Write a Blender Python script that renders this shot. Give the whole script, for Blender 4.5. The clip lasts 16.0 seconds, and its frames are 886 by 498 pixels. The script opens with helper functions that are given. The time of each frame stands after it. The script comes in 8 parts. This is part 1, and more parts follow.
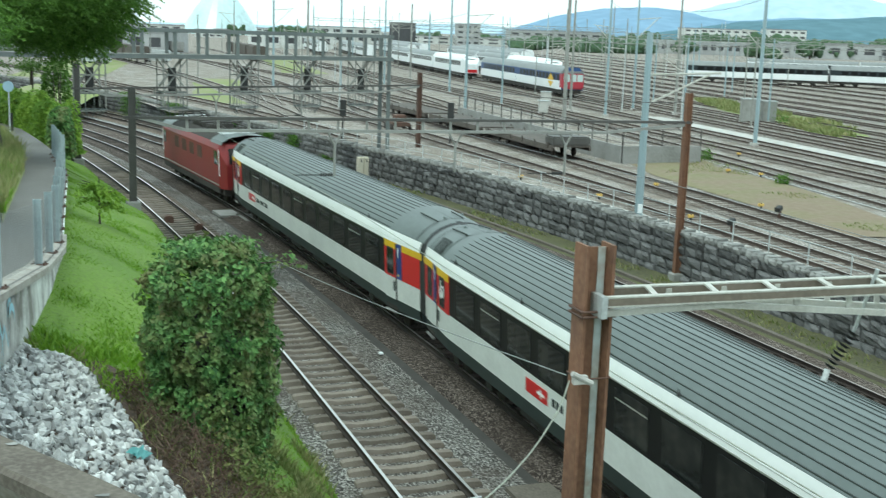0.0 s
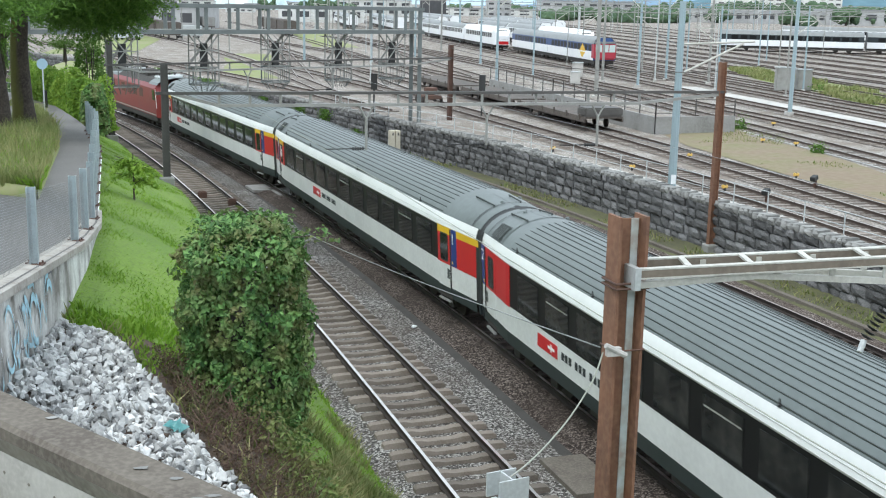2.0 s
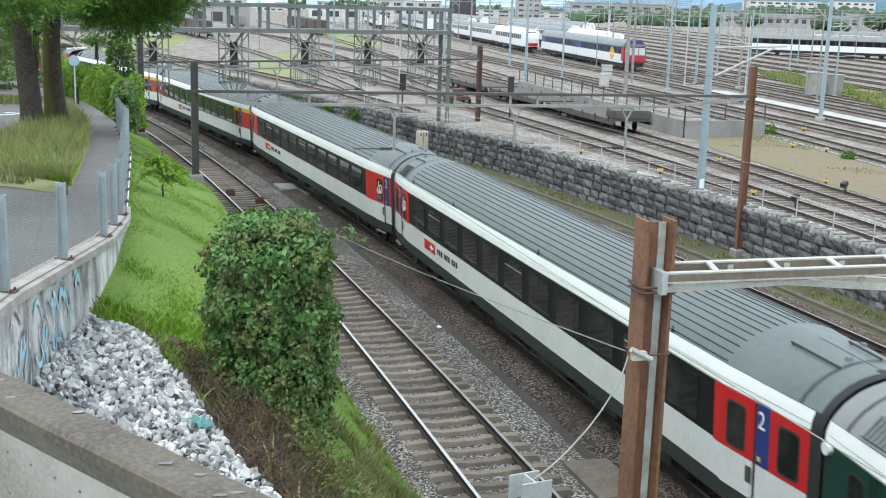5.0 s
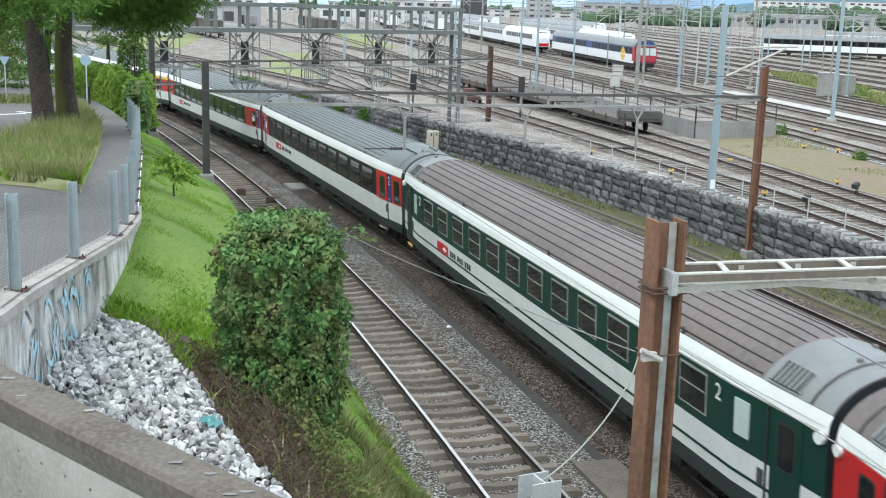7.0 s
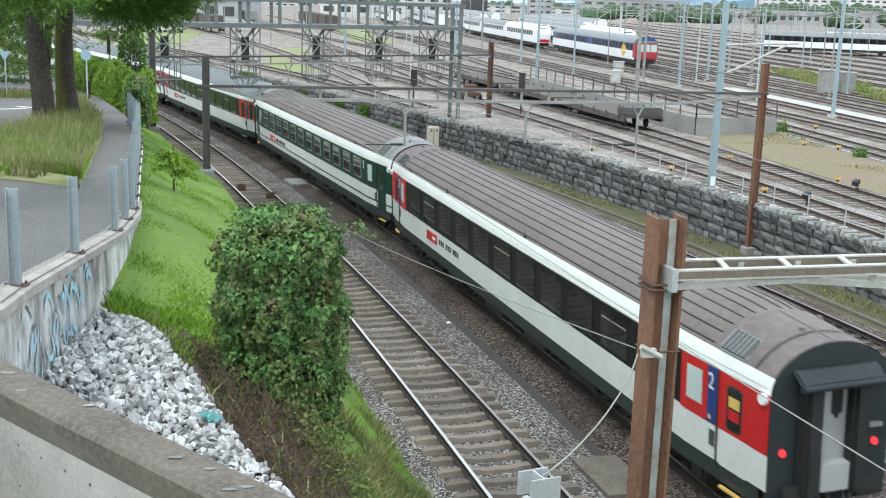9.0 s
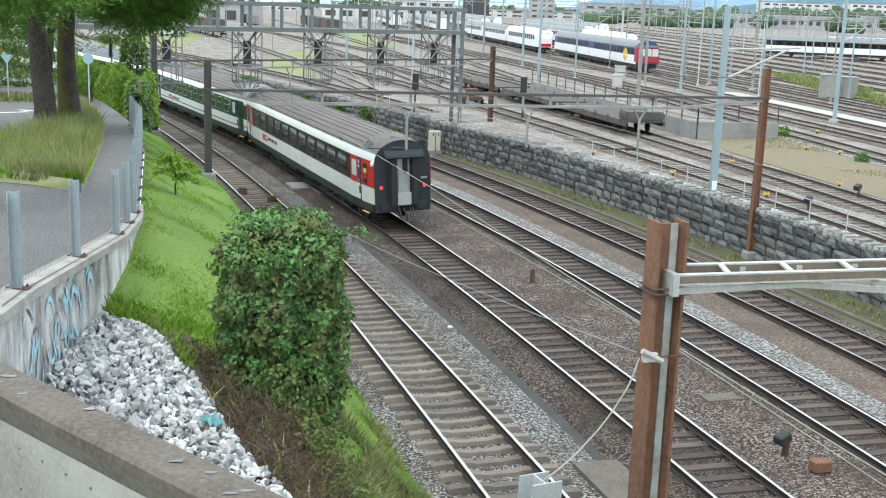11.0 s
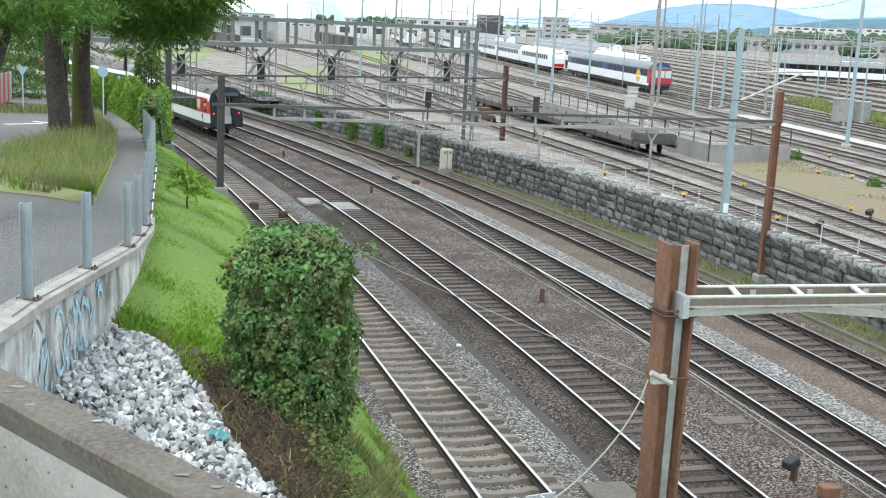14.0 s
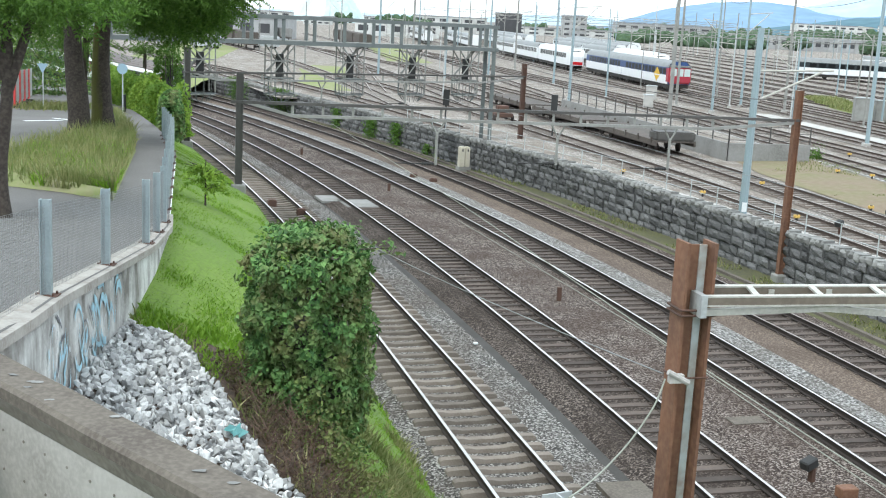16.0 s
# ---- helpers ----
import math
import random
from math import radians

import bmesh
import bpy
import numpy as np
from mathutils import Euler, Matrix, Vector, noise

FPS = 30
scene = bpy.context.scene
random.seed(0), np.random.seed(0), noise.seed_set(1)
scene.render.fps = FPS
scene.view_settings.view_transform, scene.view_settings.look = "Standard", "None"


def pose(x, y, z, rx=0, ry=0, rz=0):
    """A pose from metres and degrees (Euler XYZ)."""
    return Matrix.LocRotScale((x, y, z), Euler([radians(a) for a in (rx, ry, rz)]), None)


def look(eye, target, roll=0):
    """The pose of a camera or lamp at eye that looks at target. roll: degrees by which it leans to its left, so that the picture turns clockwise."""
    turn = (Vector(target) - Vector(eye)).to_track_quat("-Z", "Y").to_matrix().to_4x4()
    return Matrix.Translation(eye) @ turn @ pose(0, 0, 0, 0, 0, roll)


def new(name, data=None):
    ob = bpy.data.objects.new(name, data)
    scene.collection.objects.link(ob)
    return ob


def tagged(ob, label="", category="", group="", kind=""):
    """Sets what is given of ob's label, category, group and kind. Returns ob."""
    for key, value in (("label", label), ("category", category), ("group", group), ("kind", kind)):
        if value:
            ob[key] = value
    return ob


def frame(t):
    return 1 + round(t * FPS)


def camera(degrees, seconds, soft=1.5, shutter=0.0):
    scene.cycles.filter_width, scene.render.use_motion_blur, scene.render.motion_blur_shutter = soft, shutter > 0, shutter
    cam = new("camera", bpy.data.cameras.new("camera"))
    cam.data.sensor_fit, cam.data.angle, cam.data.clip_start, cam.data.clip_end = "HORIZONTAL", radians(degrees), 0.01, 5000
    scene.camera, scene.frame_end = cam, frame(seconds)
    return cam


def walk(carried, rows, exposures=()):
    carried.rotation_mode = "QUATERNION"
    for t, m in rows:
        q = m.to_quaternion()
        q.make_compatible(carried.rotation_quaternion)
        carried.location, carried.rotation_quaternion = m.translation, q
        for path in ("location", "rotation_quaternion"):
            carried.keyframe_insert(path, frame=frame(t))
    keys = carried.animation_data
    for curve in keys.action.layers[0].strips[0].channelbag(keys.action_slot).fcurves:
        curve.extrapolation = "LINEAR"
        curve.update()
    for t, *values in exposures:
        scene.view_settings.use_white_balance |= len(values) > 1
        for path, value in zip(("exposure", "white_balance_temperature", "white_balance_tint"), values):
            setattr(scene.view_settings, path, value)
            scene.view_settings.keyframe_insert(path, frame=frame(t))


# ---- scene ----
cam = camera(41.85, 16.0, soft=1.1, shutter=0.2)
EYE = (0.0, 0.0, 9.2)
# seconds, pitch, roll, yaw of the hand-held camera, which stands on a bridge
TURNS = [(0.0, -10.647, -1.946, -4.36), (0.1, -11.4, -1.6, -5.3), (0.2, -12.65, -1.3, -5.55), (0.3, -13.15, -1.0, -5.2),
         (0.4, -12.8, -0.8, -4.9), (0.5, -12.098, -0.686, -4.39), (1.0, -12.07, -0.807, -3.803), (1.5, -12.425, -0.612, -3.482),
         (2.0, -12.024, -1.179, -2.875), (2.5, -12.179, -1.439, -2.246), (3.0, -11.889, -1.749, -1.916),
         (4.2, -11.95, -1.8, -1.55), (5.5, -12.032, -1.805, -1.302), (6.0, -11.997, -2.154, -1.048),
         (6.5, -12.026, -1.656, -1.022), (7.0, -12.031, -1.79, -0.908), (7.5, -12.149, -1.94, -0.877),
         (8.0, -12.174, -1.91, -0.884), (8.5, -12.177, -2.008, -0.863), (9.0, -12.232, -1.944, -0.873),
         (10.2, -12.12, -2.0, -0.81), (11.5, -11.938, -2.085, -0.729), (12.0, -11.775, -2.453, -0.574),
         (12.5, -11.602, -2.443, -0.489), (13.0, -11.445, -2.424, -0.42), (13.5, -11.314, -2.761, -0.249),
         (14.0, -11.178, -2.857, -0.108), (14.5, -11.074, -2.814, 0.0), (15.0, -10.99, -2.791, 0.096),
         (15.5, -10.886, -3.084, 0.276), (16.0, -11.324, -2.954, 0.788)]
walk(cam, [(t, pose(*EYE, 90 + p, r, w)) for t, p, r, w in TURNS],
     exposures=[(0.0, 0.51, 6000, -12), (0.3, 0.57, 6050, -5), (0.5, 0.62, 6080, 2), (1.5, 0.7, 6100, 5), (5.5, 0.73, 6100, 5), (9.0, 0.79, 6120, 5), (12.0, 0.85, 6150, 4), (16.0, 0.81, 6150, 4)])

# ---- light: a bright overcast sky ----
world = bpy.data.worlds.new("sky")
scene.world = world
world.use_nodes = True
wn = world.node_tree.nodes
wl = world.node_tree.links
sky = wn.new("ShaderNodeTexSky")
sky.sky_type = "NISHITA"
sky.sun_disc = False
sky.sun_elevation = radians(48)
sky.sun_rotation = radians(150)
sky.air_density, sky.dust_density, sky.ozone_density = 1.0, 2.0, 1.0
cloud_mix = wn.new("ShaderNodeMix")
cloud_mix.data_type = "RGBA"
cloud_mix.inputs[0].default_value = 0.86
cloud_mix.inputs[7].default_value = (8.6, 9.1, 9.6, 1)
wl.new(sky.outputs[0], cloud_mix.inputs[6])
wl.new(cloud_mix.outputs[2], wn["Background"].inputs[0])
wn["Background"].inputs[1].default_value = 0.115
sun_lamp = bpy.data.lights.new("sun", "SUN")
sun_lamp.energy, sun_lamp.angle, sun_lamp.color = 1.1, radians(14), (1.0, 0.96, 0.9)
sun = new("sun", sun_lamp)
sun.matrix_world = look((0, 0, 60), (0 + 30 * 0.5, 30 * 0.55, 60 - 36))

# ---- helpers of the scene ----
def material(name, color, rough=0.8, metal=0.0, second=None, scale=3.0, bump=0.0, fine=40.0, spread=0.5, coords="Object", spec=0.5, third=None):
    """A surface with two scales of variation: large patches towards `second`, fine grain towards `third`, and relief."""
    m = bpy.data.materials.new(name)
    m.use_nodes = True
    n, l = m.node_tree.nodes, m.node_tree.links
    b = n["Principled BSDF"]
    b.inputs["Roughness"].default_value, b.inputs["Metallic"].default_value = rough, metal
    b.inputs["Specular IOR Level"].default_value = spec
    tc = n.new("ShaderNodeTexCoord")
    second = second or tuple(c * 0.7 for c in color)
    third = third or tuple(min(1, c * 1.25) for c in color)
    n1 = n.new("ShaderNodeTexNoise")
    n1.inputs["Scale"].default_value, n1.inputs["Detail"].default_value = scale, 6
    n2 = n.new("ShaderNodeTexNoise")
    n2.inputs["Scale"].default_value, n2.inputs["Detail"].default_value = fine, 4
    r1 = n.new("ShaderNodeMapRange")
    r1.inputs[1].default_value, r1.inputs[2].default_value, r1.inputs[4].default_value = 0.38, 0.66, spread * 1.6
    r2 = n.new("ShaderNodeMapRange")
    r2.inputs[1].default_value, r2.inputs[2].default_value, r2.inputs[4].default_value = 0.4, 0.7, spread
    m1, m2 = n.new("ShaderNodeMix"), n.new("ShaderNodeMix")
    m1.data_type = m2.data_type = "RGBA"
    m1.inputs[6].default_value, m1.inputs[7].default_value = (*color, 1), (*second, 1)
    m2.inputs[7].default_value = (*third, 1)
    for node in (n1, n2):
        l.new(tc.outputs[coords], node.inputs["Vector"])
    l.new(n1.outputs[0], r1.inputs[0]); l.new(r1.outputs[0], m1.inputs[0])
    l.new(n2.outputs[0], r2.inputs[0]); l.new(r2.outputs[0], m2.inputs[0])
    l.new(m1.outputs[2], m2.inputs[6]); l.new(m2.outputs[2], b.inputs["Base Color"])
    if bump:
        bp = n.new("ShaderNodeBump")
        bp.inputs["Strength"].default_value, bp.inputs["Distance"].default_value = min(1, bump * 10), bump
        l.new(n2.outputs[0], bp.inputs["Height"]); l.new(bp.outputs[0], b.inputs["Normal"])
    return m


def box(bm, x0, x1, y0, y1, z0, z1, m=None):
    vs = [bm.verts.new((m @ Vector((x, y, z))) if m else (x, y, z)) for x in (x0, x1) for y in (y0, y1) for z in (z0, z1)]
    for a in ((0, 1, 3, 2), (4, 6, 7, 5), (0, 4, 5, 1), (2, 3, 7, 6), (0, 2, 6, 4), (1, 5, 7, 3)):
        bm.faces.new([vs[i] for i in a])
    return bm


def tube(bm, a, b, r0, r1=None, n=8, caps=True):
    """A tapered round bar from a to b."""
    a, b = Vector(a), Vector(b)
    r1 = r0 if r1 is None else r1
    q = (b - a).to_track_quat("Z", "Y").to_matrix()
    rings = []
    for p, r in ((a, r0), (b, r1)):
        rings.append([bm.verts.new(p + q @ Vector((r * math.cos(6.28319 * i / n), r * math.sin(6.28319 * i / n), 0))) for i in range(n)])
    for i in range(n):
        bm.faces.new((rings[0][i], rings[0][(i + 1) % n], rings[1][(i + 1) % n], rings[1][i]))
    if caps:
        bm.faces.new(rings[0][::-1]); bm.faces.new(rings[1])
    return bm


def bar(bm, a, b, w, h):
    """A square bar from a to b, w wide and h high."""
    a, b = Vector(a), Vector(b)
    q = (b - a).to_track_quat("Y", "Z").to_matrix().to_4x4()
    return box(bm, -w / 2, w / 2, 0, (b - a).length, -h / 2, h / 2, Matrix.Translation(a) @ q)


def mesh_of(name, bm, mat, smooth=False):
    bmesh.ops.recalc_face_normals(bm, faces=bm.faces)
    me = bpy.data.meshes.new(name)
    bm.to_mesh(me)
    bm.free()
    for x in (mat if isinstance(mat, (list, tuple)) else [mat]):
        me.materials.append(x)
    if smooth:
        for p in me.polygons:
            p.use_smooth = True
    return me


TWO_SIDED = set()


def part(name, bm, mat, parent=None, label="", smooth=False):
    if not isinstance(bm, bpy.types.Mesh) and id(bm) in TWO_SIDED:
        # the same piece on both sides of a vehicle: a part each
        TWO_SIDED.discard(id(bm))
        other = bm.copy()
        bmesh.ops.delete(bm, geom=[v for v in bm.verts if v.co.x > 0], context="VERTS")
        bmesh.ops.delete(other, geom=[v for v in other.verts if v.co.x < 0], context="VERTS")
        part(name, other, mat, parent, label, smooth)
    ob = new(name, bm if isinstance(bm, bpy.types.Mesh) else mesh_of(name, bm, mat, smooth))
    ob.parent = parent
    if label:
        ob["label"] = label
    return ob


def thing(name, label, category, group="", m=None, kind=""):
    ob = tagged(new(name), label, category, group, kind)
    if m is not None:
        ob.matrix_basis = m
    return ob


def lerp(y, ys, vs):
    return float(np.interp(y, ys, vs))


# ---- the lines of the tracks: x at y = 30, heading, curvature, its change ----
LINES = {1: (-0.338, 0.2764, 0.00158, 2.21e-05), 2: (4.217, 0.2729, 0.00204, 2.26e-05),
         3: (8.914, 0.2576, 0.00334, -7.4e-06), 4: (13.229, 0.2582, 0.00332, -9.4e-06)}


class Line:
    """A curved line on the ground, found by its length s (0 where y is 30)."""

    def __init__(self, x0, a, k, dk, lo=-230, hi=330):
        self.s = np.arange(lo, hi + 0.5, 0.5)
        s1 = np.clip(self.s, -60, 130)
        self.h = a + k * s1 + dk * s1 * s1 / 2 + np.where(self.s > 130, (self.s - 130) * 0.0025, 0)
        dx, dy = -np.sin(self.h), np.cos(self.h)
        x = np.concatenate(([0], np.cumsum((dx[1:] + dx[:-1]) * 0.25)))
        y = np.concatenate(([0], np.cumsum((dy[1:] + dy[:-1]) * 0.25)))
        self.x, self.y = x + x0 - np.interp(0, self.s, x), y + 30 - np.interp(0, self.s, y)

    def at(self, s, off=0.0):
        h = float(np.interp(s, self.s, self.h))
        return (float(np.interp(s, self.s, self.x)) + off * math.cos(h), float(np.interp(s, self.s, self.y)) + off * math.sin(h), h)

    def x_at(self, y):
        return float(np.interp(y, self.y, self.x))


LINE = {k: Line(*v) for k, v in LINES.items()}


def wall_off(s):
    return lerp(s, (-60, 20, 36, 46, 60, 130), (4.3, 4.0, 3.7, 2.9, 2.5, 2.5))


YARD_Z, WALL_TOP = 1.35, 1.75
wall_y = [LINE[4].at(s, wall_off(s))[1] for s in np.arange(-150, 261, 2.0)]
wall_x = [LINE[4].at(s, wall_off(s))[0] for s in np.arange(-150, 261, 2.0)]


def x_wall(y):
    return lerp(y, wall_y, wall_x)


def z_path(y):
    return lerp(y, (5, 11.5, 13.3, 17, 20.3, 23, 38, 60, 100), (6.6, 5.95, 5.72, 5.28, 4.95, 4.78, 4.35, 3.3, 1.6))


def x_fence(y):
    if y > 45:
        return LINE[1].x_at(y) - 6.3
    return lerp(y, (0, 11.5, 13.3, 17, 20.3, 23, 38, 45), (-3.13, -4.31, -4.62, -5.03, -5.3, -5.67, -9.12, -11.15))


def z_foot(y):
    return lerp(y, (5, 11, 14, 18, 23, 30, 38, 60, 100), (3.7, 4.0, 4.3, 4.1, 4.6, 4.4, 4.1, 2.9, 1.3))


def crest(y):
    xc = LINE[1].x_at(y)
    return xc - lerp(y, (17, 36, 60, 100), (5.7, 4.0, 3.4, 3.0)), lerp(y, (10, 17, 25, 36, 57, 100), (3.4, 3.5, 3.5, 3.1, 1.6, 0.6))


def z_bank(x, y):
    """Height of the ground on the bank and of the path above it."""
    xc = LINE[1].x_at(y)
    toe = xc - 1.75
    cx, cz = crest(y)
    fx = x_fence(y)
    if x <= fx:
        return z_path(y)
    if x <= cx:
        return cz + (z_foot(y) - cz) * min(1, (cx - x) / max(0.3, cx - fx))
    if x <= toe:
        f = (toe - x) / (toe - cx)
        return -0.3 + (cz + 0.3) * (f * 0.8 + 0.2 * f * f * (3 - 2 * f))
    return -0.3


# seconds, and how far the joint behind the first coach has come
TRAIN_ROWS = [(0, 3.5), (0.75, 12.4), (1.5, 21.6), (2.5, 34.2), (3.2, 43.0), (4.3, 57.0), (5.5, 72.4), (6.3, 82.7), (7, 92.5), (8, 106.1), (8.8, 117.6), (9.1, 121.8), (10.2, 137.8), (11.4, 155.2), (12, 163.8), (12.8, 174.7), (13.4, 182.6), (14.2, 192.4), (15, 201.2), (16, 211.5)]

# ---- materials ----
def gravel(name, dark, mid, light, scale=15.0, patch=None, amount=0.4, bump=0.03):
    """Loose stones: each cell of its own grey, with stains over them."""
    m = bpy.data.materials.new(name)
    m.use_nodes = True
    n, l = m.node_tree.nodes, m.node_tree.links
    b = n["Principled BSDF"]
    b.inputs["Roughness"].default_value, b.inputs["Specular IOR Level"].default_value = 0.95, 0.2
    tc = n.new("ShaderNodeTexCoord")
    v = n.new("ShaderNodeTexVoronoi")
    v.inputs["Scale"].default_value = scale
    sep = n.new("ShaderNodeSeparateColor")
    ramp = n.new("ShaderNodeValToRGB")
    e = ramp.color_ramp.elements
    e[0].position, e[0].color, e[1].position, e[1].color = 0.05, (*dark, 1), 0.95, (*light, 1)
    x = ramp.color_ramp.elements.new(0.55)
    x.color = (*mid, 1)
    ns = n.new("ShaderNodeTexNoise")
    ns.inputs["Scale"].default_value, ns.inputs["Detail"].default_value = 0.55, 7
    mr = n.new("ShaderNodeMapRange")
    mr.inputs[1].default_value, mr.inputs[2].default_value, mr.inputs[4].default_value = 0.42, 0.62, amount
    mx = n.new("ShaderNodeMix")
    mx.data_type = "RGBA"
    mx.inputs[7].default_value = (*(patch or dark), 1)
    bp = n.new("ShaderNodeBump")
    bp.inputs["Strength"].default_value, bp.inputs["Distance"].default_value = 1.0, bump
    bp.invert = True
    for node in (v, ns):
        l.new(tc.outputs["Object"], node.inputs["Vector"])
    l.new(v.outputs["Color"], sep.inputs[0]); l.new(sep.outputs[0], ramp.inputs[0])
    l.new(ns.outputs[0], mr.inputs[0]); l.new(mr.outputs[0], mx.inputs[0])
    l.new(ramp.outputs[0], mx.inputs[6]); l.new(mx.outputs[2], b.inputs["Base Color"])
    l.new(v.outputs["Distance"], bp.inputs["Height"]); l.new(bp.outputs[0], b.inputs["Normal"])
    return m


def leafy(name, a, b2, c, scale=0.5, rough=0.55, trans=0.25):
    """Leaves and blades: colour by island, with larger patches; a little light passes through."""
    m = bpy.data.materials.new(name)
    m.use_nodes = True
    n, l = m.node_tree.nodes, m.node_tree.links
    b = n["Principled BSDF"]
    b.inputs["Roughness"].default_value, b.inputs["Specular IOR Level"].default_value = rough, 0.3
    geo = n.new("ShaderNodeNewGeometry")
    tc = n.new("ShaderNodeTexCoord")
    ramp = n.new("ShaderNodeValToRGB")
    e = ramp.color_ramp.elements
    e[0].color, e[1].color = (*a, 1), (*b2, 1)
    ns = n.new("ShaderNodeTexNoise")
    ns.inputs["Scale"].default_value, ns.inputs["Detail"].default_value = scale, 4
    mr = n.new("ShaderNodeMapRange")
    mr.inputs[1].default_value, mr.inputs[2].default_value, mr.inputs[4].default_value = 0.42, 0.68, 0.8
    mx = n.new("ShaderNodeMix")
    mx.data_type = "RGBA"
    mx.inputs[7].default_value = (*c, 1)
    tr = n.new("ShaderNodeBsdfTranslucent")
    mix = n.new("ShaderNodeMixShader")
    mix.inputs[0].default_value = trans
    l.new(tc.outputs["Object"], ns.inputs["Vector"]); l.new(ns.outputs[0], mr.inputs[0]); l.new(mr.outputs[0], mx.inputs[0])
    l.new(geo.outputs["Random Per Island"], ramp.inputs[0]); l.new(ramp.outputs[0], mx.inputs[6])
    l.new(mx.outputs[2], b.inputs["Base Color"]); l.new(mx.outputs[2], tr.inputs[0])
    l.new(b.outputs[0], mix.inputs[1]); l.new(tr.outputs[0], mix.inputs[2])
    l.new(mix.outputs[0], n["Material Output"].inputs[0])
    return m


def by_object(mat, low=0.75, high=1.25):
    """Let alike pieces differ in brightness by their object's random number."""
    n, l = mat.node_tree.nodes, mat.node_tree.links
    b = n["Principled BSDF"]
    src = b.inputs["Base Color"].links[0].from_socket
    oi = n.new("ShaderNodeObjectInfo")
    geo = n.new("ShaderNodeNewGeometry")
    add = n.new("ShaderNodeMath")
    add.operation = "ADD"
    fr = n.new("ShaderNodeMath")
    fr.operation = "FRACT"
    mr = n.new("ShaderNodeMapRange")
    mr.inputs[3].default_value, mr.inputs[4].default_value = low, high
    vm = n.new("ShaderNodeVectorMath")
    vm.operation = "SCALE"
    l.new(oi.outputs["Random"], add.inputs[0]); l.new(geo.outputs["Random Per Island"], add.inputs[1])
    l.new(add.outputs[0], fr.inputs[0]); l.new(fr.outputs[0], mr.inputs[0])
    l.new(src, vm.inputs[0]); l.new(mr.outputs[0], vm.inputs["Scale"]); l.new(vm.outputs[0], b.inputs["Base Color"])
    return mat


def paint(name, color, rough=0.35, dirt=0.35, metal=0.0, spec=0.4):
    return material(name, color, rough, metal, spec=spec, second=tuple(c * 0.75 + 0.02 for c in color), scale=0.9, fine=9, spread=dirt)


M = {}
M["ballast_grey"] = gravel("grey_ballast", (0.036, 0.034, 0.032), (0.115, 0.107, 0.098), (0.48, 0.46, 0.435), scale=27, patch=(0.085, 0.066, 0.054), amount=0.5)
M["ballast_brown"] = gravel("brown_ballast", (0.032, 0.023, 0.02), (0.085, 0.064, 0.054), (0.38, 0.33, 0.295), scale=27, patch=(0.066, 0.045, 0.036), amount=0.6)
M["ballast_dark"] = gravel("oily_ballast", (0.023, 0.018, 0.016), (0.06, 0.046, 0.039), (0.25, 0.21, 0.185), scale=27, patch=(0.044, 0.033, 0.027), amount=0.65)
M["ballast_pale"] = gravel("fresh_pale_ballast", (0.0644, 0.0616, 0.0589), (0.193, 0.187, 0.177), (0.46, 0.451, 0.437), scale=18, patch=(0.147, 0.129, 0.11))
M["sand"] = gravel("rusty_fine_gravel", (0.08, 0.06, 0.047), (0.14, 0.105, 0.084), (0.24, 0.195, 0.16), scale=28, bump=0.01)
# trodden dirt of the track path; also darkens the heart of the shrub
M["tar"] = material("trodden_dirt_and_shade", (0.06, 0.056, 0.052), 0.9, second=(0.038, 0.034, 0.031), scale=1.1, fine=30, bump=0.006)
M["moss"] = material("mossy_verge", (0.085, 0.085, 0.038), 0.95, second=(0.055, 0.05, 0.038), scale=0.7, fine=12, bump=0.02, third=(0.17, 0.17, 0.06))
M["yard"] = gravel("yard_gravel", (0.15, 0.133, 0.118), (0.28, 0.252, 0.226), (0.48, 0.45, 0.415), scale=15, patch=(0.19, 0.158, 0.13), amount=0.85, bump=0.015)
M["yard_bed"] = gravel("yard_track_ballast", (0.085, 0.072, 0.063), (0.19, 0.163, 0.143), (0.4, 0.365, 0.335), scale=15, patch=(0.13, 0.1, 0.08), amount=0.8, bump=0.015)
# paler copy of the track ballast, with the distance haze in its colour
M["yard_hazed"] = gravel("hazed_yard_ballast", (0.15, 0.135, 0.122), (0.3, 0.275, 0.252), (0.5, 0.47, 0.44), scale=13, patch=(0.23, 0.195, 0.165), amount=0.6, bump=0.015)
M["yard_pale"] = gravel("pale_yard_ballast", (0.17, 0.165, 0.16), (0.36, 0.35, 0.34), (0.58, 0.57, 0.55), scale=17, patch=(0.3, 0.28, 0.25), amount=0.5)
M["yard_sleeper"] = by_object(material("weathered_yard_sleeper", (0.215, 0.188, 0.166), 0.9, second=(0.14, 0.118, 0.102), scale=0.9, fine=9), 0.7, 1.35)
M["drysoil"] = material("dry_weedy_soil", (0.2, 0.15, 0.1), 0.95, second=(0.17, 0.165, 0.07), scale=0.45, fine=3, bump=0.02, third=(0.26, 0.21, 0.15))
M["weedsoil"] = material("green_weedy_soil", (0.2, 0.235, 0.075), 0.95, second=(0.27, 0.24, 0.16), scale=0.35, fine=4, bump=0.02, third=(0.17, 0.24, 0.05))
M["pit"] = material("grey_pit_wall", (0.27, 0.265, 0.255), 0.9, second=(0.17, 0.165, 0.155), scale=0.8, fine=9)
M["wagon"] = material("grimy_wagon_steel", (0.085, 0.068, 0.058), 0.8, second=(0.05, 0.043, 0.038), scale=0.8, fine=8, third=(0.16, 0.14, 0.12))
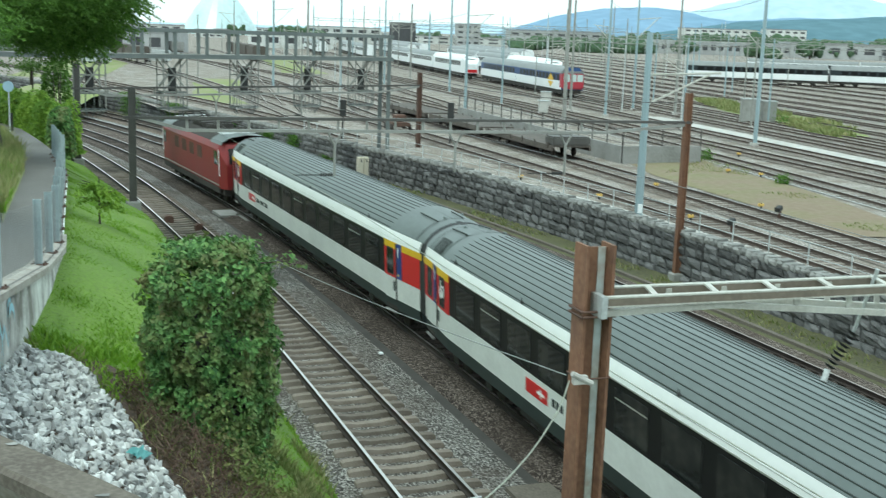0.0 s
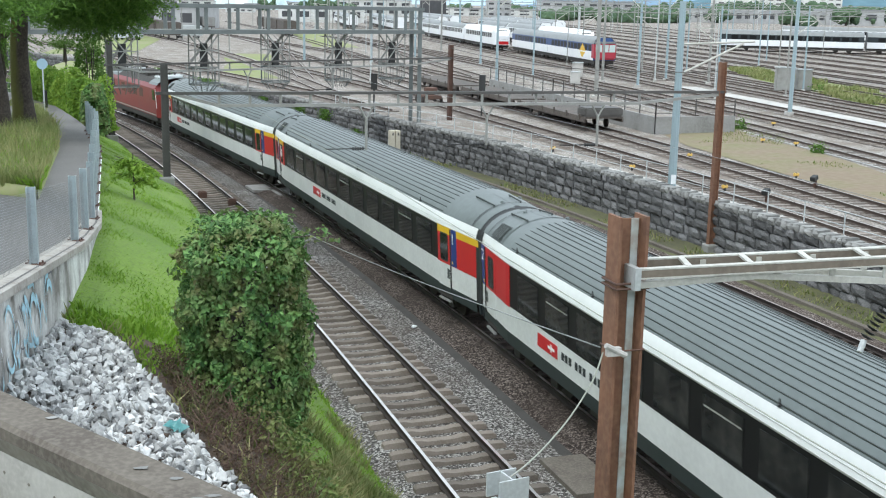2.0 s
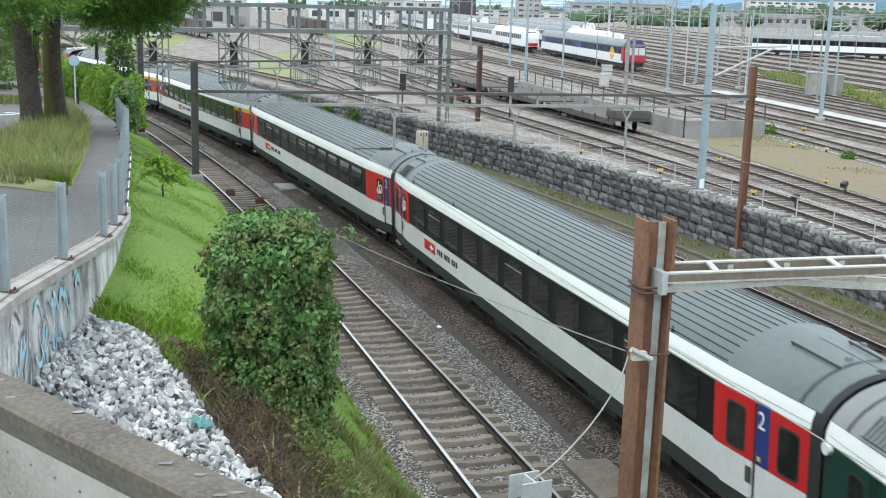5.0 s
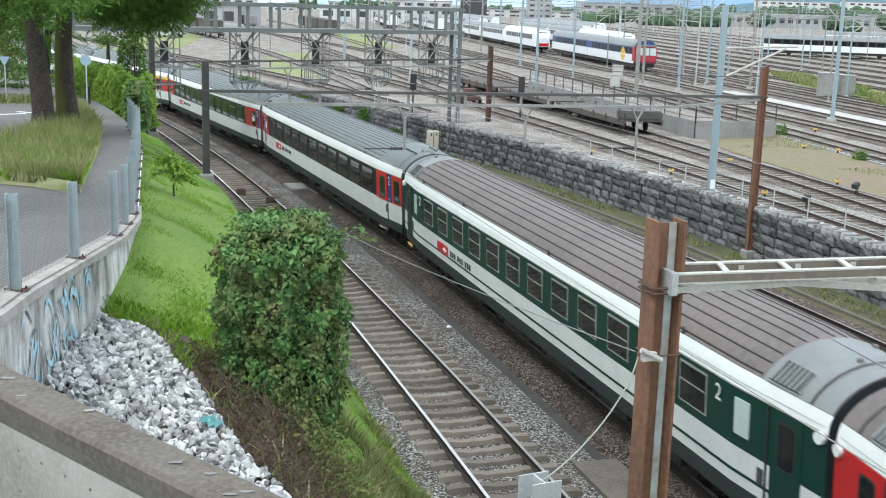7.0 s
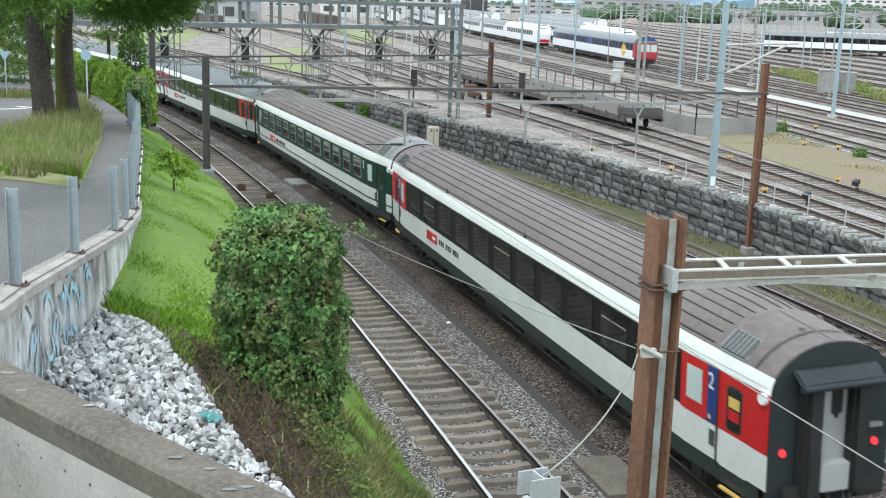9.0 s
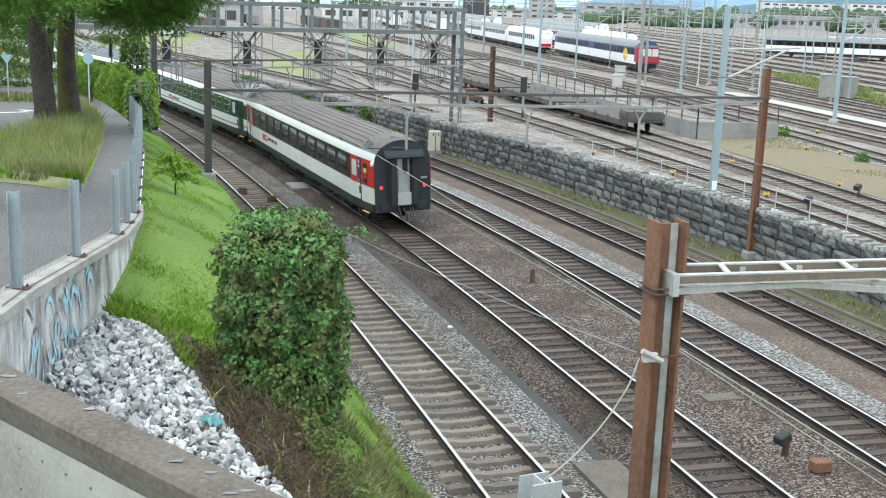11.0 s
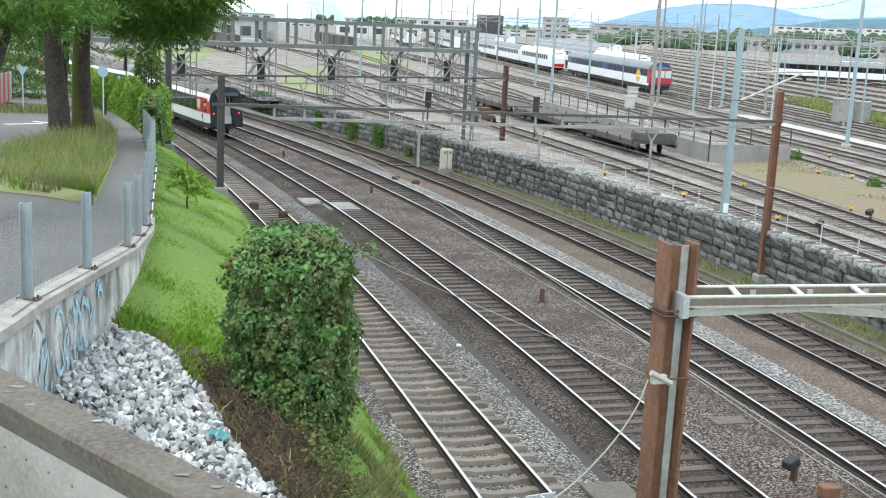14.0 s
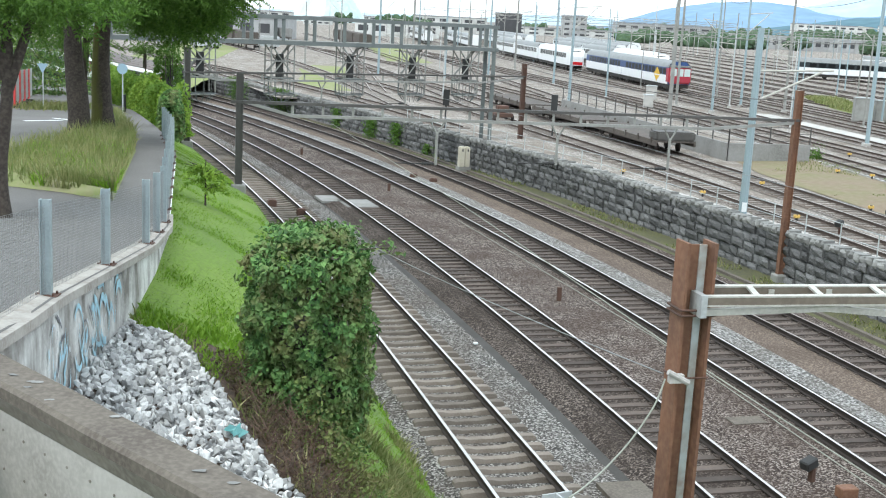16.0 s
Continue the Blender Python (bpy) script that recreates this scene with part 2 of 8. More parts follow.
M["soil"] = material("grassy_soil", (0.13, 0.22, 0.03), 0.95, second=(0.18, 0.27, 0.045), scale=0.6, fine=14, bump=0.03, third=(0.07, 0.09, 0.03))
M["litter"] = material("dead_brown_leaves", (0.06, 0.042, 0.032), 0.95, second=(0.04, 0.028, 0.02), scale=2.2, fine=18, bump=0.04, third=(0.16, 0.11, 0.075))
M["asphalt"] = material("worn_grey_asphalt", (0.14, 0.134, 0.128), 0.9, second=(0.1, 0.094, 0.088), scale=0.35, fine=30, bump=0.004, third=(0.23, 0.22, 0.215))
M["rail_top"] = material("polished_rail_head", (0.62, 0.6, 0.58), 0.28, 0.9, second=(0.5, 0.48, 0.46), scale=0.4, fine=20, spread=0.3)
M["rail"] = material("rusty_rail_web", (0.04, 0.03, 0.026), 0.75, 0.2, second=(0.025, 0.02, 0.018), scale=1.5)
M["old_rail_top"] = material("dull_rail_head", (0.42, 0.38, 0.35), 0.4, 0.7, second=(0.3, 0.25, 0.22), scale=0.6)
M["yard_rail"] = material("brown_rusty_rail_web", (0.09, 0.067, 0.055), 0.8, 0.1, second=(0.06, 0.045, 0.038), scale=1.2)
M["sleeper"] = by_object(material("concrete_sleeper", (0.19, 0.163, 0.138), 0.9, second=(0.12, 0.097, 0.077), scale=2.5, fine=25, bump=0.004))
M["wood_sleeper"] = by_object(material("tarred_wood_sleeper", (0.098, 0.075, 0.063), 0.9, second=(0.06, 0.049, 0.042), scale=3, fine=18, bump=0.006), 0.65, 1.35)
M["block"] = by_object(material("grey_wall_stone", (0.1, 0.099, 0.1), 0.95, second=(0.055, 0.055, 0.056), scale=1.3, fine=16, bump=0.03, third=(0.3, 0.295, 0.29)), 0.6, 1.4)
M["mortar"] = material("dark_wall_joint", (0.06, 0.057, 0.054), 0.95, scale=2)
M["cap"] = by_object(material("pale_coping_stone", (0.24, 0.238, 0.228), 0.95, second=(0.14, 0.138, 0.13), scale=2.0, fine=16, bump=0.02), 0.75, 1.2)
M["concrete"] = material("weathered_concrete", (0.47, 0.455, 0.43), 0.9, second=(0.32, 0.3, 0.275), scale=1.2, fine=22, bump=0.004)
M["worn_coping"] = material("worn_tan_concrete", (0.4, 0.375, 0.34), 0.9, second=(0.25, 0.22, 0.19), scale=2.6, fine=20, bump=0.006, third=(0.5, 0.48, 0.45))
M["coping"] = material("lichen_brown_concrete", (0.13, 0.112, 0.092), 0.95, second=(0.085, 0.07, 0.058), scale=2.0, fine=24, bump=0.008, third=(0.22, 0.195, 0.165))
M["rust"] = material("rusty_mast_steel", (0.2, 0.095, 0.055), 0.75, 0.15, second=(0.12, 0.065, 0.045), scale=1.6, fine=14, bump=0.002, third=(0.29, 0.16, 0.095))
M["rust_dark"] = material("dark_rusty_steel", (0.115, 0.062, 0.045), 0.75, 0.15, second=(0.07, 0.045, 0.036), scale=1.2, fine=14)
M["zinc_paint"] = material("flaking_pale_paint", (0.42, 0.47, 0.47), 0.7, 0.0, second=(0.25, 0.16, 0.1), scale=2.6, fine=14)
M["galv"] = material("galvanised_steel", (0.5, 0.52, 0.52), 0.5, 0.35, second=(0.4, 0.42, 0.42), scale=3, fine=25)
M["truss"] = material("pale_weathered_truss", (0.5, 0.49, 0.45), 0.6, 0.15, second=(0.36, 0.34, 0.3), scale=2, fine=20)
M["truss_dark"] = material("shaded_weathered_steel", (0.2, 0.165, 0.13), 0.7, 0.1, second=(0.12, 0.1, 0.08), scale=2, fine=20)
M["bluemast"] = material("blue_grey_mast_steel", (0.29, 0.37, 0.4), 0.5, 0.25, second=(0.28, 0.34, 0.36), scale=1.5)
M["greybeam"] = material("grey_portal_steel", (0.3, 0.3, 0.28), 0.65, 0.2, second=(0.2, 0.19, 0.175), scale=1.5)
M["darkbeam"] = material("dark_portal_steel", (0.095, 0.09, 0.085), 0.6, 0.2, second=(0.06, 0.055, 0.05), scale=1.5)
M["gantry"] = material("grey_green_gantry_paint", (0.16, 0.178, 0.174), 0.6, 0.1, second=(0.11, 0.123, 0.12), scale=1.2)
M["post"] = material("zinc_fence_post", (0.36, 0.42, 0.44), 0.5, 0.3, second=(0.28, 0.33, 0.35), scale=3, fine=30)
M["wire"] = material("zinc_wire", (0.3, 0.31, 0.31), 0.5, 0.5)
M["cable"] = material("pale_rope_cable", (0.33, 0.34, 0.29), 0.7)
M["black"] = material("black_iron", (0.03, 0.03, 0.03), 0.6)
M["white"] = paint("coach_white_paint", (0.66, 0.67, 0.66), 0.35, 0.3)
M["stripe"] = paint("roof_edge_white_paint", (0.8, 0.81, 0.81), 0.4, 0.15)
M["band"] = paint("black_window_band", (0.01, 0.0105, 0.011), 0.3, 0.1, spec=0.12)
M["red"] = paint("coach_red_paint", (0.5, 0.012, 0.016), 0.35, 0.15)
M["yellow"] = paint("first_class_yellow_paint", (0.68, 0.42, 0.02), 0.4, 0.15)
M["blue"] = paint("dark_blue_paint", (0.018, 0.04, 0.19), 0.4, 0.12)
M["green"] = paint("dark_green_coach_paint", (0.007, 0.04, 0.03), 0.4, 0.2, spec=0.2)
M["skirt"] = paint("dark_skirt_paint", (0.035, 0.046, 0.045), 0.55, 0.4, spec=0.2)
M["roof"] = material("grey_ribbed_roof", (0.125, 0.145, 0.142), 0.42, 0.1, second=(0.1, 0.117, 0.114), scale=0.7, fine=7, spread=0.4)
M["roof_brown"] = material("brake_dust_brown_roof", (0.15, 0.122, 0.112), 0.6, 0.05, second=(0.105, 0.09, 0.085), scale=0.6, fine=6, spread=0.5, third=(0.21, 0.18, 0.165))
M["roof_end"] = material("pale_grey_roof_end", (0.22, 0.23, 0.23), 0.5, 0.1, second=(0.16, 0.165, 0.165), scale=1.2)
M["rib"] = material("dark_roof_rib", (0.065, 0.074, 0.072), 0.6, second=(0.04, 0.045, 0.044), scale=1.5)
M["rib_brown"] = material("dark_brown_roof_rib", (0.06, 0.05, 0.046), 0.65, second=(0.045, 0.038, 0.036), scale=1.5)
M["rubber"] = material("black_rubber", (0.02, 0.021, 0.022), 0.7)
M["endgrey"] = paint("dark_grey_coach_end", (0.03, 0.037, 0.041), 0.55, 0.4, spec=0.2)
M["under"] = material("dusty_underframe", (0.045, 0.04, 0.036), 0.85, second=(0.03, 0.027, 0.025), scale=2)
M["pane"] = material("dark_tinted_window", (0.012, 0.014, 0.014), 0.06, second=(0.04, 0.04, 0.037), scale=1.3, fine=4, spread=0.8, spec=0.13)
M["milky"] = paint("milky_and_glare_glass", (0.5, 0.58, 0.56), 0.25, 0.15)
M["frame"] = material("aluminium_window_frame", (0.5, 0.5, 0.48), 0.4, 0.6)
M["locored"] = paint("locomotive_red_paint", (0.21, 0.02, 0.022), 0.45, 0.5)
M["panel_white"] = paint("white_train_paint", (0.78, 0.79, 0.8), 0.35, 0.15)
M["trainblue"] = paint("blue_train_paint", (0.03, 0.07, 0.2), 0.4, 0.25)
M["twig"] = material("dry_red_brown_twig", (0.13, 0.08, 0.06), 0.9, second=(0.07, 0.045, 0.035), scale=6)
M["stained_band"] = material("damp_brown_concrete", (0.24, 0.215, 0.185), 0.95, second=(0.16, 0.14, 0.12), scale=1.6, fine=18, bump=0.006, third=(0.33, 0.31, 0.28))
M["cream"] = paint("weathered_cream_paint", (0.55, 0.51, 0.41), 0.6, 0.4)
M["cab_red"] = paint("faded_cab_red_paint", (0.36, 0.03, 0.05), 0.45, 0.3)
M["bark"] = material("dark_furrowed_bark", (0.055, 0.043, 0.035), 0.95, second=(0.03, 0.024, 0.02), scale=3, fine=14, bump=0.05, third=(0.13, 0.11, 0.09))


def mossy_bark():
    """Dark bark with green-yellow moss on its weather side."""
    m = material("mossy_bark", (0.058, 0.046, 0.037), 0.95, second=(0.032, 0.026, 0.022), scale=3, fine=14, bump=0.05, third=(0.13, 0.11, 0.09))
    n, l = m.node_tree.nodes, m.node_tree.links
    b = n["Principled BSDF"]
    src = b.inputs["Base Color"].links[0].from_socket
    geo, dot, ns, add, ramp, mx = (n.new("ShaderNode" + k) for k in ("NewGeometry", "VectorMath", "TexNoise", "Math", "ValToRGB", "Mix"))
    dot.operation = "DOT_PRODUCT"
    dot.inputs[1].default_value = (-0.9, -0.45, 0)
    ns.inputs["Scale"].default_value, ns.inputs["Detail"].default_value = 3.0, 5
    e = ramp.color_ramp.elements
    e[0].position, e[0].color, e[1].position, e[1].color = 0.72, (0, 0, 0, 1), 1.0, (0.85, 0.85, 0.85, 1)
    mx.data_type = "RGBA"
    mx.inputs[7].default_value = (0.105, 0.11, 0.02, 1)
    l.new(geo.outputs["Normal"], dot.inputs[0]); l.new(dot.outputs["Value"], add.inputs[0]); l.new(ns.outputs[0], add.inputs[1])
    l.new(add.outputs[0], ramp.inputs[0]); l.new(ramp.outputs[0], mx.inputs[0]); l.new(src, mx.inputs[6]); l.new(mx.outputs[2], b.inputs["Base Color"])
    return m


M["bark_moss"] = mossy_bark()
M["leaf_bush"] = leafy("bush_leaf", (0.04, 0.11, 0.03), (0.2, 0.36, 0.11), (0.19, 0.17, 0.07), 2.6, trans=0.25)
M["leaf_straggle"] = leafy("olive_bramble_leaf", (0.06, 0.1, 0.025), (0.2, 0.27, 0.075), (0.17, 0.14, 0.06), 1.8, trans=0.25)
M["leaf_tree"] = leafy("tree_leaf", (0.06, 0.135, 0.02), (0.15, 0.27, 0.045), (0.075, 0.145, 0.022), 0.6, trans=0.4)
M["leaf_hedge"] = leafy("hedge_leaf", (0.156, 0.276, 0.036), (0.324, 0.456, 0.072), (0.132, 0.252, 0.036), 0.5, trans=0.35)
M["blade"] = leafy("grass_blade", (0.13, 0.25, 0.02), (0.25, 0.39, 0.05), (0.19, 0.34, 0.03), 0.45, trans=0.4)
M["leaf_dead"] = leafy("withered_leaf", (0.0455, 0.0292, 0.0195), (0.124, 0.0845, 0.0488), (0.065, 0.0748, 0.026), 0.9, trans=0.15)
M["blade_dry"] = leafy("long_dry_grass", (0.14, 0.18, 0.05), (0.36, 0.33, 0.16), (0.13, 0.19, 0.045), 0.8, trans=0.3)
M["rock"] = by_object(material("broken_limestone", (0.53, 0.53, 0.52), 0.9, second=(0.33, 0.335, 0.34), scale=5, fine=16, bump=0.008, third=(0.74, 0.74, 0.73)), 0.5, 1.3)
M["far_leaf"] = material("far_foliage", (0.075, 0.125, 0.07), 0.95, second=(0.045, 0.08, 0.05), scale=0.15, fine=0.8, bump=0.4, third=(0.09, 0.14, 0.05))
# the haze over the hills is mixed into these three base colours
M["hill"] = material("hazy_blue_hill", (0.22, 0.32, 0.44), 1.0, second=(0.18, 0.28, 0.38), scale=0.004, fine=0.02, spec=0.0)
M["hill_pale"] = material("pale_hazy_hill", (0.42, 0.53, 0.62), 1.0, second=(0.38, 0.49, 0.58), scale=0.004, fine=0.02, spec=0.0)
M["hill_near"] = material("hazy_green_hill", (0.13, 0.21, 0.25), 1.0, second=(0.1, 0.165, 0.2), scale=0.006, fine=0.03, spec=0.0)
M["bldg_white"] = material("pale_building", (0.62, 0.62, 0.6), 0.8, scale=0.05, fine=0.5)
# grey raised so the far buildings carry haze in their colour
M["bldg_grey"] = material("grey_building", (0.4, 0.4, 0.4), 0.8, scale=0.05, fine=0.5)
M["bldg_dark"] = material("dark_building", (0.06, 0.06, 0.065), 0.6, scale=0.05, fine=0.5)
M["glass_tower"] = material("pale_turquoise_glass", (0.55, 0.7, 0.72), 0.3, scale=0.05, fine=0.4)
M["roofing"] = material("grey_sheet_roof", (0.26, 0.26, 0.27), 0.6, scale=0.1, fine=1.0)
M["signblue"] = paint("sign_back_grey_blue", (0.3, 0.42, 0.5), 0.5, 0.1)
M["signwhite"] = paint("sign_white", (0.75, 0.77, 0.78), 0.5, 0.1)
M["barrier"] = paint("bright_red_barrier", (0.7, 0.05, 0.05), 0.5, 0.2)
M["graf"] = paint("light_blue_spray_paint", (0.4, 0.62, 0.72), 0.7, 0.9)
M["graf_white"] = paint("white_spray_paint", (0.62, 0.66, 0.68), 0.7, 0.5)
M["graf_dark"] = paint("grey_spray_paint", (0.16, 0.16, 0.18), 0.7, 0.5)
M["plastic"] = paint("turquoise_plastic_bag", (0.3, 0.62, 0.62), 0.4, 0.3)
M["signal_yellow"] = paint("yellow_marker", (0.68, 0.45, 0.12), 0.5, 0.2)


def lamp_red():
    m = bpy.data.materials.new("lit_red_tail_lamp")
    m.use_nodes = True
    b = m.node_tree.nodes["Principled BSDF"]
    b.inputs["Base Color"].default_value = (0.6, 0.02, 0.02, 1)
    b.inputs["Emission Color"].default_value, b.inputs["Emission Strength"].default_value = (1, 0.03, 0.04, 1), 1.1
    return m


M["tail"] = lamp_red()


# ---- ground ----
def sheet(name, rows, mat, parent=None, smooth=True):
    verts, faces = [], []
    w = len(rows[0])
    for r in rows:
        verts += r
    for j in range(len(rows) - 1):
        for i in range(w - 1):
            a = j * w + i
            faces.append((a, a + 1, a + 1 + w, a + w))
    me = bpy.data.meshes.new(name)
    me.from_pydata(verts, [], faces)
    me.materials.append(mat)
    for p in me.polygons:
        p.use_smooth = smooth
    ob = new(name, me)
    ob.parent = parent
    return ob


def line_x(k, off, y):
    ln = LINE[k]
    return ln.x_at(y) + off / math.cos(float(np.interp(y, ln.y, ln.h)))


BED_Y = [float(v) for v in np.arange(-60, 240, 1.0)]
# strips of the track bed from side to side: (line, offset, height) pairs and what lies there
STRIPS = [((1, -1.9, -0.42), (1, -1.3, -0.27), "ballast_grey"), ((1, -1.3, -0.27), (1, 1.3, -0.27), "ballast_grey"),
          ((1, 1.3, -0.27), (1, 1.6, -0.24), "ballast_grey"), ((1, 1.6, -0.24), (1, 2.35, -0.32), "ballast_grey"), ((1, 2.35, -0.32), (2, -1.75, -0.32), "tar"),
          ((2, -1.75, -0.32), (2, -1.3, -0.165), "ballast_dark"), ((2, -1.3, -0.165), (2, -0.84, -0.17), "ballast_dark"), ((2, -0.84, -0.17), (2, -0.66, -0.21), "ballast_dark"), ((2, -0.66, -0.21), (2, 0.66, -0.21), "ballast_dark"),
          ((2, 0.66, -0.21), (2, 0.84, -0.17), "ballast_dark"), ((2, 0.84, -0.17), (3, -0.84, -0.17), "ballast_brown"), ((3, -0.84, -0.17), (3, -0.66, -0.21), "ballast_dark"), ((3, -0.66, -0.21), (3, 0.66, -0.21), "ballast_dark"), ((3, 0.66, -0.21), (3, 1.15, -0.165), "ballast_dark"),
          ((3, 1.15, -0.165), (3, 1.95, -0.16), "ballast_pale"), ((3, 1.95, -0.16), (4, -0.84, -0.17), "sand"),
          ((4, -0.84, -0.17), (4, -0.66, -0.21), "ballast_dark"), ((4, -0.66, -0.21), (4, 0.66, -0.21), "ballast_dark"), ((4, 0.66, -0.21), (4, 1.2, -0.17), "ballast_dark"), ((4, 1.2, -0.17), (4, 2.0, -0.3), "ballast_brown")]
ground = thing("ground", "railway track bed of brown and grey ballast", "ground", kind="structure")
for (k0, o0, z0), (k1, o1, z1), mat in STRIPS:
    rows = []
    for y in BED_Y:
        a, b = line_x(k0, o0, y), line_x(k1, o1, y)
        rows.append([(a + (b - a) * i / 4 + 0.05 * noise.noise((i * 9.1 + k0, y * 0.7, o0)) * (0 < i < 4), y,
                      z0 + (z1 - z0) * i / 4 + 0.02 * noise.noise((a + i, y * 0.9, 3.3)) * (0 < i < 4)) for i in range(5)])
    sheet("bed_strip", rows, M[mat], ground)
rows = [[(line_x(4, 2.0, y), y, -0.3)] + [(line_x(4, 2.0, y) + (x_wall(y) + 0.4 - line_x(4, 2.0, y)) * f, y, -0.28 + 0.05 * noise.noise((f * 5, y * 0.6, 1))) for f in (0.3, 0.6, 1)] for y in BED_Y]
sheet("bed_strip", rows, M["moss"], ground)

rows, upper = [], []
for y in BED_Y:
    toe, fx, cx = line_x(1, -1.85, y), x_fence(y), crest(y)[0]
    xs = [fx + 0.02] + [fx + (cx - fx) * i / 8 for i in range(1, 9)] + [cx + (toe - cx) * i / 8 for i in range(1, 9)]
    rows.append([(x, y, z_bank(x, y) + 0.1 * noise.noise((x * 0.9, y * 0.9, 0)) - (0.1 if i == len(xs) - 1 else 0)) for i, x in enumerate(xs)])
    upper.append([(x, y, z_path(y)) for x in (fx - 230, fx - 90, fx - 40, fx - 15, fx - 3.2, fx - 1.6, fx + 0.02)])
tagged(sheet("bank_ground", rows, M["soil"]), "steep grassy bank beside the railway track", "bank", kind="structure")
tagged(sheet("street_ground", upper, M["asphalt"]), "grey asphalt street and footpath above the railway", "street", kind="structure")

yr = [[(x_wall(y) + 0.3, y, YARD_Z)] + [(x_wall(y) + d, y, YARD_Z) for d in (30, 90, 250, 3500)] for y in BED_Y]
yr += [[(-3500, y, YARD_Z), (-100, y, YARD_Z), (0, y, YARD_Z), (200, y, YARD_Z), (3500, y, YARD_Z)] for y in (241, 500, 1200, 4200)]
tagged(sheet("yard_ground", yr, M["yard"]), "wide pale gravel railway yard reaching the distance", "ground", kind="structure")
# a patch of dry grass and a pale road in the yard
for nm, mt, lab, pts in (("grass_patch", "drysoil", "dry brownish grass between the yard tracks", [(21.0, 46, 4.6), (20.0, 52, 4.8), (18.6, 60, 6.2), (17.6, 66, 6.6), (17.6, 71.5, 5.4), (22.6, 75, 1.0)]),
                         ("grass_verge", "weedsoil", "green weedy verge between the yard tracks", [(40.5, 96, 4), (41.0, 107, 7), (42, 120, 8), (42.5, 138, 7), (46, 155, 3)]),
                         ("yard_road", "concrete", "pale concrete service road in the yard", [(36.1, 66, 1.8), (34.6, 78, 1.9), (33.0, 90, 2.0), (31.7, 100, 2.0), (29.5, 116, 2.0)])):
    tagged(sheet(nm, [[(x, y, YARD_Z + 0.03), (x + w / 2, y, YARD_Z + 0.07), (x + w, y, YARD_Z + 0.03)] for x, y, w in pts], M[mt]), lab, "ground", kind="structure")


# ---- railway tracks ----
def rail_mesh(pts, top, body, name="rail"):
    """A rail swept along points: a bright head on a web and foot."""
    prof = [(-0.07, -0.16), (0.07, -0.16), (0.07, -0.145), (0.012, -0.12), (0.012, -0.045), (0.036, -0.03), (0.036, 0), (-0.036, 0), (-0.036, -0.03), (-0.012, -0.045), (-0.012, -0.12), (-0.07, -0.145)]
    n = len(prof)
    verts = [(x + u * math.cos(h), y + u * math.sin(h), z + v) for x, y, z, h in pts for u, v in prof]
    faces = [(j * n + i, j * n + (i + 1) % n, (j + 1) * n + (i + 1) % n, (j + 1) * n + i) for j in range(len(pts) - 1) for i in range(n)]
    me = bpy.data.meshes.new(name)
    me.from_pydata(verts, [], faces)
    me.materials.append(body)
    me.materials.append(top)
    for k, p in enumerate(me.polygons):
        p.material_index = 1 if k % n == 6 else 0
    return me


def sleeper_mesh(concrete, name):
    bm = bmesh.new()
    if concrete:
        prof = [(-1.3, 0.0), (-1.25, 0.03), (-0.95, 0.045), (-0.5, 0.035), (-0.3, 0.0), (0.3, 0.0), (0.5, 0.035), (0.95, 0.045), (1.25, 0.03), (1.3, 0.0)]
        a = [bm.verts.new((x, -0.1, z)) for x, z in prof]
        b = [bm.verts.new((x, 0.1, z)) for x, z in prof]
        c = [bm.verts.new((x, -0.14, -0.15)) for x, z in prof]
        d = [bm.verts.new((x, 0.14, -0.15)) for x, z in prof]
        for i in range(len(prof) - 1):
            bm.faces.new((a[i], a[i + 1], b[i + 1], b[i])); bm.faces.new((c[i], c[i + 1], a[i + 1], a[i])); bm.faces.new((b[i], b[i + 1], d[i + 1], d[i]))
        bm.faces.new((c[0], a[0], b[0], d[0])); bm.faces.new((d[-1], b[-1], a[-1], c[-1]))
    else:
        box(bm, -1.3, 1.3, -0.125, 0.125, -0.14, 0.012)
        box(bm, -0.9, -0.6, -0.08, 0.08, 0.02, 0.035)
        box(bm, 0.6, 0.9, -0.08, 0.08, 0.02, 0.035)
    return mesh_of(name, bm, M["sleeper"] if concrete else M["wood_sleeper"])


SLEEPERS = {True: sleeper_mesh(True, "concrete_sleeper"), False: sleeper_mesh(False, "wood_sleeper")}


def track(k):
    ln, concrete = LINE[k], k == 1
    tr = thing("railway_track", "railway track with polished rails on " + ("pale concrete sleepers in grey ballast" if concrete else "dark wooden sleepers in brown ballast"), "railway track", "main line tracks")
    for side in (-0.7525, 0.7525):
        pts = [(*ln.at(s, side)[:2], 0, ln.at(s, side)[2]) for s in np.arange(-80, 280, 1.5)]
        part("rail", rail_mesh(pts, M["rail_top"] if k != 4 else M["old_rail_top"], M["rail"]), None, tr)
    bm = bmesh.new()
    i = 0
    for s in np.arange(-80, 240, 0.6):
        x, y, h = ln.at(s)
        jit = 0.6 * math.sin(i * 12.9898) 
        m = pose(x, y, -0.19, 0, 0, math.degrees(h) + jit)
        if -14 < s < 62:
            ob = new("sleeper", SLEEPERS[concrete])
            ob.parent, ob.matrix_basis = tr, m
        else:
            box(bm, -1.3, 1.3, -0.12, 0.12, -0.12, 0.03, m)
        i += 1
    far = part("far_sleeper_row", bm, M["sleeper"] if concrete else M["wood_sleeper"], tr)
    far["kind"] = "stuff"
    return tr


for k in LINE:
    track(k)


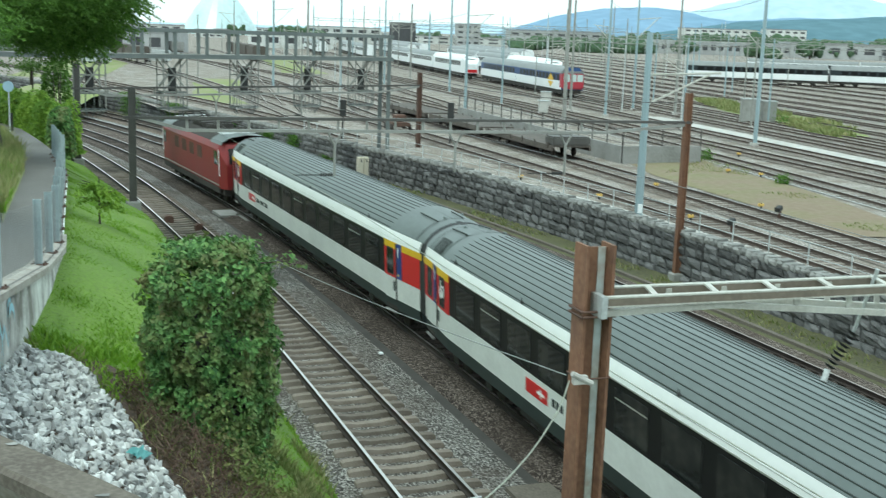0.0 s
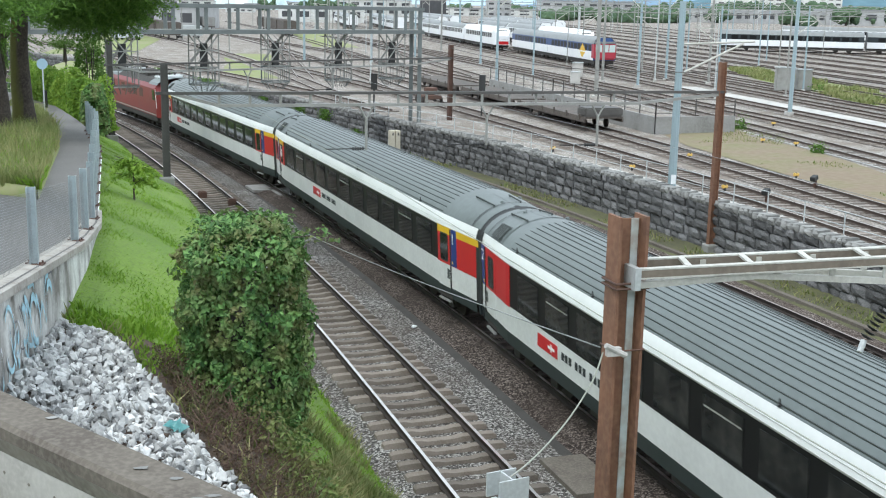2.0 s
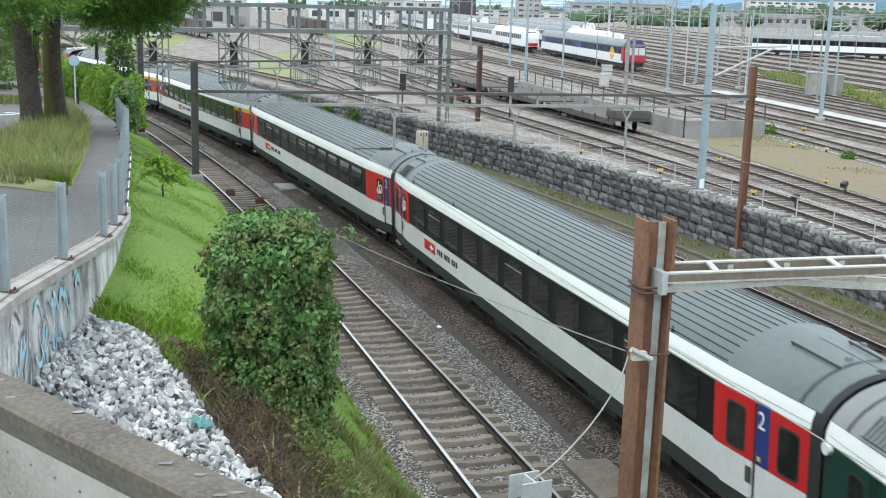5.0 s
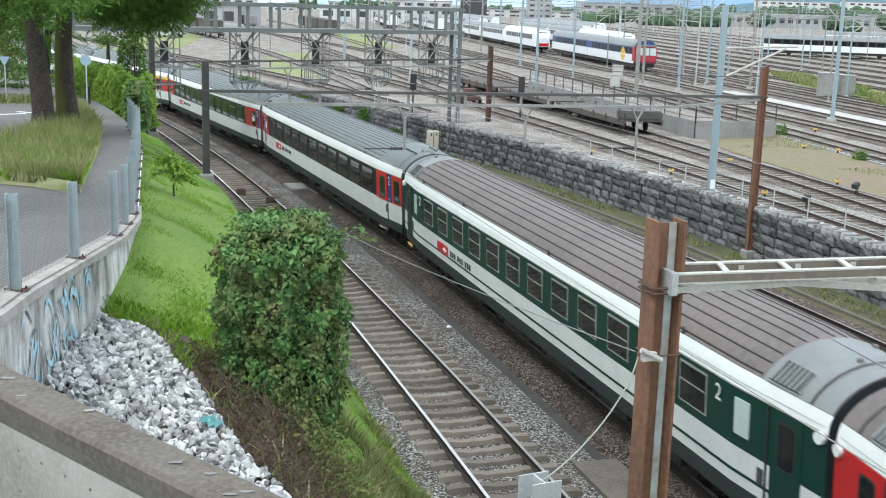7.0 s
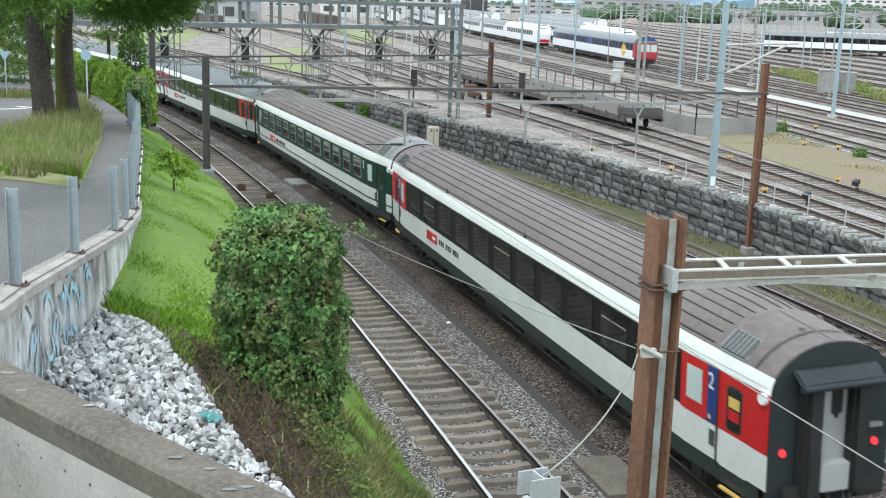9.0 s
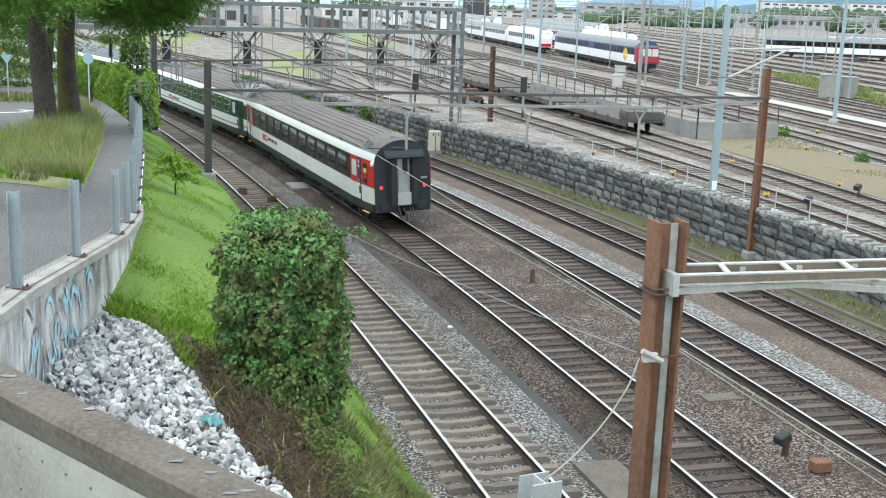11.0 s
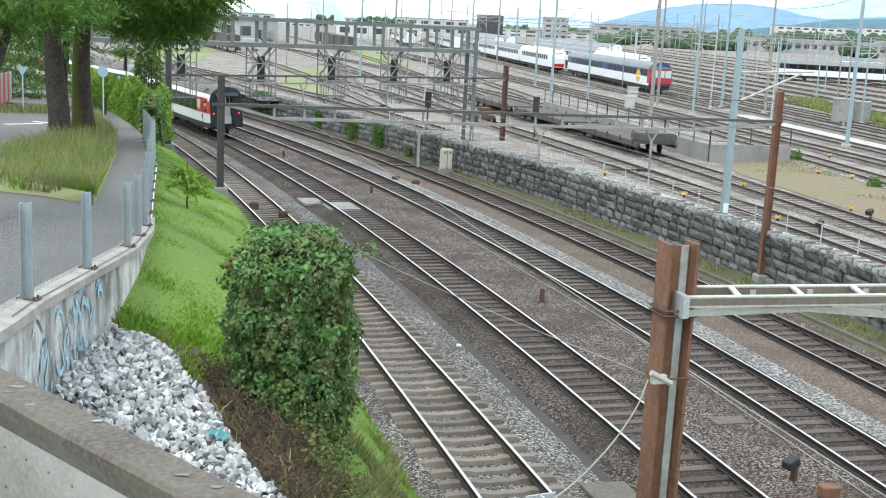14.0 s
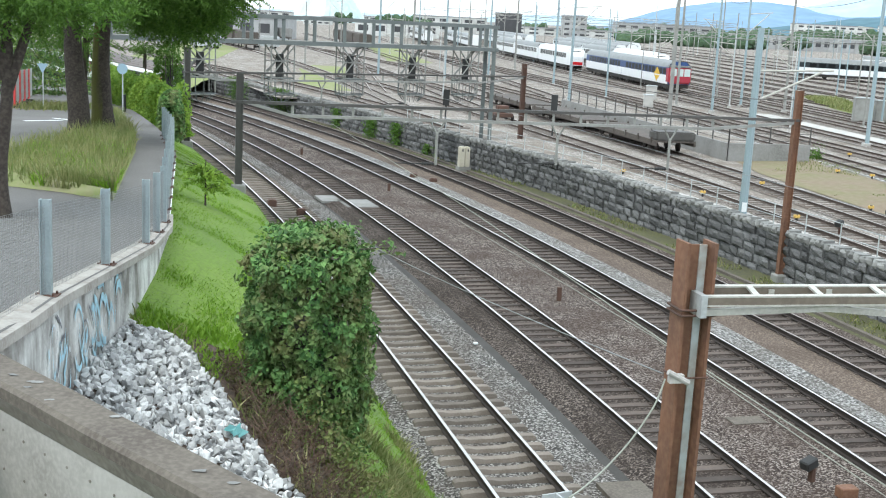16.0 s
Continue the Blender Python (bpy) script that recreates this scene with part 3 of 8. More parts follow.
# ---- stone retaining wall of the yard ----
def stone_mesh(seed, bulge=0.05):
    """A unit block (1 long, 1 deep, 1 high) with a rough, bulging front (towards -x of the wall)."""
    r = random.Random(seed)
    bm = bmesh.new()
    g = {}
    for i in range(4):
        for j in range(4):
            edge = i in (0, 3) or j in (0, 3)
            g[i, j] = bm.verts.new((-0.5 - (r.random() * 0.05 if edge else 0.1 + r.random() * 0.26), -0.5 + i / 3 + (0 if edge else r.uniform(-.06, .06)), -0.5 + j / 3))
    back = [bm.verts.new((0.5, y, z)) for y, z in ((-0.5, -0.5), (0.5, -0.5), (0.5, 0.5), (-0.5, 0.5))]
    for i in range(3):
        for j in range(3):
            bm.faces.new((g[i, j], g[i + 1, j], g[i + 1, j + 1], g[i, j + 1]))
    bm.faces.new([g[i, 3] for i in range(4)] + [back[2], back[3]])
    bm.faces.new([g[i, 0] for i in range(3, -1, -1)] + [back[0], back[1]])
    bm.faces.new([g[0, j] for j in range(4)] + [back[3], back[0]])
    bm.faces.new([g[3, j] for j in range(3, -1, -1)] + [back[1], back[2]])
    return mesh_of("wall_stone", bm, M["block"])


STONES = [stone_mesh(i) for i in range(8)]
CAPS = [s.copy() for s in STONES[:4]]
for c in CAPS:
    c.materials.clear()
    c.materials.append(M["cap"])


def joined(name, meshes, mat, parent):
    """Many placed copies of meshes in one part of kind stuff."""
    verts, faces, n = [], [], 0
    for me, m in meshes:
        verts += [tuple(m @ v.co) for v in me.vertices]
        faces += [tuple(i + n for i in p.vertices) for p in me.polygons]
        n = len(verts)
    me = bpy.data.meshes.new(name)
    me.from_pydata(verts, [], faces)
    me.materials.append(mat)
    ob = new(name, me)
    ob.parent = parent
    ob["kind"] = "stuff"
    return ob


def retaining_wall():
    w = thing("wall_east", "long dark grey rubble stone retaining wall with pale coping", "retaining wall", kind="structure")
    rows = []
    for s in np.arange(-70, 241, 2.0):
        x, y, h = LINE[4].at(s, wall_off(s) + 0.12)
        x2, y2, _ = LINE[4].at(s, wall_off(s) + 0.7)
        rows.append([(x, y, -0.5), (x, y, 1.52), (x2, y2, 1.52), (x2, y2, -0.5)])
    sheet("wall_core", rows, M["mortar"], w, False)
    r = random.Random(5)
    rest = []
    count = 0
    z = -0.45
    for course in range(5):
        hgt = (0.42, 0.41, 0.39, 0.38, 0.37)[course]
        s = -40 + r.random()
        while s < 200:
            ln = r.uniform(0.42, 1.05)
            x, y, h = LINE[4].at(s + ln / 2, wall_off(s) + 0.22)
            m = pose(x, y, z + hgt / 2 + r.uniform(-.012, .012), r.uniform(-1.2, 1.2), r.uniform(-2, 2), math.degrees(h) + r.uniform(-2.5, 2.5)) @ Matrix.Diagonal((0.36 + r.uniform(-.04, .09), ln - 0.035, hgt - 0.03, 1))
            me = STONES[r.randrange(8)]
            if 2 < s < 32 and count < 290:
                ob = new("stone", me)
                ob.parent, ob.matrix_basis = w, m
                count += 1
            else:
                rest.append((me, m))
            s += ln
        z += hgt
    joined("far_stones", rest, M["block"], w)
    caps = []
    s = -40
    cc = 0
    while s < 200:
        ln = r.uniform(0.22, 0.4)
        x, y, h = LINE[4].at(s + ln / 2, wall_off(s) + 0.26)
        m = pose(x, y, 1.58 + r.uniform(-.03, .06), r.uniform(-7, 7), r.uniform(-5, 5), math.degrees(h) + r.uniform(-4, 4)) @ Matrix.Diagonal((0.46 + r.uniform(-.05, .06), ln - 0.04, 0.28 + r.uniform(-.03, .04), 1))
        if 0 < s < 40 and cc < 140:
            ob = new("coping_stone", CAPS[r.randrange(4)])
            ob.parent, ob.matrix_basis = w, m
            cc += 1
        else:
            caps.append((CAPS[r.randrange(4)], m))
        s += ln
    joined("far_coping", caps, M["cap"], w)


retaining_wall()
# cable duct kerb at the foot of the wall
bm = bmesh.new()
for s in np.arange(-40, 110, 2.0):
    a, b = LINE[4].at(s, 2.35), LINE[4].at(s + 1.98, 2.35)
    bar(bm, (a[0], a[1], -0.26), (b[0], b[1], -0.26), 0.2, 0.14)
tagged(part("cable_duct", bm, M["coping"]), "low grey concrete cable duct along the track", "cable duct", kind="structure")

def cable(name, label, pts, r, mat, sag=0.0, cat="cable"):
    cu = bpy.data.curves.new(name, "CURVE")
    cu.dimensions, cu.bevel_depth, cu.bevel_resolution = "3D", r, 1
    out = []
    for a, b in zip(pts, pts[1:]):
        for i in range(12):
            f = i / 12
            out.append((a[0] + (b[0] - a[0]) * f, a[1] + (b[1] - a[1]) * f, a[2] + (b[2] - a[2]) * f - sag * 4 * f * (1 - f)))
    out.append(tuple(pts[-1]))
    sp = cu.splines.new("POLY")
    sp.points.add(len(out) - 1)
    for q, c in zip(sp.points, out):
        q.co = (*c, 1)
    tmp = bpy.data.objects.new(name, cu)
    me = bpy.data.meshes.new_from_object(tmp)
    bpy.data.objects.remove(tmp)
    me.materials.clear()
    me.materials.append(mat)
    return tagged(new(name, me), label, cat)


# handrail on the wall
rail_thing = thing("handrail", "thin grey steel handrail on the stone wall", "railing")
pts = []
for s in np.arange(-10, 60, 2.2):
    x, y, h = LINE[4].at(s, wall_off(s) + 1.0)
    pts.append((x, y))
    bm = bmesh.new()
    tube(bm, (x, y, YARD_Z), (x, y, YARD_Z + 1.05), 0.025, n=6)
    part("post", bm, M["galv"], rail_thing)
for z in (0.55, 1.03):
    bar_ = cable("bar", "", [(*a, YARD_Z + z) for a in pts], 0.016, M["galv"], 0.0, "")
    bar_.parent = rail_thing


# ---- masts and portals ----
def h_beam(bm, h, w=0.3, d=0.3, t=0.025, z0=0.0):
    """Two flanges across x and a web between them, upright."""
    box(bm, -w / 2, -w / 2 + t, -d / 2, d / 2, z0, h)
    box(bm, w / 2 - t, w / 2, -d / 2, d / 2, z0, h)


def near_portal():
    ang = 14.0
    p = thing("portal_mast", "rusty brown steel H-section mast with flaking pale stripe", "catenary mast", m=pose(2.3, 10.5, -0.3, 0, 0, ang))
    bm = bmesh.new()
    h_beam(bm, 7.6, 0.3, 0.26, 0.03)
    part("flange", bm, M["rust"], p)
    bm = bmesh.new()
    box(bm, -0.119, 0.119, 0.0, 0.02, 0, 7.57)
    part("web", bm, M["rust"], p)
    bm = bmesh.new()
    box(bm, 0.025, 0.098, -0.012, -0.001, 0, 7.57)
    part("painted_strip", bm, M["zinc_paint"], p, "strip of flaking pale paint")
    for z in (6.93, 6.98):
        bm = bmesh.new()
        for a, b in (((-0.17, -0.15), (0.17, -0.15)), ((0.17, -0.15), (0.17, 0.15)), ((0.17, 0.15), (-0.17, 0.15)), ((-0.17, 0.15), (-0.17, -0.15))):
            tube(bm, (*a, z), (*b, z), 0.012, n=6)
        part("clamp_band", bm, M["rust_dark"], p)
    bm = bmesh.new()
    box(bm, -0.2, 0.2, -0.2, 0.2, -0.3, 0.25)
    part("foundation", bm, M["concrete"], p)
    bm = bmesh.new()
    for a, b in (((-0.16, -0.14), (0.16, -0.14)), ((0.16, -0.14), (0.16, 0.14)), ((-0.16, -0.14), (-0.16, 0.14))):
        tube(bm, (*a, 6.33), (*b, 6.33), 0.009, n=6)
    part("wire_loop", bm, M["rust_dark"], p)
    bm = bmesh.new()
    box(bm, -0.24, -0.1, -0.2, -0.14, 6.3, 6.38)
    tube(bm, (-0.26, -0.19, 6.41), (-0.05, -0.19, 6.3), 0.028, n=8)
    part("cable_clamp", bm, M["concrete"], p, "pale cast cable clamp")
    t = thing("portal_truss", "pale weathered steel lattice truss fixed to the rusty mast", "truss", m=pose(2.3, 10.5, -0.3, 0, 0, ang))
    L = 17.0
    for yy, nm in ((-0.2, "upper_chord"), (0.2, "upper_chord")):
        bm = bmesh.new()
        box(bm, 0.02, L, yy - 0.035, yy + 0.035, 7.12, 7.135)
        ch = part(nm, bm, M["truss"], t)
        # brown weathered face, its colour also holding the shadow under the chord top
        bm = bmesh.new()
        box(bm, 0.02, L, yy - 0.032, yy - 0.02, 7.05, 7.119)
        part("chord_web", bm, M["truss_dark"], ch, "brown weathered chord face with shade painted in")
        bm = bmesh.new()
        box(bm, 0.02, L, yy - 0.036, yy + 0.02, 7.035, 7.05)
        part("chord_lip", bm, M["truss"], ch)
    for yy in (-0.17, 0.17):
        bm = bmesh.new()
        bar(bm, (0.02, yy, 6.97), (1.3, yy, 7.0), 0.06, 0.06)
        bar(bm, (1.3, yy, 7.0), (4.5, yy, 6.72), 0.06, 0.06)
        bar(bm, (4.5, yy, 6.72), (L, yy, 6.72), 0.06, 0.06)
        part("lower_chord", bm, M["truss"], t)
        x = 0.9
        while x < L:
            zb = lerp(x, (0, 1.3, 4.5, 20), (6.97, 7.0, 6.72, 6.72))
            bm = bmesh.new()
            box(bm, x - 0.03, x + 0.03, yy - 0.012, yy + 0.012, zb, 7.1)
            part("stud", bm, M["truss"], t)
            x += 0.62
    x = 0.55
    while x < L:
        bm = bmesh.new()
        bar(bm, (x, -0.2, 7.128), (x + 0.12, 0.2, 7.128), 0.06, 0.02)
        part("rung", bm, M["truss"], t)
        x += 0.66
    bm = bmesh.new()
    box(bm, -0.02, 0.04, -0.24, 0.24, 6.93, 7.14)
    part("end_plate", bm, M["galv"], t)
    bm = bmesh.new()
    h_beam(bm, 7.5, 0.3, 0.26, 0.03)
    box(bm, -0.12, 0.12, 0, 0.02, 0, 7.5)
    e = tagged(part("portal_mast", bm, M["rust"]), "rusty brown steel H-section mast", "catenary mast")
    e.matrix_basis = pose(2.3 + L * math.cos(radians(ang)), 10.5 + L * math.sin(radians(ang)), -0.3, 0, 0, ang)


near_portal()


cable("hanging_cable", "slack pale cable hanging from the rusty mast", [(2.08, 10.3, 6.03), (1.96, 10.2, 5.75), (1.62, 9.95, 5.36), (1.15, 9.55, 5.1)], 0.0085, M["cable"], 0.03)
cable("stay_wire", "thin grey stay wire stretched along the track", [(2.05, 10.3, 6.08), (-3.5, 33.0, 3.3), (-6.6, 46.5, 0.2)], 0.006, M["wire"], 0.15)

cable("contact_wire", "thin worn copper contact wire over the tracks", [(4.7, 8.0, 5.2), (3.16, 13.57, 5.2), (0.2, 25.0, 5.25), (-4.4, 42.0, 5.2)], 0.007, M["cable"], 0.0)
cable("contact_wire", "thin worn copper contact wire over the tracks", [(12.9, 14.0, 5.3), (9.0, 30.0, 5.3), (3.9, 46.5, 5.3), (-4.5, 66.0, 5.3)], 0.007, M["wire"], 0.0)

# galvanised bracket on a short post
br = thing("cable_bracket", "galvanised steel channel bracket on a post", "bracket", m=pose(1.13, 9.5, 0.05, 0, 0, 25))
bm = bmesh.new()
box(bm, -0.05, 0.05, -0.05, 0.05, -0.3, 4.9)
part("post", bm, M["galv"], br)
for n_, b_ in (("plate", (-0.15, 0.15, -0.12, -0.105, 4.84, 5.1)), ("plate", (-0.02, -0.005, -0.105, 0.12, 4.84, 5.1)), ("plate", (-0.15, 0.15, 0.1, 0.115, 4.88, 5.1)), ("plate", (-0.2, -0.15, -0.16, -0.06, 4.8, 4.95)), ("base_plate", (-0.15, 0.15, -0.12, 0.12, 4.8, 4.84))):
    bm = bmesh.new()
    box(bm, *b_)
    part(n_, bm, M["galv"], br)


def i_mast(name, label, x, y, z0, z1, w, mat, turn=0, foundation=True):
    p = thing(name, label, "catenary mast", "catenary masts", pose(x, y, z0, 0, 0, turn))
    bm = bmesh.new()
    h_beam(bm, z1 - z0, w, w * 0.85, 0.02)
    box(bm, -w / 2 + 0.02, w / 2 - 0.02, -0.01, 0.01, 0, z1 - z0 - 0.01)
    part("shaft", bm, mat, p)
    if foundation:
        bm = bmesh.new()
        box(bm, -w, w, -w, w, -0.5, 0.3)
        bmesh.ops.bevel(bm, geom=list(bm.edges), offset=0.04, segments=1, affect="EDGES")
        part("foundation", bm, M["greybeam"], p)
    return p


LM, RM = (-7.3, 39.5), (13.1, 44.6)
i_mast("portal_mast", "dark steel mast on a concrete foot in the grass bank", *LM, 2.9, 7.0, 0.24, M["darkbeam"], 14)
i_mast("portal_mast", "rusty brown mast at the foot of the stone wall", *RM, -0.3, 7.16, 0.26, M["rust"], 14)


def portal(a, b, z, label, drops, gap=0.42, bays=1.05, dark=True):
    """A light lattice beam between two masts, with brackets hanging from it."""
    p = thing("portal_beam", label, "portal beam", "portal beams")
    a, b = Vector((*a, z)), Vector((*b, z))
    d = (b - a).normalized()
    L = (b - a).length
    bm = bmesh.new()
    bar(bm, a - d * 0.3, b + d * 0.2, 0.16, 0.1)
    part("upper_chord", bm, M["darkbeam"] if dark else M["greybeam"], p)
    bm = bmesh.new()
    ends = (a + d * 0.2, a + d * 1.8 - Vector((0, 0, gap)), b - d * 3.6 - Vector((0, 0, gap)), b - d * 0.1 - Vector((0, 0, 0.1)))
    for u, v in zip(ends, ends[1:]):
        bar(bm, u, v, 0.14, 0.1)
    part("lower_chord", bm, M["greybeam"], p)
    x = 1.8
    while x < L - 3:
        c = a + d * x
        bm = bmesh.new()
        bar(bm, c - Vector((0, 0, 0.05)), c - Vector((0, 0, gap - 0.04)), 0.09, 0.05)
        part("stud", bm, M["greybeam"], p)
        x += bays
    for f, ln in drops:
        c = a + d * L * f - Vector((0, 0, gap))
        bm = bmesh.new()
        for o in (-0.28, 0.28):
            tube(bm, c + d * o, c - Vector((0, 0, 0.5)), 0.035, n=6)
        tube(bm, c - Vector((0, 0, 0.45)), c - Vector((0, 0, ln)), 0.05, n=8)
        part("drop_bracket", bm, M["greybeam"], p)
        bm = bmesh.new()
        n_ = Vector((-d.y, d.x, 0))
        e = c - Vector((0, 0, ln - 0.05))
        for i in range(5):
            q = e - d * (0.1 + 0.09 * i)
            tube(bm, q, q - d * 0.05, 0.075, 0.05, n=8)
        tube(bm, e, e - d * 1.5, 0.02, n=6)
        part("insulator", bm, M["black"], p, "dark ribbed insulator arm")
    return p


portal(LM, RM, 6.02, "grey steel lattice beam spanning the tracks between masts", [(0.33, 1.6), (0.545, 1.5), (0.755, 1.6)])
portal((-14.6, 63.5), (4.56, 78.9), 5.55, "grey steel lattice beam spanning the tracks farther off", [(0.35, 1.4), (0.6, 1.4)], bays=1.4)
i_mast("portal_mast", "rusty brown mast standing before the stone wall", 4.56, 78.9, -0.3, 6.4, 0.3, M["rust_dark"], 20)
i_mast("portal_mast", "dark steel mast beside the hedge", -14.6, 63.5, 1.5, 6.9, 0.28, M["darkbeam"], 20)


# ---- signal gantry over the tracks ----
def gantry():
    g = thing("signal_gantry", "grey-green steel signal gantry with hanging service cages", "signal gantry")
    A, B = Vector((-18.8, 62.26, 0)), Vector((2.35, 77.9, 0))
    d = (B - A).normalized()
    n_ = Vector((-d.y, d.x, 0))
    L = (B - A).length
    for z0 in (7.25, 8.72):
        for o in (-0.5, 0.5):
            bm = bmesh.new()
            bar(bm, A + n_ * o + Vector((0, 0, z0)), B + n_ * o + Vector((0, 0, z0)), 0.2, 0.22)
            part("chord", bm, M["gantry"], g)
    x = 0.2
    while x <= L:
        c = A + d * x
        for o in (-0.5, 0.5):
            bm = bmesh.new()
            bar(bm, c + n_ * o + Vector((0, 0, 7.3)), c + n_ * o + Vector((0, 0, 8.7)), 0.2, 0.16)
            part("upright", bm, M["gantry"], g)
        x += 2.05
    bm = bmesh.new()
    c0 = Vector((0, 0, 7.4))
    m = Matrix.Translation(A + c0) @ d.to_track_quat("X", "Z").to_matrix().to_4x4()
    box(bm, 0, L, -0.48, 0.48, -0.03, 0.0, m)
    part("walkway", bm, M["greybeam"], g)
    for o in (-0.45, 0.45):
        bm = bmesh.new()
        c = B - d * 0.25 + n_ * o
        bar(bm, c - Vector((0, 0, 0.3)), c + Vector((0, 0, 8.7)), 0.26, 0.26)
        part("leg", bm, M["gantry"], g)
    for o in (-0.45, 0.45):
        bm = bmesh.new()
        c = A + n_ * o
        bar(bm, c + Vector((0, 0, 1)), c + Vector((0, 0, 8.7)), 0.26, 0.26)
        part("leg", bm, M["gantry"], g)
    for x in (5.5, 10.5, 15.3, 19.9, 24.1):
        c = A + d * x
        cage = part("cage", bmesh.new(), M["gantry"], g)
        for u in (-0.75, 0.75):
            for o in (-0.4, 0.4):
                bm = bmesh.new()
                bar(bm, c + d * u + n_ * o + Vector((0, 0, 7.2)), c + d * u + n_ * o + Vector((0, 0, 4.4)), 0.07, 0.07)
                part("cage_post", bm, M["greybeam"], cage)
        for z0 in (4.3, 5.2):
            ring = [tuple(c + d * 0.95 * math.cos(6.28319 * k / 16) + n_ * 0.55 * math.sin(6.28319 * k / 16) + Vector((0, 0, z0))) for k in range(17)]
            hoop = cable("hoop", "", ring, 0.03, M["gantry"], 0.0, "")
            hoop.parent = cage
        for k in range(12):
            a_ = 6.28319 * k / 12
            q = c + d * 0.95 * math.cos(a_) + n_ * 0.55 * math.sin(a_)
            bm = bmesh.new()
            tube(bm, q + Vector((0, 0, 5.2)), q + Vector((0, 0, 4.3)) , 0.02, n=5)
            tube(bm, q + Vector((0, 0, 4.3)), c + (q - c) * 0.55 + Vector((0, 0, 3.85)), 0.02, n=5)
            part("cage_bar", bm, M["gantry"], cage)
        bm = bmesh.new()
        bar(bm, c - d * 0.85 + Vector((0, 0, 5.6)), c + d * 0.75 + Vector((0, 0, 7.2)), 0.08, 0.08)
        part("brace", bm, M["greybeam"], cage)
        for o in (-0.4, 0.4):
            for u in (-0.75, 0.75):
                bm = bmesh.new()
                bar(bm, c + d * u + n_ * o + Vector((0, 0, 5.3)), c - d * u + n_ * o + Vector((0, 0, 7.1)), 0.06, 0.06)
                part("diagonal", bm, M["greybeam"], cage)
            for z0 in (5.25, 6.2):
                bm = bmesh.new()
                bar(bm, c - d * 0.75 + n_ * o + Vector((0, 0, z0)), c + d * 0.75 + n_ * o + Vector((0, 0, z0)), 0.06, 0.06)
                part("crossbar", bm, M["greybeam"], cage)
        bm = bmesh.new()
        m = Matrix.Translation(c + Vector((0, 0, 4.2))) @ d.to_track_quat("X", "Z").to_matrix().to_4x4()
        box(bm, -0.8, 0.8, -0.4, 0.4, 0, 0.04, m)
        part("cage_floor", bm, M["greybeam"], cage)
        bm = bmesh.new()
        box(bm, -0.2, 0.2, -0.1, 0.1, 1.0, 2.4, m)
        part("signal_head", bm, M["black"], cage, "black signal head")


gantry()

# relay box at the wall and the mast with a round number plate
cb = thing("relay_box", "cream painted trackside box with two lids", "box", m=pose(*LINE[4].at(44.6, 2.1)[:2], -0.3, 0, 0, 22))
for x0 in (-0.34, 0.02):
    bm = bmesh.new()
    box(bm, x0, x0 + 0.32, -0.22, 0.22, 0.3, 1.55)
    bmesh.ops.bevel(bm, geom=list(bm.edges), offset=0.03, segments=2, affect="EDGES")
    cab_ = part("cabinet", bm, M["cream"], cb)
    bm = bmesh.new()
    box(bm, x0 + 0.12, x0 + 0.2, -0.228, -0.215, 1.25, 1.42)
    part("vent", bm, M["black"], cab_)
bm = bmesh.new()
box(bm, -0.42, 0.42, -0.27, 0.27, -0.05, 0.3)
part("plinth", bm, M["greybeam"], cb)

# small trackside things
def dwarf_signal(x, y, turn, z=-0.25):
    p = thing("dwarf_signal", "rusty trackside dwarf lever with a tilted hood", "trackside device", m=pose(x, y, z, 0, 0, turn))
    bm = bmesh.new()
    tube(bm, (0, 0, 0), (0, 0, 0.45), 0.09, 0.07, 8)
    part("pedestal", bm, M["rust_dark"], p)
    bm = bmesh.new()
    box(bm, -0.14, 0.2, -0.13, 0.13, 0.4, 0.62, pose(0, 0, 0, 0, -18, 0))
    bmesh.ops.bevel(bm, geom=list(bm.edges), offset=0.03, segments=1, affect="EDGES")
    part("hood", bm, M["black"], p)
    return p


dwarf_signal(8.1, 23.6, 30)
pb = thing("point_machine", "rusty brown steel box beside the rail", "trackside box", m=pose(8.55, 22.7, -0.24, 0, 0, 15))
bm = bmesh.new()
box(bm, -0.2, 0.2, -0.14, 0.14, 0.1, 0.34)
bmesh.ops.bevel(bm, geom=list(bm.edges), offset=0.02, segments=1, affect="EDGES")
part("case", bm, M["rust"], pb)
bm = bmesh.new()
box(bm, -0.15, 0.15, -0.1, 0.1, 0, 0.1)
part("foot", bm, M["rust_dark"], pb)
for i, (x, y, hgt) in enumerate(((3.95, 38.9, 0.55), (-3.3, 62, 0.5), (-9.9, 76, 0.5), (-2.2, 68.0, 0.25), (-1.0, 66.5, 0.25), (-8.6, 55.5, 0.3), (-6.9, 53.4, 0.3))):
    p = thing("track_marker", "short dark iron marker post in the ballast", "marker post", "track markers", pose(x, y, -0.25, 0, 0, 20))
    bm = bmesh.new()
    if hgt > 0.4:
        box(bm, -0.07, 0.07, -0.05, 0.05, 0, hgt)
    else:
        box(bm, -0.2, 0.2, -0.14, 0.14, 0, hgt)
        box(bm, -0.16, 0.16, -0.1, 0.1, hgt, hgt + 0.05)
    part("stub", bm, M["rust_dark"], p)
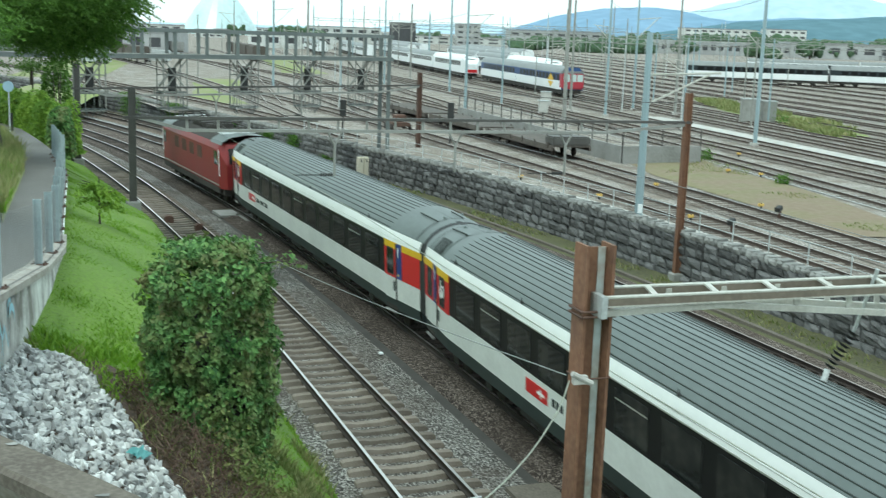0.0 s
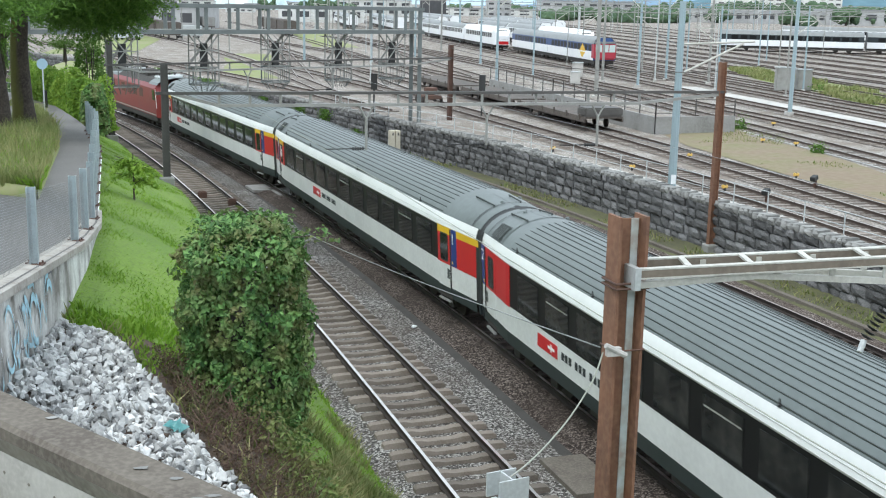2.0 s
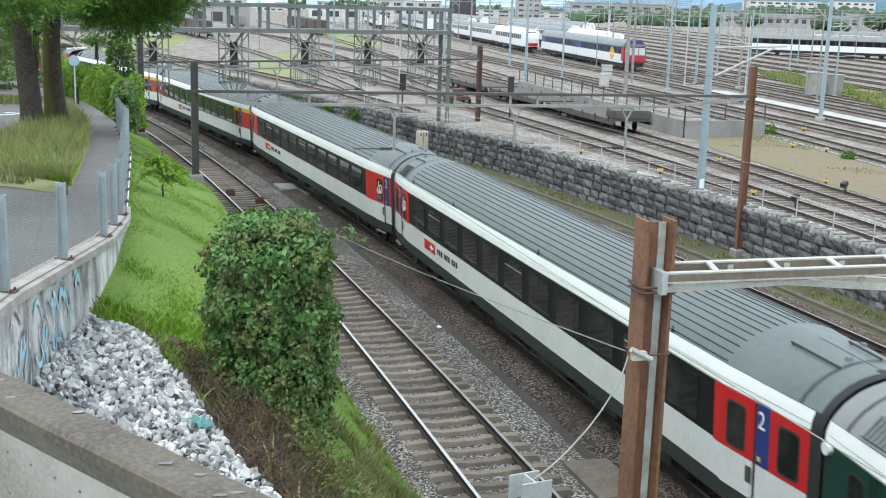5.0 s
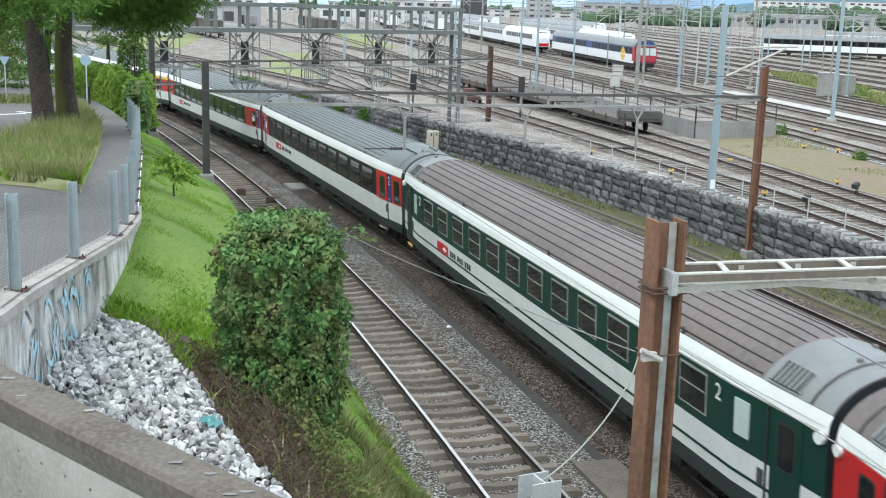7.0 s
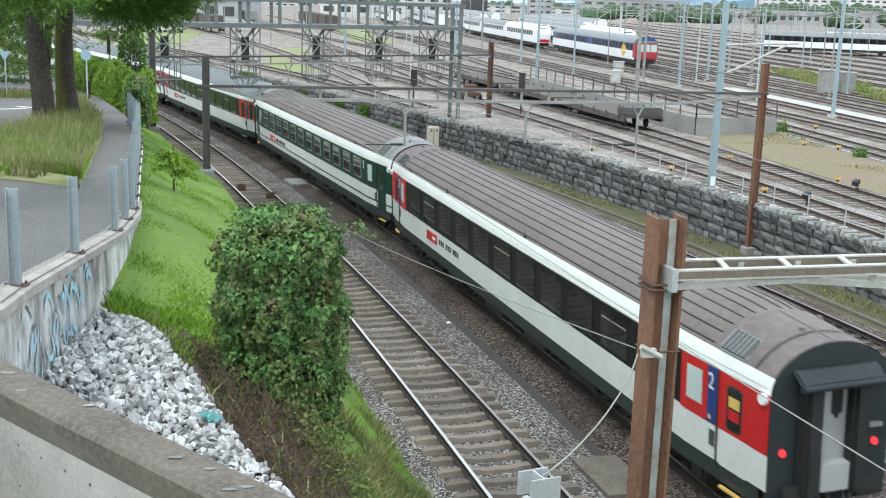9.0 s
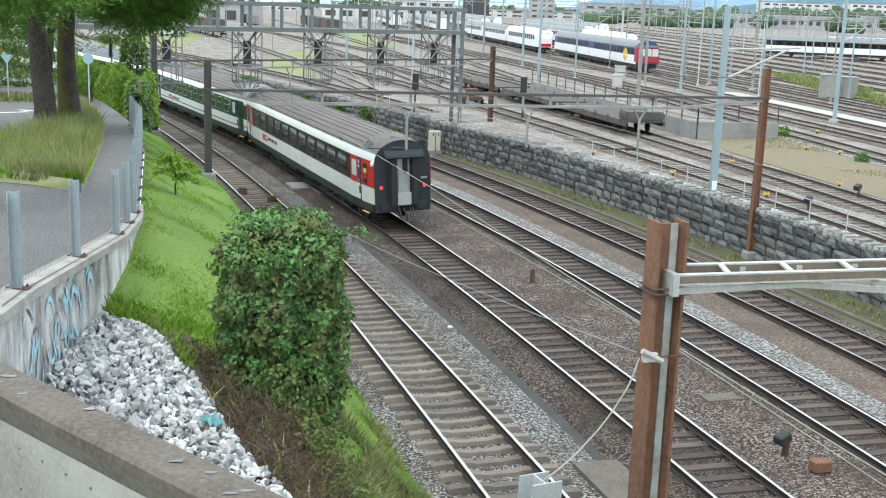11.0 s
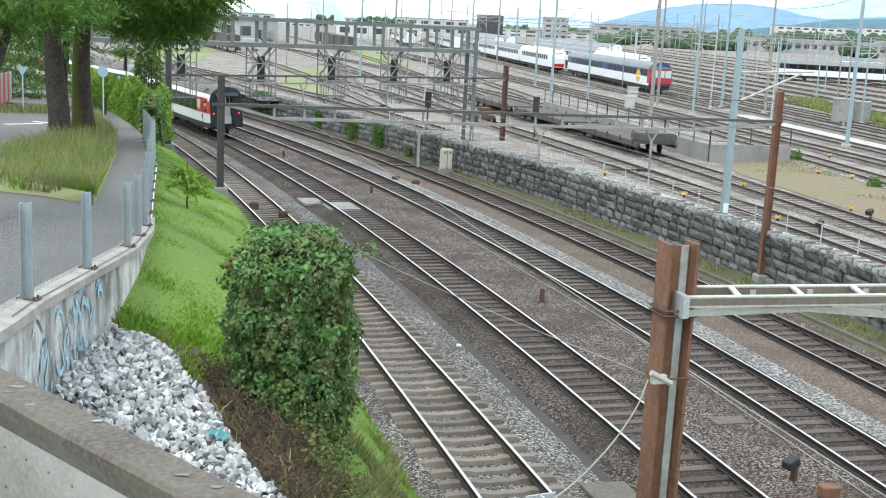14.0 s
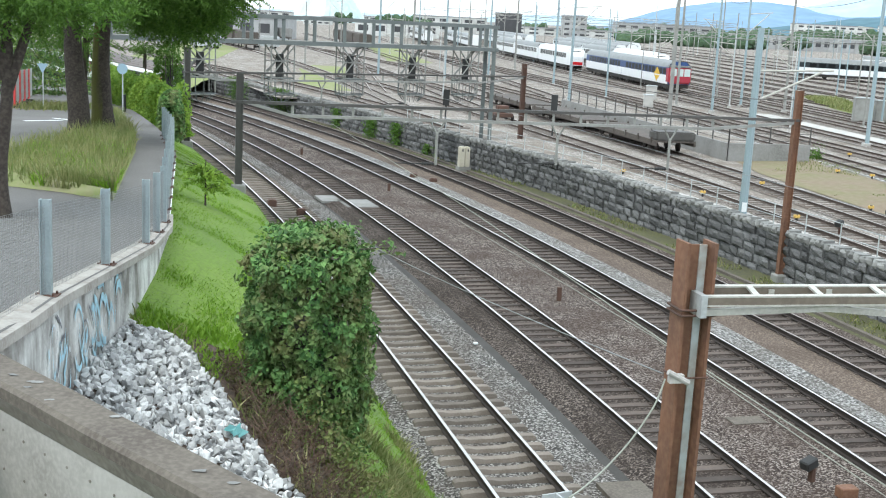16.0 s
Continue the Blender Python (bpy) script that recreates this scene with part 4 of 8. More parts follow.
# concrete slabs between the rails and beside the track
for x, y, w, l, tn, mt in ((4.1, 22.0, 1.0, 1.9, 15, "coping"), (-4.6, 57.3, 1.6, 2.2, 20, "pit"), (-6.1, 58.4, 1.2, 1.8, 20, "pit"), (7.6, 27.3, 0.9, 0.5, 16, "coping")):
    bm = bmesh.new()
    box(bm, -w / 2, w / 2, -l / 2, l / 2, -0.1, 0.02)
    tagged(part("ground_slab", bm, M[mt]), "flat worn concrete slab in the ballast", "slab", kind="structure").matrix_basis = pose(x, y, -0.165, 0, 0, tn)
bm = bmesh.new()
bmesh.ops.create_icosphere(bm, subdivisions=1, radius=0.09)
tagged(part("litter_scrap", bm, M["signwhite"]), "white scrap of litter on dark dirt", "litter").matrix_basis = pose(1.0, 33.2, -0.24) @ Matrix.Diagonal((1, 0.8, 0.6, 1))
# point rodding along the second track
cable("point_wire", "thin rusty wire run beside the rail", [(*LINE[3].at(s, -1.15)[:2], -0.1) for s in (-14, 5, 25)], 0.012, M["cable"])

# insulator string below the near truss, with its registration arm
ins = thing("line_insulator", "dark ribbed insulator hanging below the pale truss", "insulator")
a_, b_ = Vector((5.33, 11.5, 6.22)), Vector((5.09, 11.5, 5.81))
for i in range(9):
    q = a_.lerp(b_, i / 9)
    bm = bmesh.new()
    tube(bm, q, a_.lerp(b_, (i + 0.5) / 9), 0.075, 0.035, 10)
    part("disc", bm, M["black"], ins)
bm = bmesh.new()
tube(bm, a_, (5.42, 11.28, 6.95), 0.02, n=6)
part("hanger", bm, M["galv"], ins)
bm = bmesh.new()
tube(bm, b_, b_ - Vector((0.05, 0.04, 0.12)), 0.035, n=8)
part("end_fitting", bm, M["galv"], ins)


# ---- wall, fence and street above the bank ----
WALL_YS = [float(v) for v in np.arange(-40, 24.6, 0.5)]


def street_wall():
    w = thing("wall_west", "low stained concrete retaining wall with blue spray paint", "retaining wall", kind="structure")
    rows = []
    for y in WALL_YS:
        x = x_fence(y)
        rows.append([(x + 0.06, y, z_foot(y) - 0.6), (x + 0.03, y, z_path(y) - 0.12), (x - 0.25, y, z_path(y) - 0.12), (x - 0.25, y, z_foot(y) - 0.6)])
    sheet("wall_body", rows, M["stained"], w, False)
    rows = [[(x_fence(y) + 0.1, y, z_path(y) - 0.125), (x_fence(y) + 0.1, y, z_path(y) - 0.01), (x_fence(y) - 0.26, y, z_path(y) + 0.02), (x_fence(y) - 0.26, y, z_path(y) - 0.125)] for y in WALL_YS]
    sheet("coping", rows, M["worn_coping"], w, False)
    y = WALL_YS[-1]
    bm = bmesh.new()
    box(bm, x_fence(y) - 0.25, x_fence(y) + 0.08, y - 0.02, y + 0.06, z_foot(y) - 0.6, z_path(y))
    part("wall_end", bm, M["concrete"], w)
    # sprayed strokes, just proud of the wall
    r = random.Random(3)
    for k in range(90):
        broad = k % 4 < 2
        y0, f0 = r.choice((r.gauss(15.0, 0.6), r.gauss(13.2, 0.4), r.uniform(12.4, 17.4))), r.uniform(0.15, 0.75)
        mat = M["graf"] if broad else (M["graf_dark"] if k % 4 == 2 else M["graf_white"])
        bm = bmesh.new()
        ring = []
        a0, sp, rad = r.uniform(0, 6), r.uniform(0.8, 2.6) * r.choice((-1, 1)), r.uniform(0.16, 0.42)
        wd = r.uniform(0.03, 0.075) if broad else r.uniform(0.012, 0.03)
        for i in range(15):
            t = i / 14
            a = a0 + sp * t
            yy = y0 + rad * 0.55 * math.cos(a) + 0.2 * t
            zz = z_foot(yy) + (z_path(yy) - 0.2 - z_foot(yy)) * f0 + rad * 1.2 * math.sin(a)
            zz = min(max(zz, z_foot(yy) - 0.25), z_path(yy) - 0.16)
            xx = x_fence(yy) + 0.06 - 0.03 * (zz - z_foot(yy) + 0.6) / (z_path(yy) - 0.12 - z_foot(yy) + 0.6) + 0.02
            ring.append((bm.verts.new((xx, yy, zz - wd)), bm.verts.new((xx, yy, zz + wd))))
        for u, v in zip(ring, ring[1:]):
            bm.faces.new((u[0], v[0], v[1], u[1]))
        part("spray_stroke", bm, mat, w)


def stained_wall():
    """Concrete with dark and pale run-marks down its face."""
    m = material("streaked_concrete", (0.56, 0.55, 0.53), 0.9, second=(0.36, 0.345, 0.325), scale=1.0, fine=20, bump=0.004)
    n, l = m.node_tree.nodes, m.node_tree.links
    b = n["Principled BSDF"]
    src = b.inputs["Base Color"].links[0].from_socket
    tc = n.new("ShaderNodeTexCoord")
    mp = n.new("ShaderNodeMapping")
    mp.inputs["Scale"].default_value = (1.0, 1.0, 0.55)
    ns = n.new("ShaderNodeTexNoise")
    ns.inputs["Scale"].default_value, ns.inputs["Detail"].default_value = 2.0, 5
    ramp = n.new("ShaderNodeValToRGB")
    e = ramp.color_ramp.elements
    e[0].position, e[0].color, e[1].position, e[1].color = 0.38, (0.42, 0.4, 0.38, 1), 0.62, (1.25, 1.28, 1.29, 1)
    mx = n.new("ShaderNodeMix")
    mx.data_type, mx.blend_type = "RGBA", "MULTIPLY"
    mx.inputs[0].default_value = 1
    l.new(tc.outputs["Object"], mp.inputs[0]); l.new(mp.outputs[0], ns.inputs["Vector"]); l.new(ns.outputs[0], ramp.inputs[0])
    l.new(src, mx.inputs[6]); l.new(ramp.outputs[0], mx.inputs[7]); l.new(mx.outputs[2], b.inputs["Base Color"])
    return m


M["stained"] = stained_wall()
street_wall()


def fence():
    f = thing("wire_fence", "galvanised fence posts with fine wire mesh on the wall", "fence")
    ys = [9.8, 13.3, 17.0, 20.3, 21.9, 23.4] + [25.2 + 1.9 * i for i in range(12)]
    for y in ys:
        x = x_fence(y) - 0.09
        z = z_path(y)
        p = part("post", bmesh.new(), M["post"], f)
        bm = bmesh.new()
        for b_ in ((-0.065, -0.05, -0.05, 0.05), (0.05, 0.065, -0.05, 0.05), (-0.05, 0.05, -0.01, 0.005)):
            box(bm, *b_, z, z + 1.16, Matrix.Translation((x, y, 0)) @ pose(0, 0, 0, 0, 0, 8))
        part("profile", bm, M["post"], p)
        bm = bmesh.new()
        box(bm, x - 0.14, x + 0.14, y - 0.1, y + 0.1, z, z + 0.018)
        for u in (-0.1, 0.1):
            for v in (-0.07, 0.07):
                tube(bm, (x + u, y + v, z), (x + u, y + v, z + 0.05), 0.015, n=6)
        part("foot_plate", bm, M["rust_dark"], p)
    # mesh: fine upright and level wires between the posts
    for ya, yb in zip(ys, ys[1:]):
        bm = bmesh.new()
        n_ = int((yb - ya) / 0.075)
        def pt(t, h):
            y = ya + (yb - ya) * t
            xa, xb = x_fence(ya), x_fence(yb)
            za, zb = z_path(ya), z_path(yb)
            return (xa + (xb - xa) * t - 0.09, y, za + (zb - za) * t + h)
        for i in range(n_ + 1):
            tube(bm, pt(i / n_, 0.06), pt(i / n_, 1.08), 0.0022, n=3, caps=False)
        for k in range(28):
            h = 0.06 + k * 0.038
            tube(bm, pt(0, h), pt(1, h), 0.0022, n=3, caps=False)
        part("wire_mesh", bm, M["wire"], f)


fence()

# footpath edge: verge with long grass between path and street
VY = [float(v) for v in np.arange(26, 60, 1.0)]


def verge_width(y):
    return lerp(y, (26.5, 28, 30, 34, 40, 48, 56, 60), (0.05, 3.6, 4.6, 3.7, 2.4, 1.5, 0.1, 0.05))



vr = []
for y in VY:
    a = x_fence(y) - lerp(y, (8, 22, 30, 45, 60), (1.3, 1.3, 1.3, 1.3, 1.8))
    wd = verge_width(y)
    vr.append([(a, y, z_path(y) + 0.01), (a - wd * 0.3, y, z_path(y) + 0.22), (a - wd * 0.7, y, z_path(y) + 0.25), (a - wd, y, z_path(y) + 0.01)])
tagged(sheet("verge_ground", vr, M["weedsoil"]), "overgrown grass verge between footpath and street", "verge", kind="structure")


def blades(name, pts, lo, hi, wide, mat, label, cat, seed, lean=0.5):
    """Many single grass blades in one mesh."""
    r = np.random.default_rng(seed)
    P = np.array(pts)
    n = len(P)
    h = r.uniform(lo, hi, n)
    a = r.uniform(0, 6.28, n)
    ln = r.uniform(0.1, lean, n) * h
    b = r.uniform(0, 6.28, n)
    w = wide * r.uniform(0.6, 1.3, n)
    side = np.c_[np.cos(a) * w, np.sin(a) * w, np.zeros(n)]
    tip = P + np.c_[np.cos(b) * ln, np.sin(b) * ln, h]
    mid = P + np.c_[np.cos(b) * ln * 0.35, np.sin(b) * ln * 0.35, h * 0.6]
    V = np.stack([P - side, P + side, mid + side * 0.7, mid - side * 0.7, tip], 1).reshape(-1, 3)
    k = np.arange(n) * 5
    me = bpy.data.meshes.new(name)
    me.from_pydata(V.tolist(), [], np.c_[k, k + 1, k + 2, k + 3].tolist() + np.c_[k + 3, k + 2, k + 4].tolist())
    me.materials.append(mat)
    return tagged(new(name, me), label, cat, kind="stuff")


def rock_zone(x, y):
    """The pile of stones at the end of the wall."""
    return x < lerp(y, (9, 12, 13.4, 15.2, 17.5, 18.2), (0.1, -1.05, -2.05, -2.9, -4.1, -5.0)) and y < 17.7


def litter_zone(x, y):
    return (not rock_zone(x, y)) and y < 18.3 and x < lerp(y, (10, 12.4, 13.2, 14.4, 17.2, 18.3), (1.1, 0.0, -0.5, -1.4, -2.9, -4.3))


r_ = random.Random(11)
pts, brown = [], []
while len(pts) < 100000:
    y = 12 + 50 * r_.random() ** 1.7
    fx, toe = x_fence(y), line_x(1, -1.9, y)
    x = r_.uniform(fx + 0.05, toe)
    if litter_zone(x, y) or rock_zone(x, y):
        if r_.random() < 0.06 and litter_zone(x, y):
            brown.append((x, y, z_bank(x, y)))
        continue
    if y < 25 and x > crest(y)[0] + 0.5 and noise.noise((x * 1.3, y * 0.8, 5)) > lerp(y, (14, 25), (-0.4, 0.35)):
        brown.append((x, y, z_bank(x, y) - 0.05))
        continue
    pts.append((x, y, z_bank(x, y) - 0.05))
blades("weeds", brown, 0.08, 0.32, 0.02, M["blade_dry"], "ragged brownish weeds on the slope", "weeds", 8, 1.3)
blades("grass", pts, 0.03, 0.1, 0.012, M["blade"], "bright green uncut grass on the bank", "grass", 1, 1.5)
pts = []
for _ in range(9500):
    y = 26.8 + 29 * r_.random() ** 1.2
    a = x_fence(y) - lerp(y, (8, 22, 30, 45, 60), (1.3, 1.3, 1.3, 1.3, 1.8))
    wd = verge_width(y)
    pts.append((a - wd * r_.random(), y, z_path(y) + 0.1))
green = [p for p in pts if noise.noise((p[0] * 0.8, p[1] * 0.5, 2)) > 0.15]
blades("long_grass", green, 0.08, 0.4, 0.03, M["blade"], "fresh green grass and weeds on the verge", "grass", 12, 1.2)
blades("long_grass", pts, 0.15, 0.72, 0.014, M["blade_dry"], "long seeding grass growing on the verge", "grass", 2, 0.8)
pts = []
for _ in range(2600):
    s = r_.uniform(-8, 75)
    x, y, h = LINE[4].at(s, r_.uniform(2.6, 3.6))
    if noise.noise((s * 0.25, 2.2, 0)) > -0.05:
        pts.append((x, y, -0.3))
blades("weeds", pts, 0.06, 0.22, 0.03, M["blade_dry"], "yellow-green weeds at the foot of the stone wall", "weeds", 4, 1.2)
pts = [(LINE[1].at(s, -1.9 + o)[0], LINE[1].at(s, -1.9 + o)[1], -0.35) for s, o in [(r_.uniform(-12, 30), r_.uniform(-0.5, 0.15)) for _ in range(1800)]]
blades("weeds", pts, 0.08, 0.3, 0.02, M["blade_dry"], "ragged weeds at the edge of the ballast", "weeds", 5, 1.2)

pts = []
for _ in range(2200):
    y = r_.uniform(16.3, 18.9)
    x = x_fence(y) + 0.1 + r_.random() * 3.0
    if not rock_zone(x, y):
        pts.append((x, y, z_bank(x, y)))
blades("weeds", pts, 0.06, 0.18, 0.026, M["blade"], "taller yellow-green weeds above the stones", "weeds", 51, 1.1)
# brown litter ground between rocks and shrub
lr = []
for y in np.arange(8.5, 18.1, 0.4):
    row = []
    toe, fx, cx = line_x(1, -1.85, y), x_fence(y), crest(y)[0]
    x1 = lerp(y, (8.5, 12.4, 13.2, 14.4, 17.2, 18.5, 20), (1.3, 0.05, -0.4, -1.25, -2.8, -4.4, -5.1))
    for i in range(13):
        x = fx + 0.05 + (x1 - fx) * i / 12
        row.append((x, float(y), z_bank(x, y) + 0.1 * noise.noise((x * 0.9, y * 0.9, 0)) + 0.05))
    lr.append(row)
tagged(sheet("leaf_litter", lr, M["litter"]), "bare soil covered with dead brown leaves", "ground", kind="structure")


def rock_mesh(seed):
    """A broken stone: the hull of a few points, so flat faces meet in sharp edges."""
    r = random.Random(seed)
    bm = bmesh.new()
    for _ in range(11):
        d = Vector((r.gauss(0, 1), r.gauss(0, 1), r.gauss(0, 1))).normalized()
        bm.verts.new(Vector((d.x * 1.15, d.y, d.z * 0.85)) * r.uniform(0.8, 1.15))
    bmesh.ops.convex_hull(bm, input=list(bm.verts))
    bmesh.ops.delete(bm, geom=[v for v in bm.verts if not v.link_faces], context="VERTS")
    bmesh.ops.dissolve_limit(bm, angle_limit=radians(22), verts=list(bm.verts), edges=list(bm.edges))
    return mesh_of("broken_stone", bm, M["rock"])


ROCKS = [rock_mesh(i) for i in range(14)]
pile = thing("rock_pile", "pile of pale broken limestone at the wall foot", "rock pile")
r_ = random.Random(21)
extra, n_r, tries = [], 0, 0
while n_r < 6400 and tries < 60000:
    tries += 1
    y = r_.uniform(9.0, 17.7)
    x = r_.uniform(x_fence(y) + 0.12, 0.2)
    if not rock_zone(x, y):
        continue
    k = r_.uniform(0.034, 0.072) * (1.5 if r_.random() < 0.16 else 1)
    m = pose(x, y, z_bank(x, y) + 0.05 + r_.uniform(0, 0.14), r_.uniform(0, 360), r_.uniform(0, 360), r_.uniform(0, 360)) @ Matrix.Diagonal((k * r_.uniform(0.85, 1.15), k, k * r_.uniform(0.7, 0.95), 1))
    if n_r % 18 == 0:
        ob = new("stone", ROCKS[n_r % 14])
        ob.parent, ob.matrix_basis = pile, m
    else:
        extra.append((ROCKS[n_r % 14], m))
    n_r += 1
joined("rubble", extra, M["rock"], pile)
bm = bmesh.new()
g = {(i, j): bm.verts.new((i * 0.07, j * 0.06, 0.05 * math.sin(i * 2.1 + j * 1.7))) for i in range(5) for j in range(4)}
for i in range(4):
    for j in range(3):
        bm.faces.new((g[i, j], g[i + 1, j], g[i + 1, j + 1], g[i, j + 1]))
bmesh.ops.solidify(bm, geom=list(bm.faces), thickness=0.012)
tagged(part("plastic_bag", bm, M["plastic"]), "crumpled turquoise plastic bag on the stones", "litter").matrix_basis = pose(-2.55, 13.75, z_bank(-2.5, 13.7) + 0.22, 30, 10, 60)


# withered brambles round the foot of the shrub
br = thing("bramble", "withered brown brambles and dead leaves below the shrub", "brambles", kind="stuff")
cs_, ns_ = [], []
for _ in range(7000):
    y = r_.uniform(11.5, 17.2)
    x0 = lerp(y, (11.5, 12, 13.4, 15.2, 17.5), (-0.6, -1.1, -2.0, -2.7, -3.6))
    x = x0 + r_.random() ** 1.3 * lerp(y, (11.5, 14, 17.2), (2.0, 1.6, 1.2))
    cs_.append((x, y, z_bank(x, y) + 0.05 + 0.3 * r_.random() ** 2))
    ns_.append((0, -0.3, 1))


# ---- wing wall of the bridge ----
def wing_wall():
    w = thing("wall_bridge", "grey concrete wing wall with mossy brown top", "wing wall", kind="structure")
    A, B = Vector((-4.6, 9.9, 6.27)), Vector((-0.35, 6.3, 6.05))
    d = (B - A)
    n_ = Vector((d.y, -d.x, 0)).normalized() * -1
    if n_.y < 0:
        n_ = -n_
    rows_t, rows_f = [], []
    for i in range(25):
        t = -0.3 + 1.5 * i / 24
        c = A + d * t
        j = 0.012 * noise.noise((t * 30, 0, 0))
        rows_t.append([tuple(c + n_ * 0.16 + Vector((0, 0, j - 0.12))), tuple(c + n_ * 0.16 + Vector((0, 0, j))), tuple(c - n_ * 0.16 + Vector((0, 0, j))), tuple(c - n_ * 0.2 + Vector((0, 0, j - 0.03))), tuple(c - n_ * 0.2 + Vector((0, 0, -0.12)))])
        rows_f.append([tuple(c + n_ * 0.12 + Vector((0, 0, -6))), tuple(c + n_ * 0.12 + Vector((0, 0, -0.1))), tuple(c - n_ * 0.14 + Vector((0, 0, -0.1))), tuple(c - n_ * 0.14 + Vector((0, 0, -6)))])
    sheet("wall_body", rows_f, M["concrete"], w, False)
    sheet("coping", rows_t, M["coping"], w, False)
    for row in range(3):
        for k in range(26):
            c = A + d * (k / 18 - 0.1) - n_ * 0.14 + Vector((0, 0, -0.42 - row * 0.33))
            bm = bmesh.new()
            tube(bm, c - n_ * 0.006, c + n_ * 0.01, 0.012, n=8)
            part("tie_hole", bm, M["stained_band"], w)
    rows_c = []
    for i in range(25):
        c = A + d * (-0.3 + 1.5 * i / 24)
        rows_c.append([tuple(c - n_ * 0.2 + Vector((0, 0, -0.118))), tuple(c - n_ * 0.145 + Vector((0, 0, -0.26)))])
    sheet("chamfer", rows_c, M["stained_band"], w, False)
    r = random.Random(8)
    for k in range(22):
        t = r.uniform(-0.1, 1.0)
        c = A + d * t + n_ * r.uniform(-0.12, 0.12)
        bm = bmesh.new()
        vs = [bm.verts.new((c.x + r.uniform(0.015, 0.065) * math.cos(a), c.y + r.uniform(0.01, 0.04) * math.sin(a), c.z + 0.005 + 0.012 * noise.noise((t * 30, 0, 0)))) for a in np.linspace(0, 5.6, 8)]
        bm.faces.new(vs)
        part("lichen_patch", bm, M["cap"], w)


wing_wall()


# ---- shrubs, hedge and trees ----
def leaf_cloud(centres, normals, size, mat, name, parent, label="", seed=1, droop=0.3, aspect=0.5):
    """Leaves of two folded halves round given points."""
    r = np.random.default_rng(seed)
    C, N = np.array(centres), np.array(normals)
    n = len(C)
    N = N + r.normal(0, 0.8, (n, 3))
    N /= np.linalg.norm(N, axis=1)[:, None]
    T = np.cross(N, r.normal(0, 1, (n, 3)))
    T /= np.linalg.norm(T, axis=1)[:, None]
    T[:, 2] -= droop
    T /= np.linalg.norm(T, axis=1)[:, None]
    B = np.cross(N, T)
    s = (size * r.uniform(0.6, 1.35, n))[:, None]
    V = np.stack([C - T * s * 0.5, C + B * s * aspect * 0.5 + N * s * 0.12, C + T * s * 0.5, C - B * s * aspect * 0.5 + N * s * 0.12], 1).reshape(-1, 3)
    k = np.arange(n) * 4
    me = bpy.data.meshes.new(name)
    me.from_pydata(V.tolist(), [], np.c_[k, k + 1, k + 2].tolist() + np.c_[k, k + 2, k + 3].tolist())
    me.materials.append(mat)
    ob = new(name, me)
    ob.parent = parent
    if label:
        ob["label"] = label
    return ob


leaf_cloud(cs_, ns_, 0.06, M["leaf_dead"], "dead_foliage", br, seed=41, aspect=0.4)
bm = bmesh.new()
for q in cs_[:900]:
    a_ = r_.uniform(0, 6.28319)
    b_ = Vector(q) + Vector((math.cos(a_) * 0.22, math.sin(a_) * 0.22, r_.uniform(0.0, 0.22)))
    tube(bm, Vector(q) - Vector((0, 0, 0.05)), b_, 0.007, 0.003, 3, caps=False)
part("dead_twigs", bm, M["twig"], br)["kind"] = "stuff"


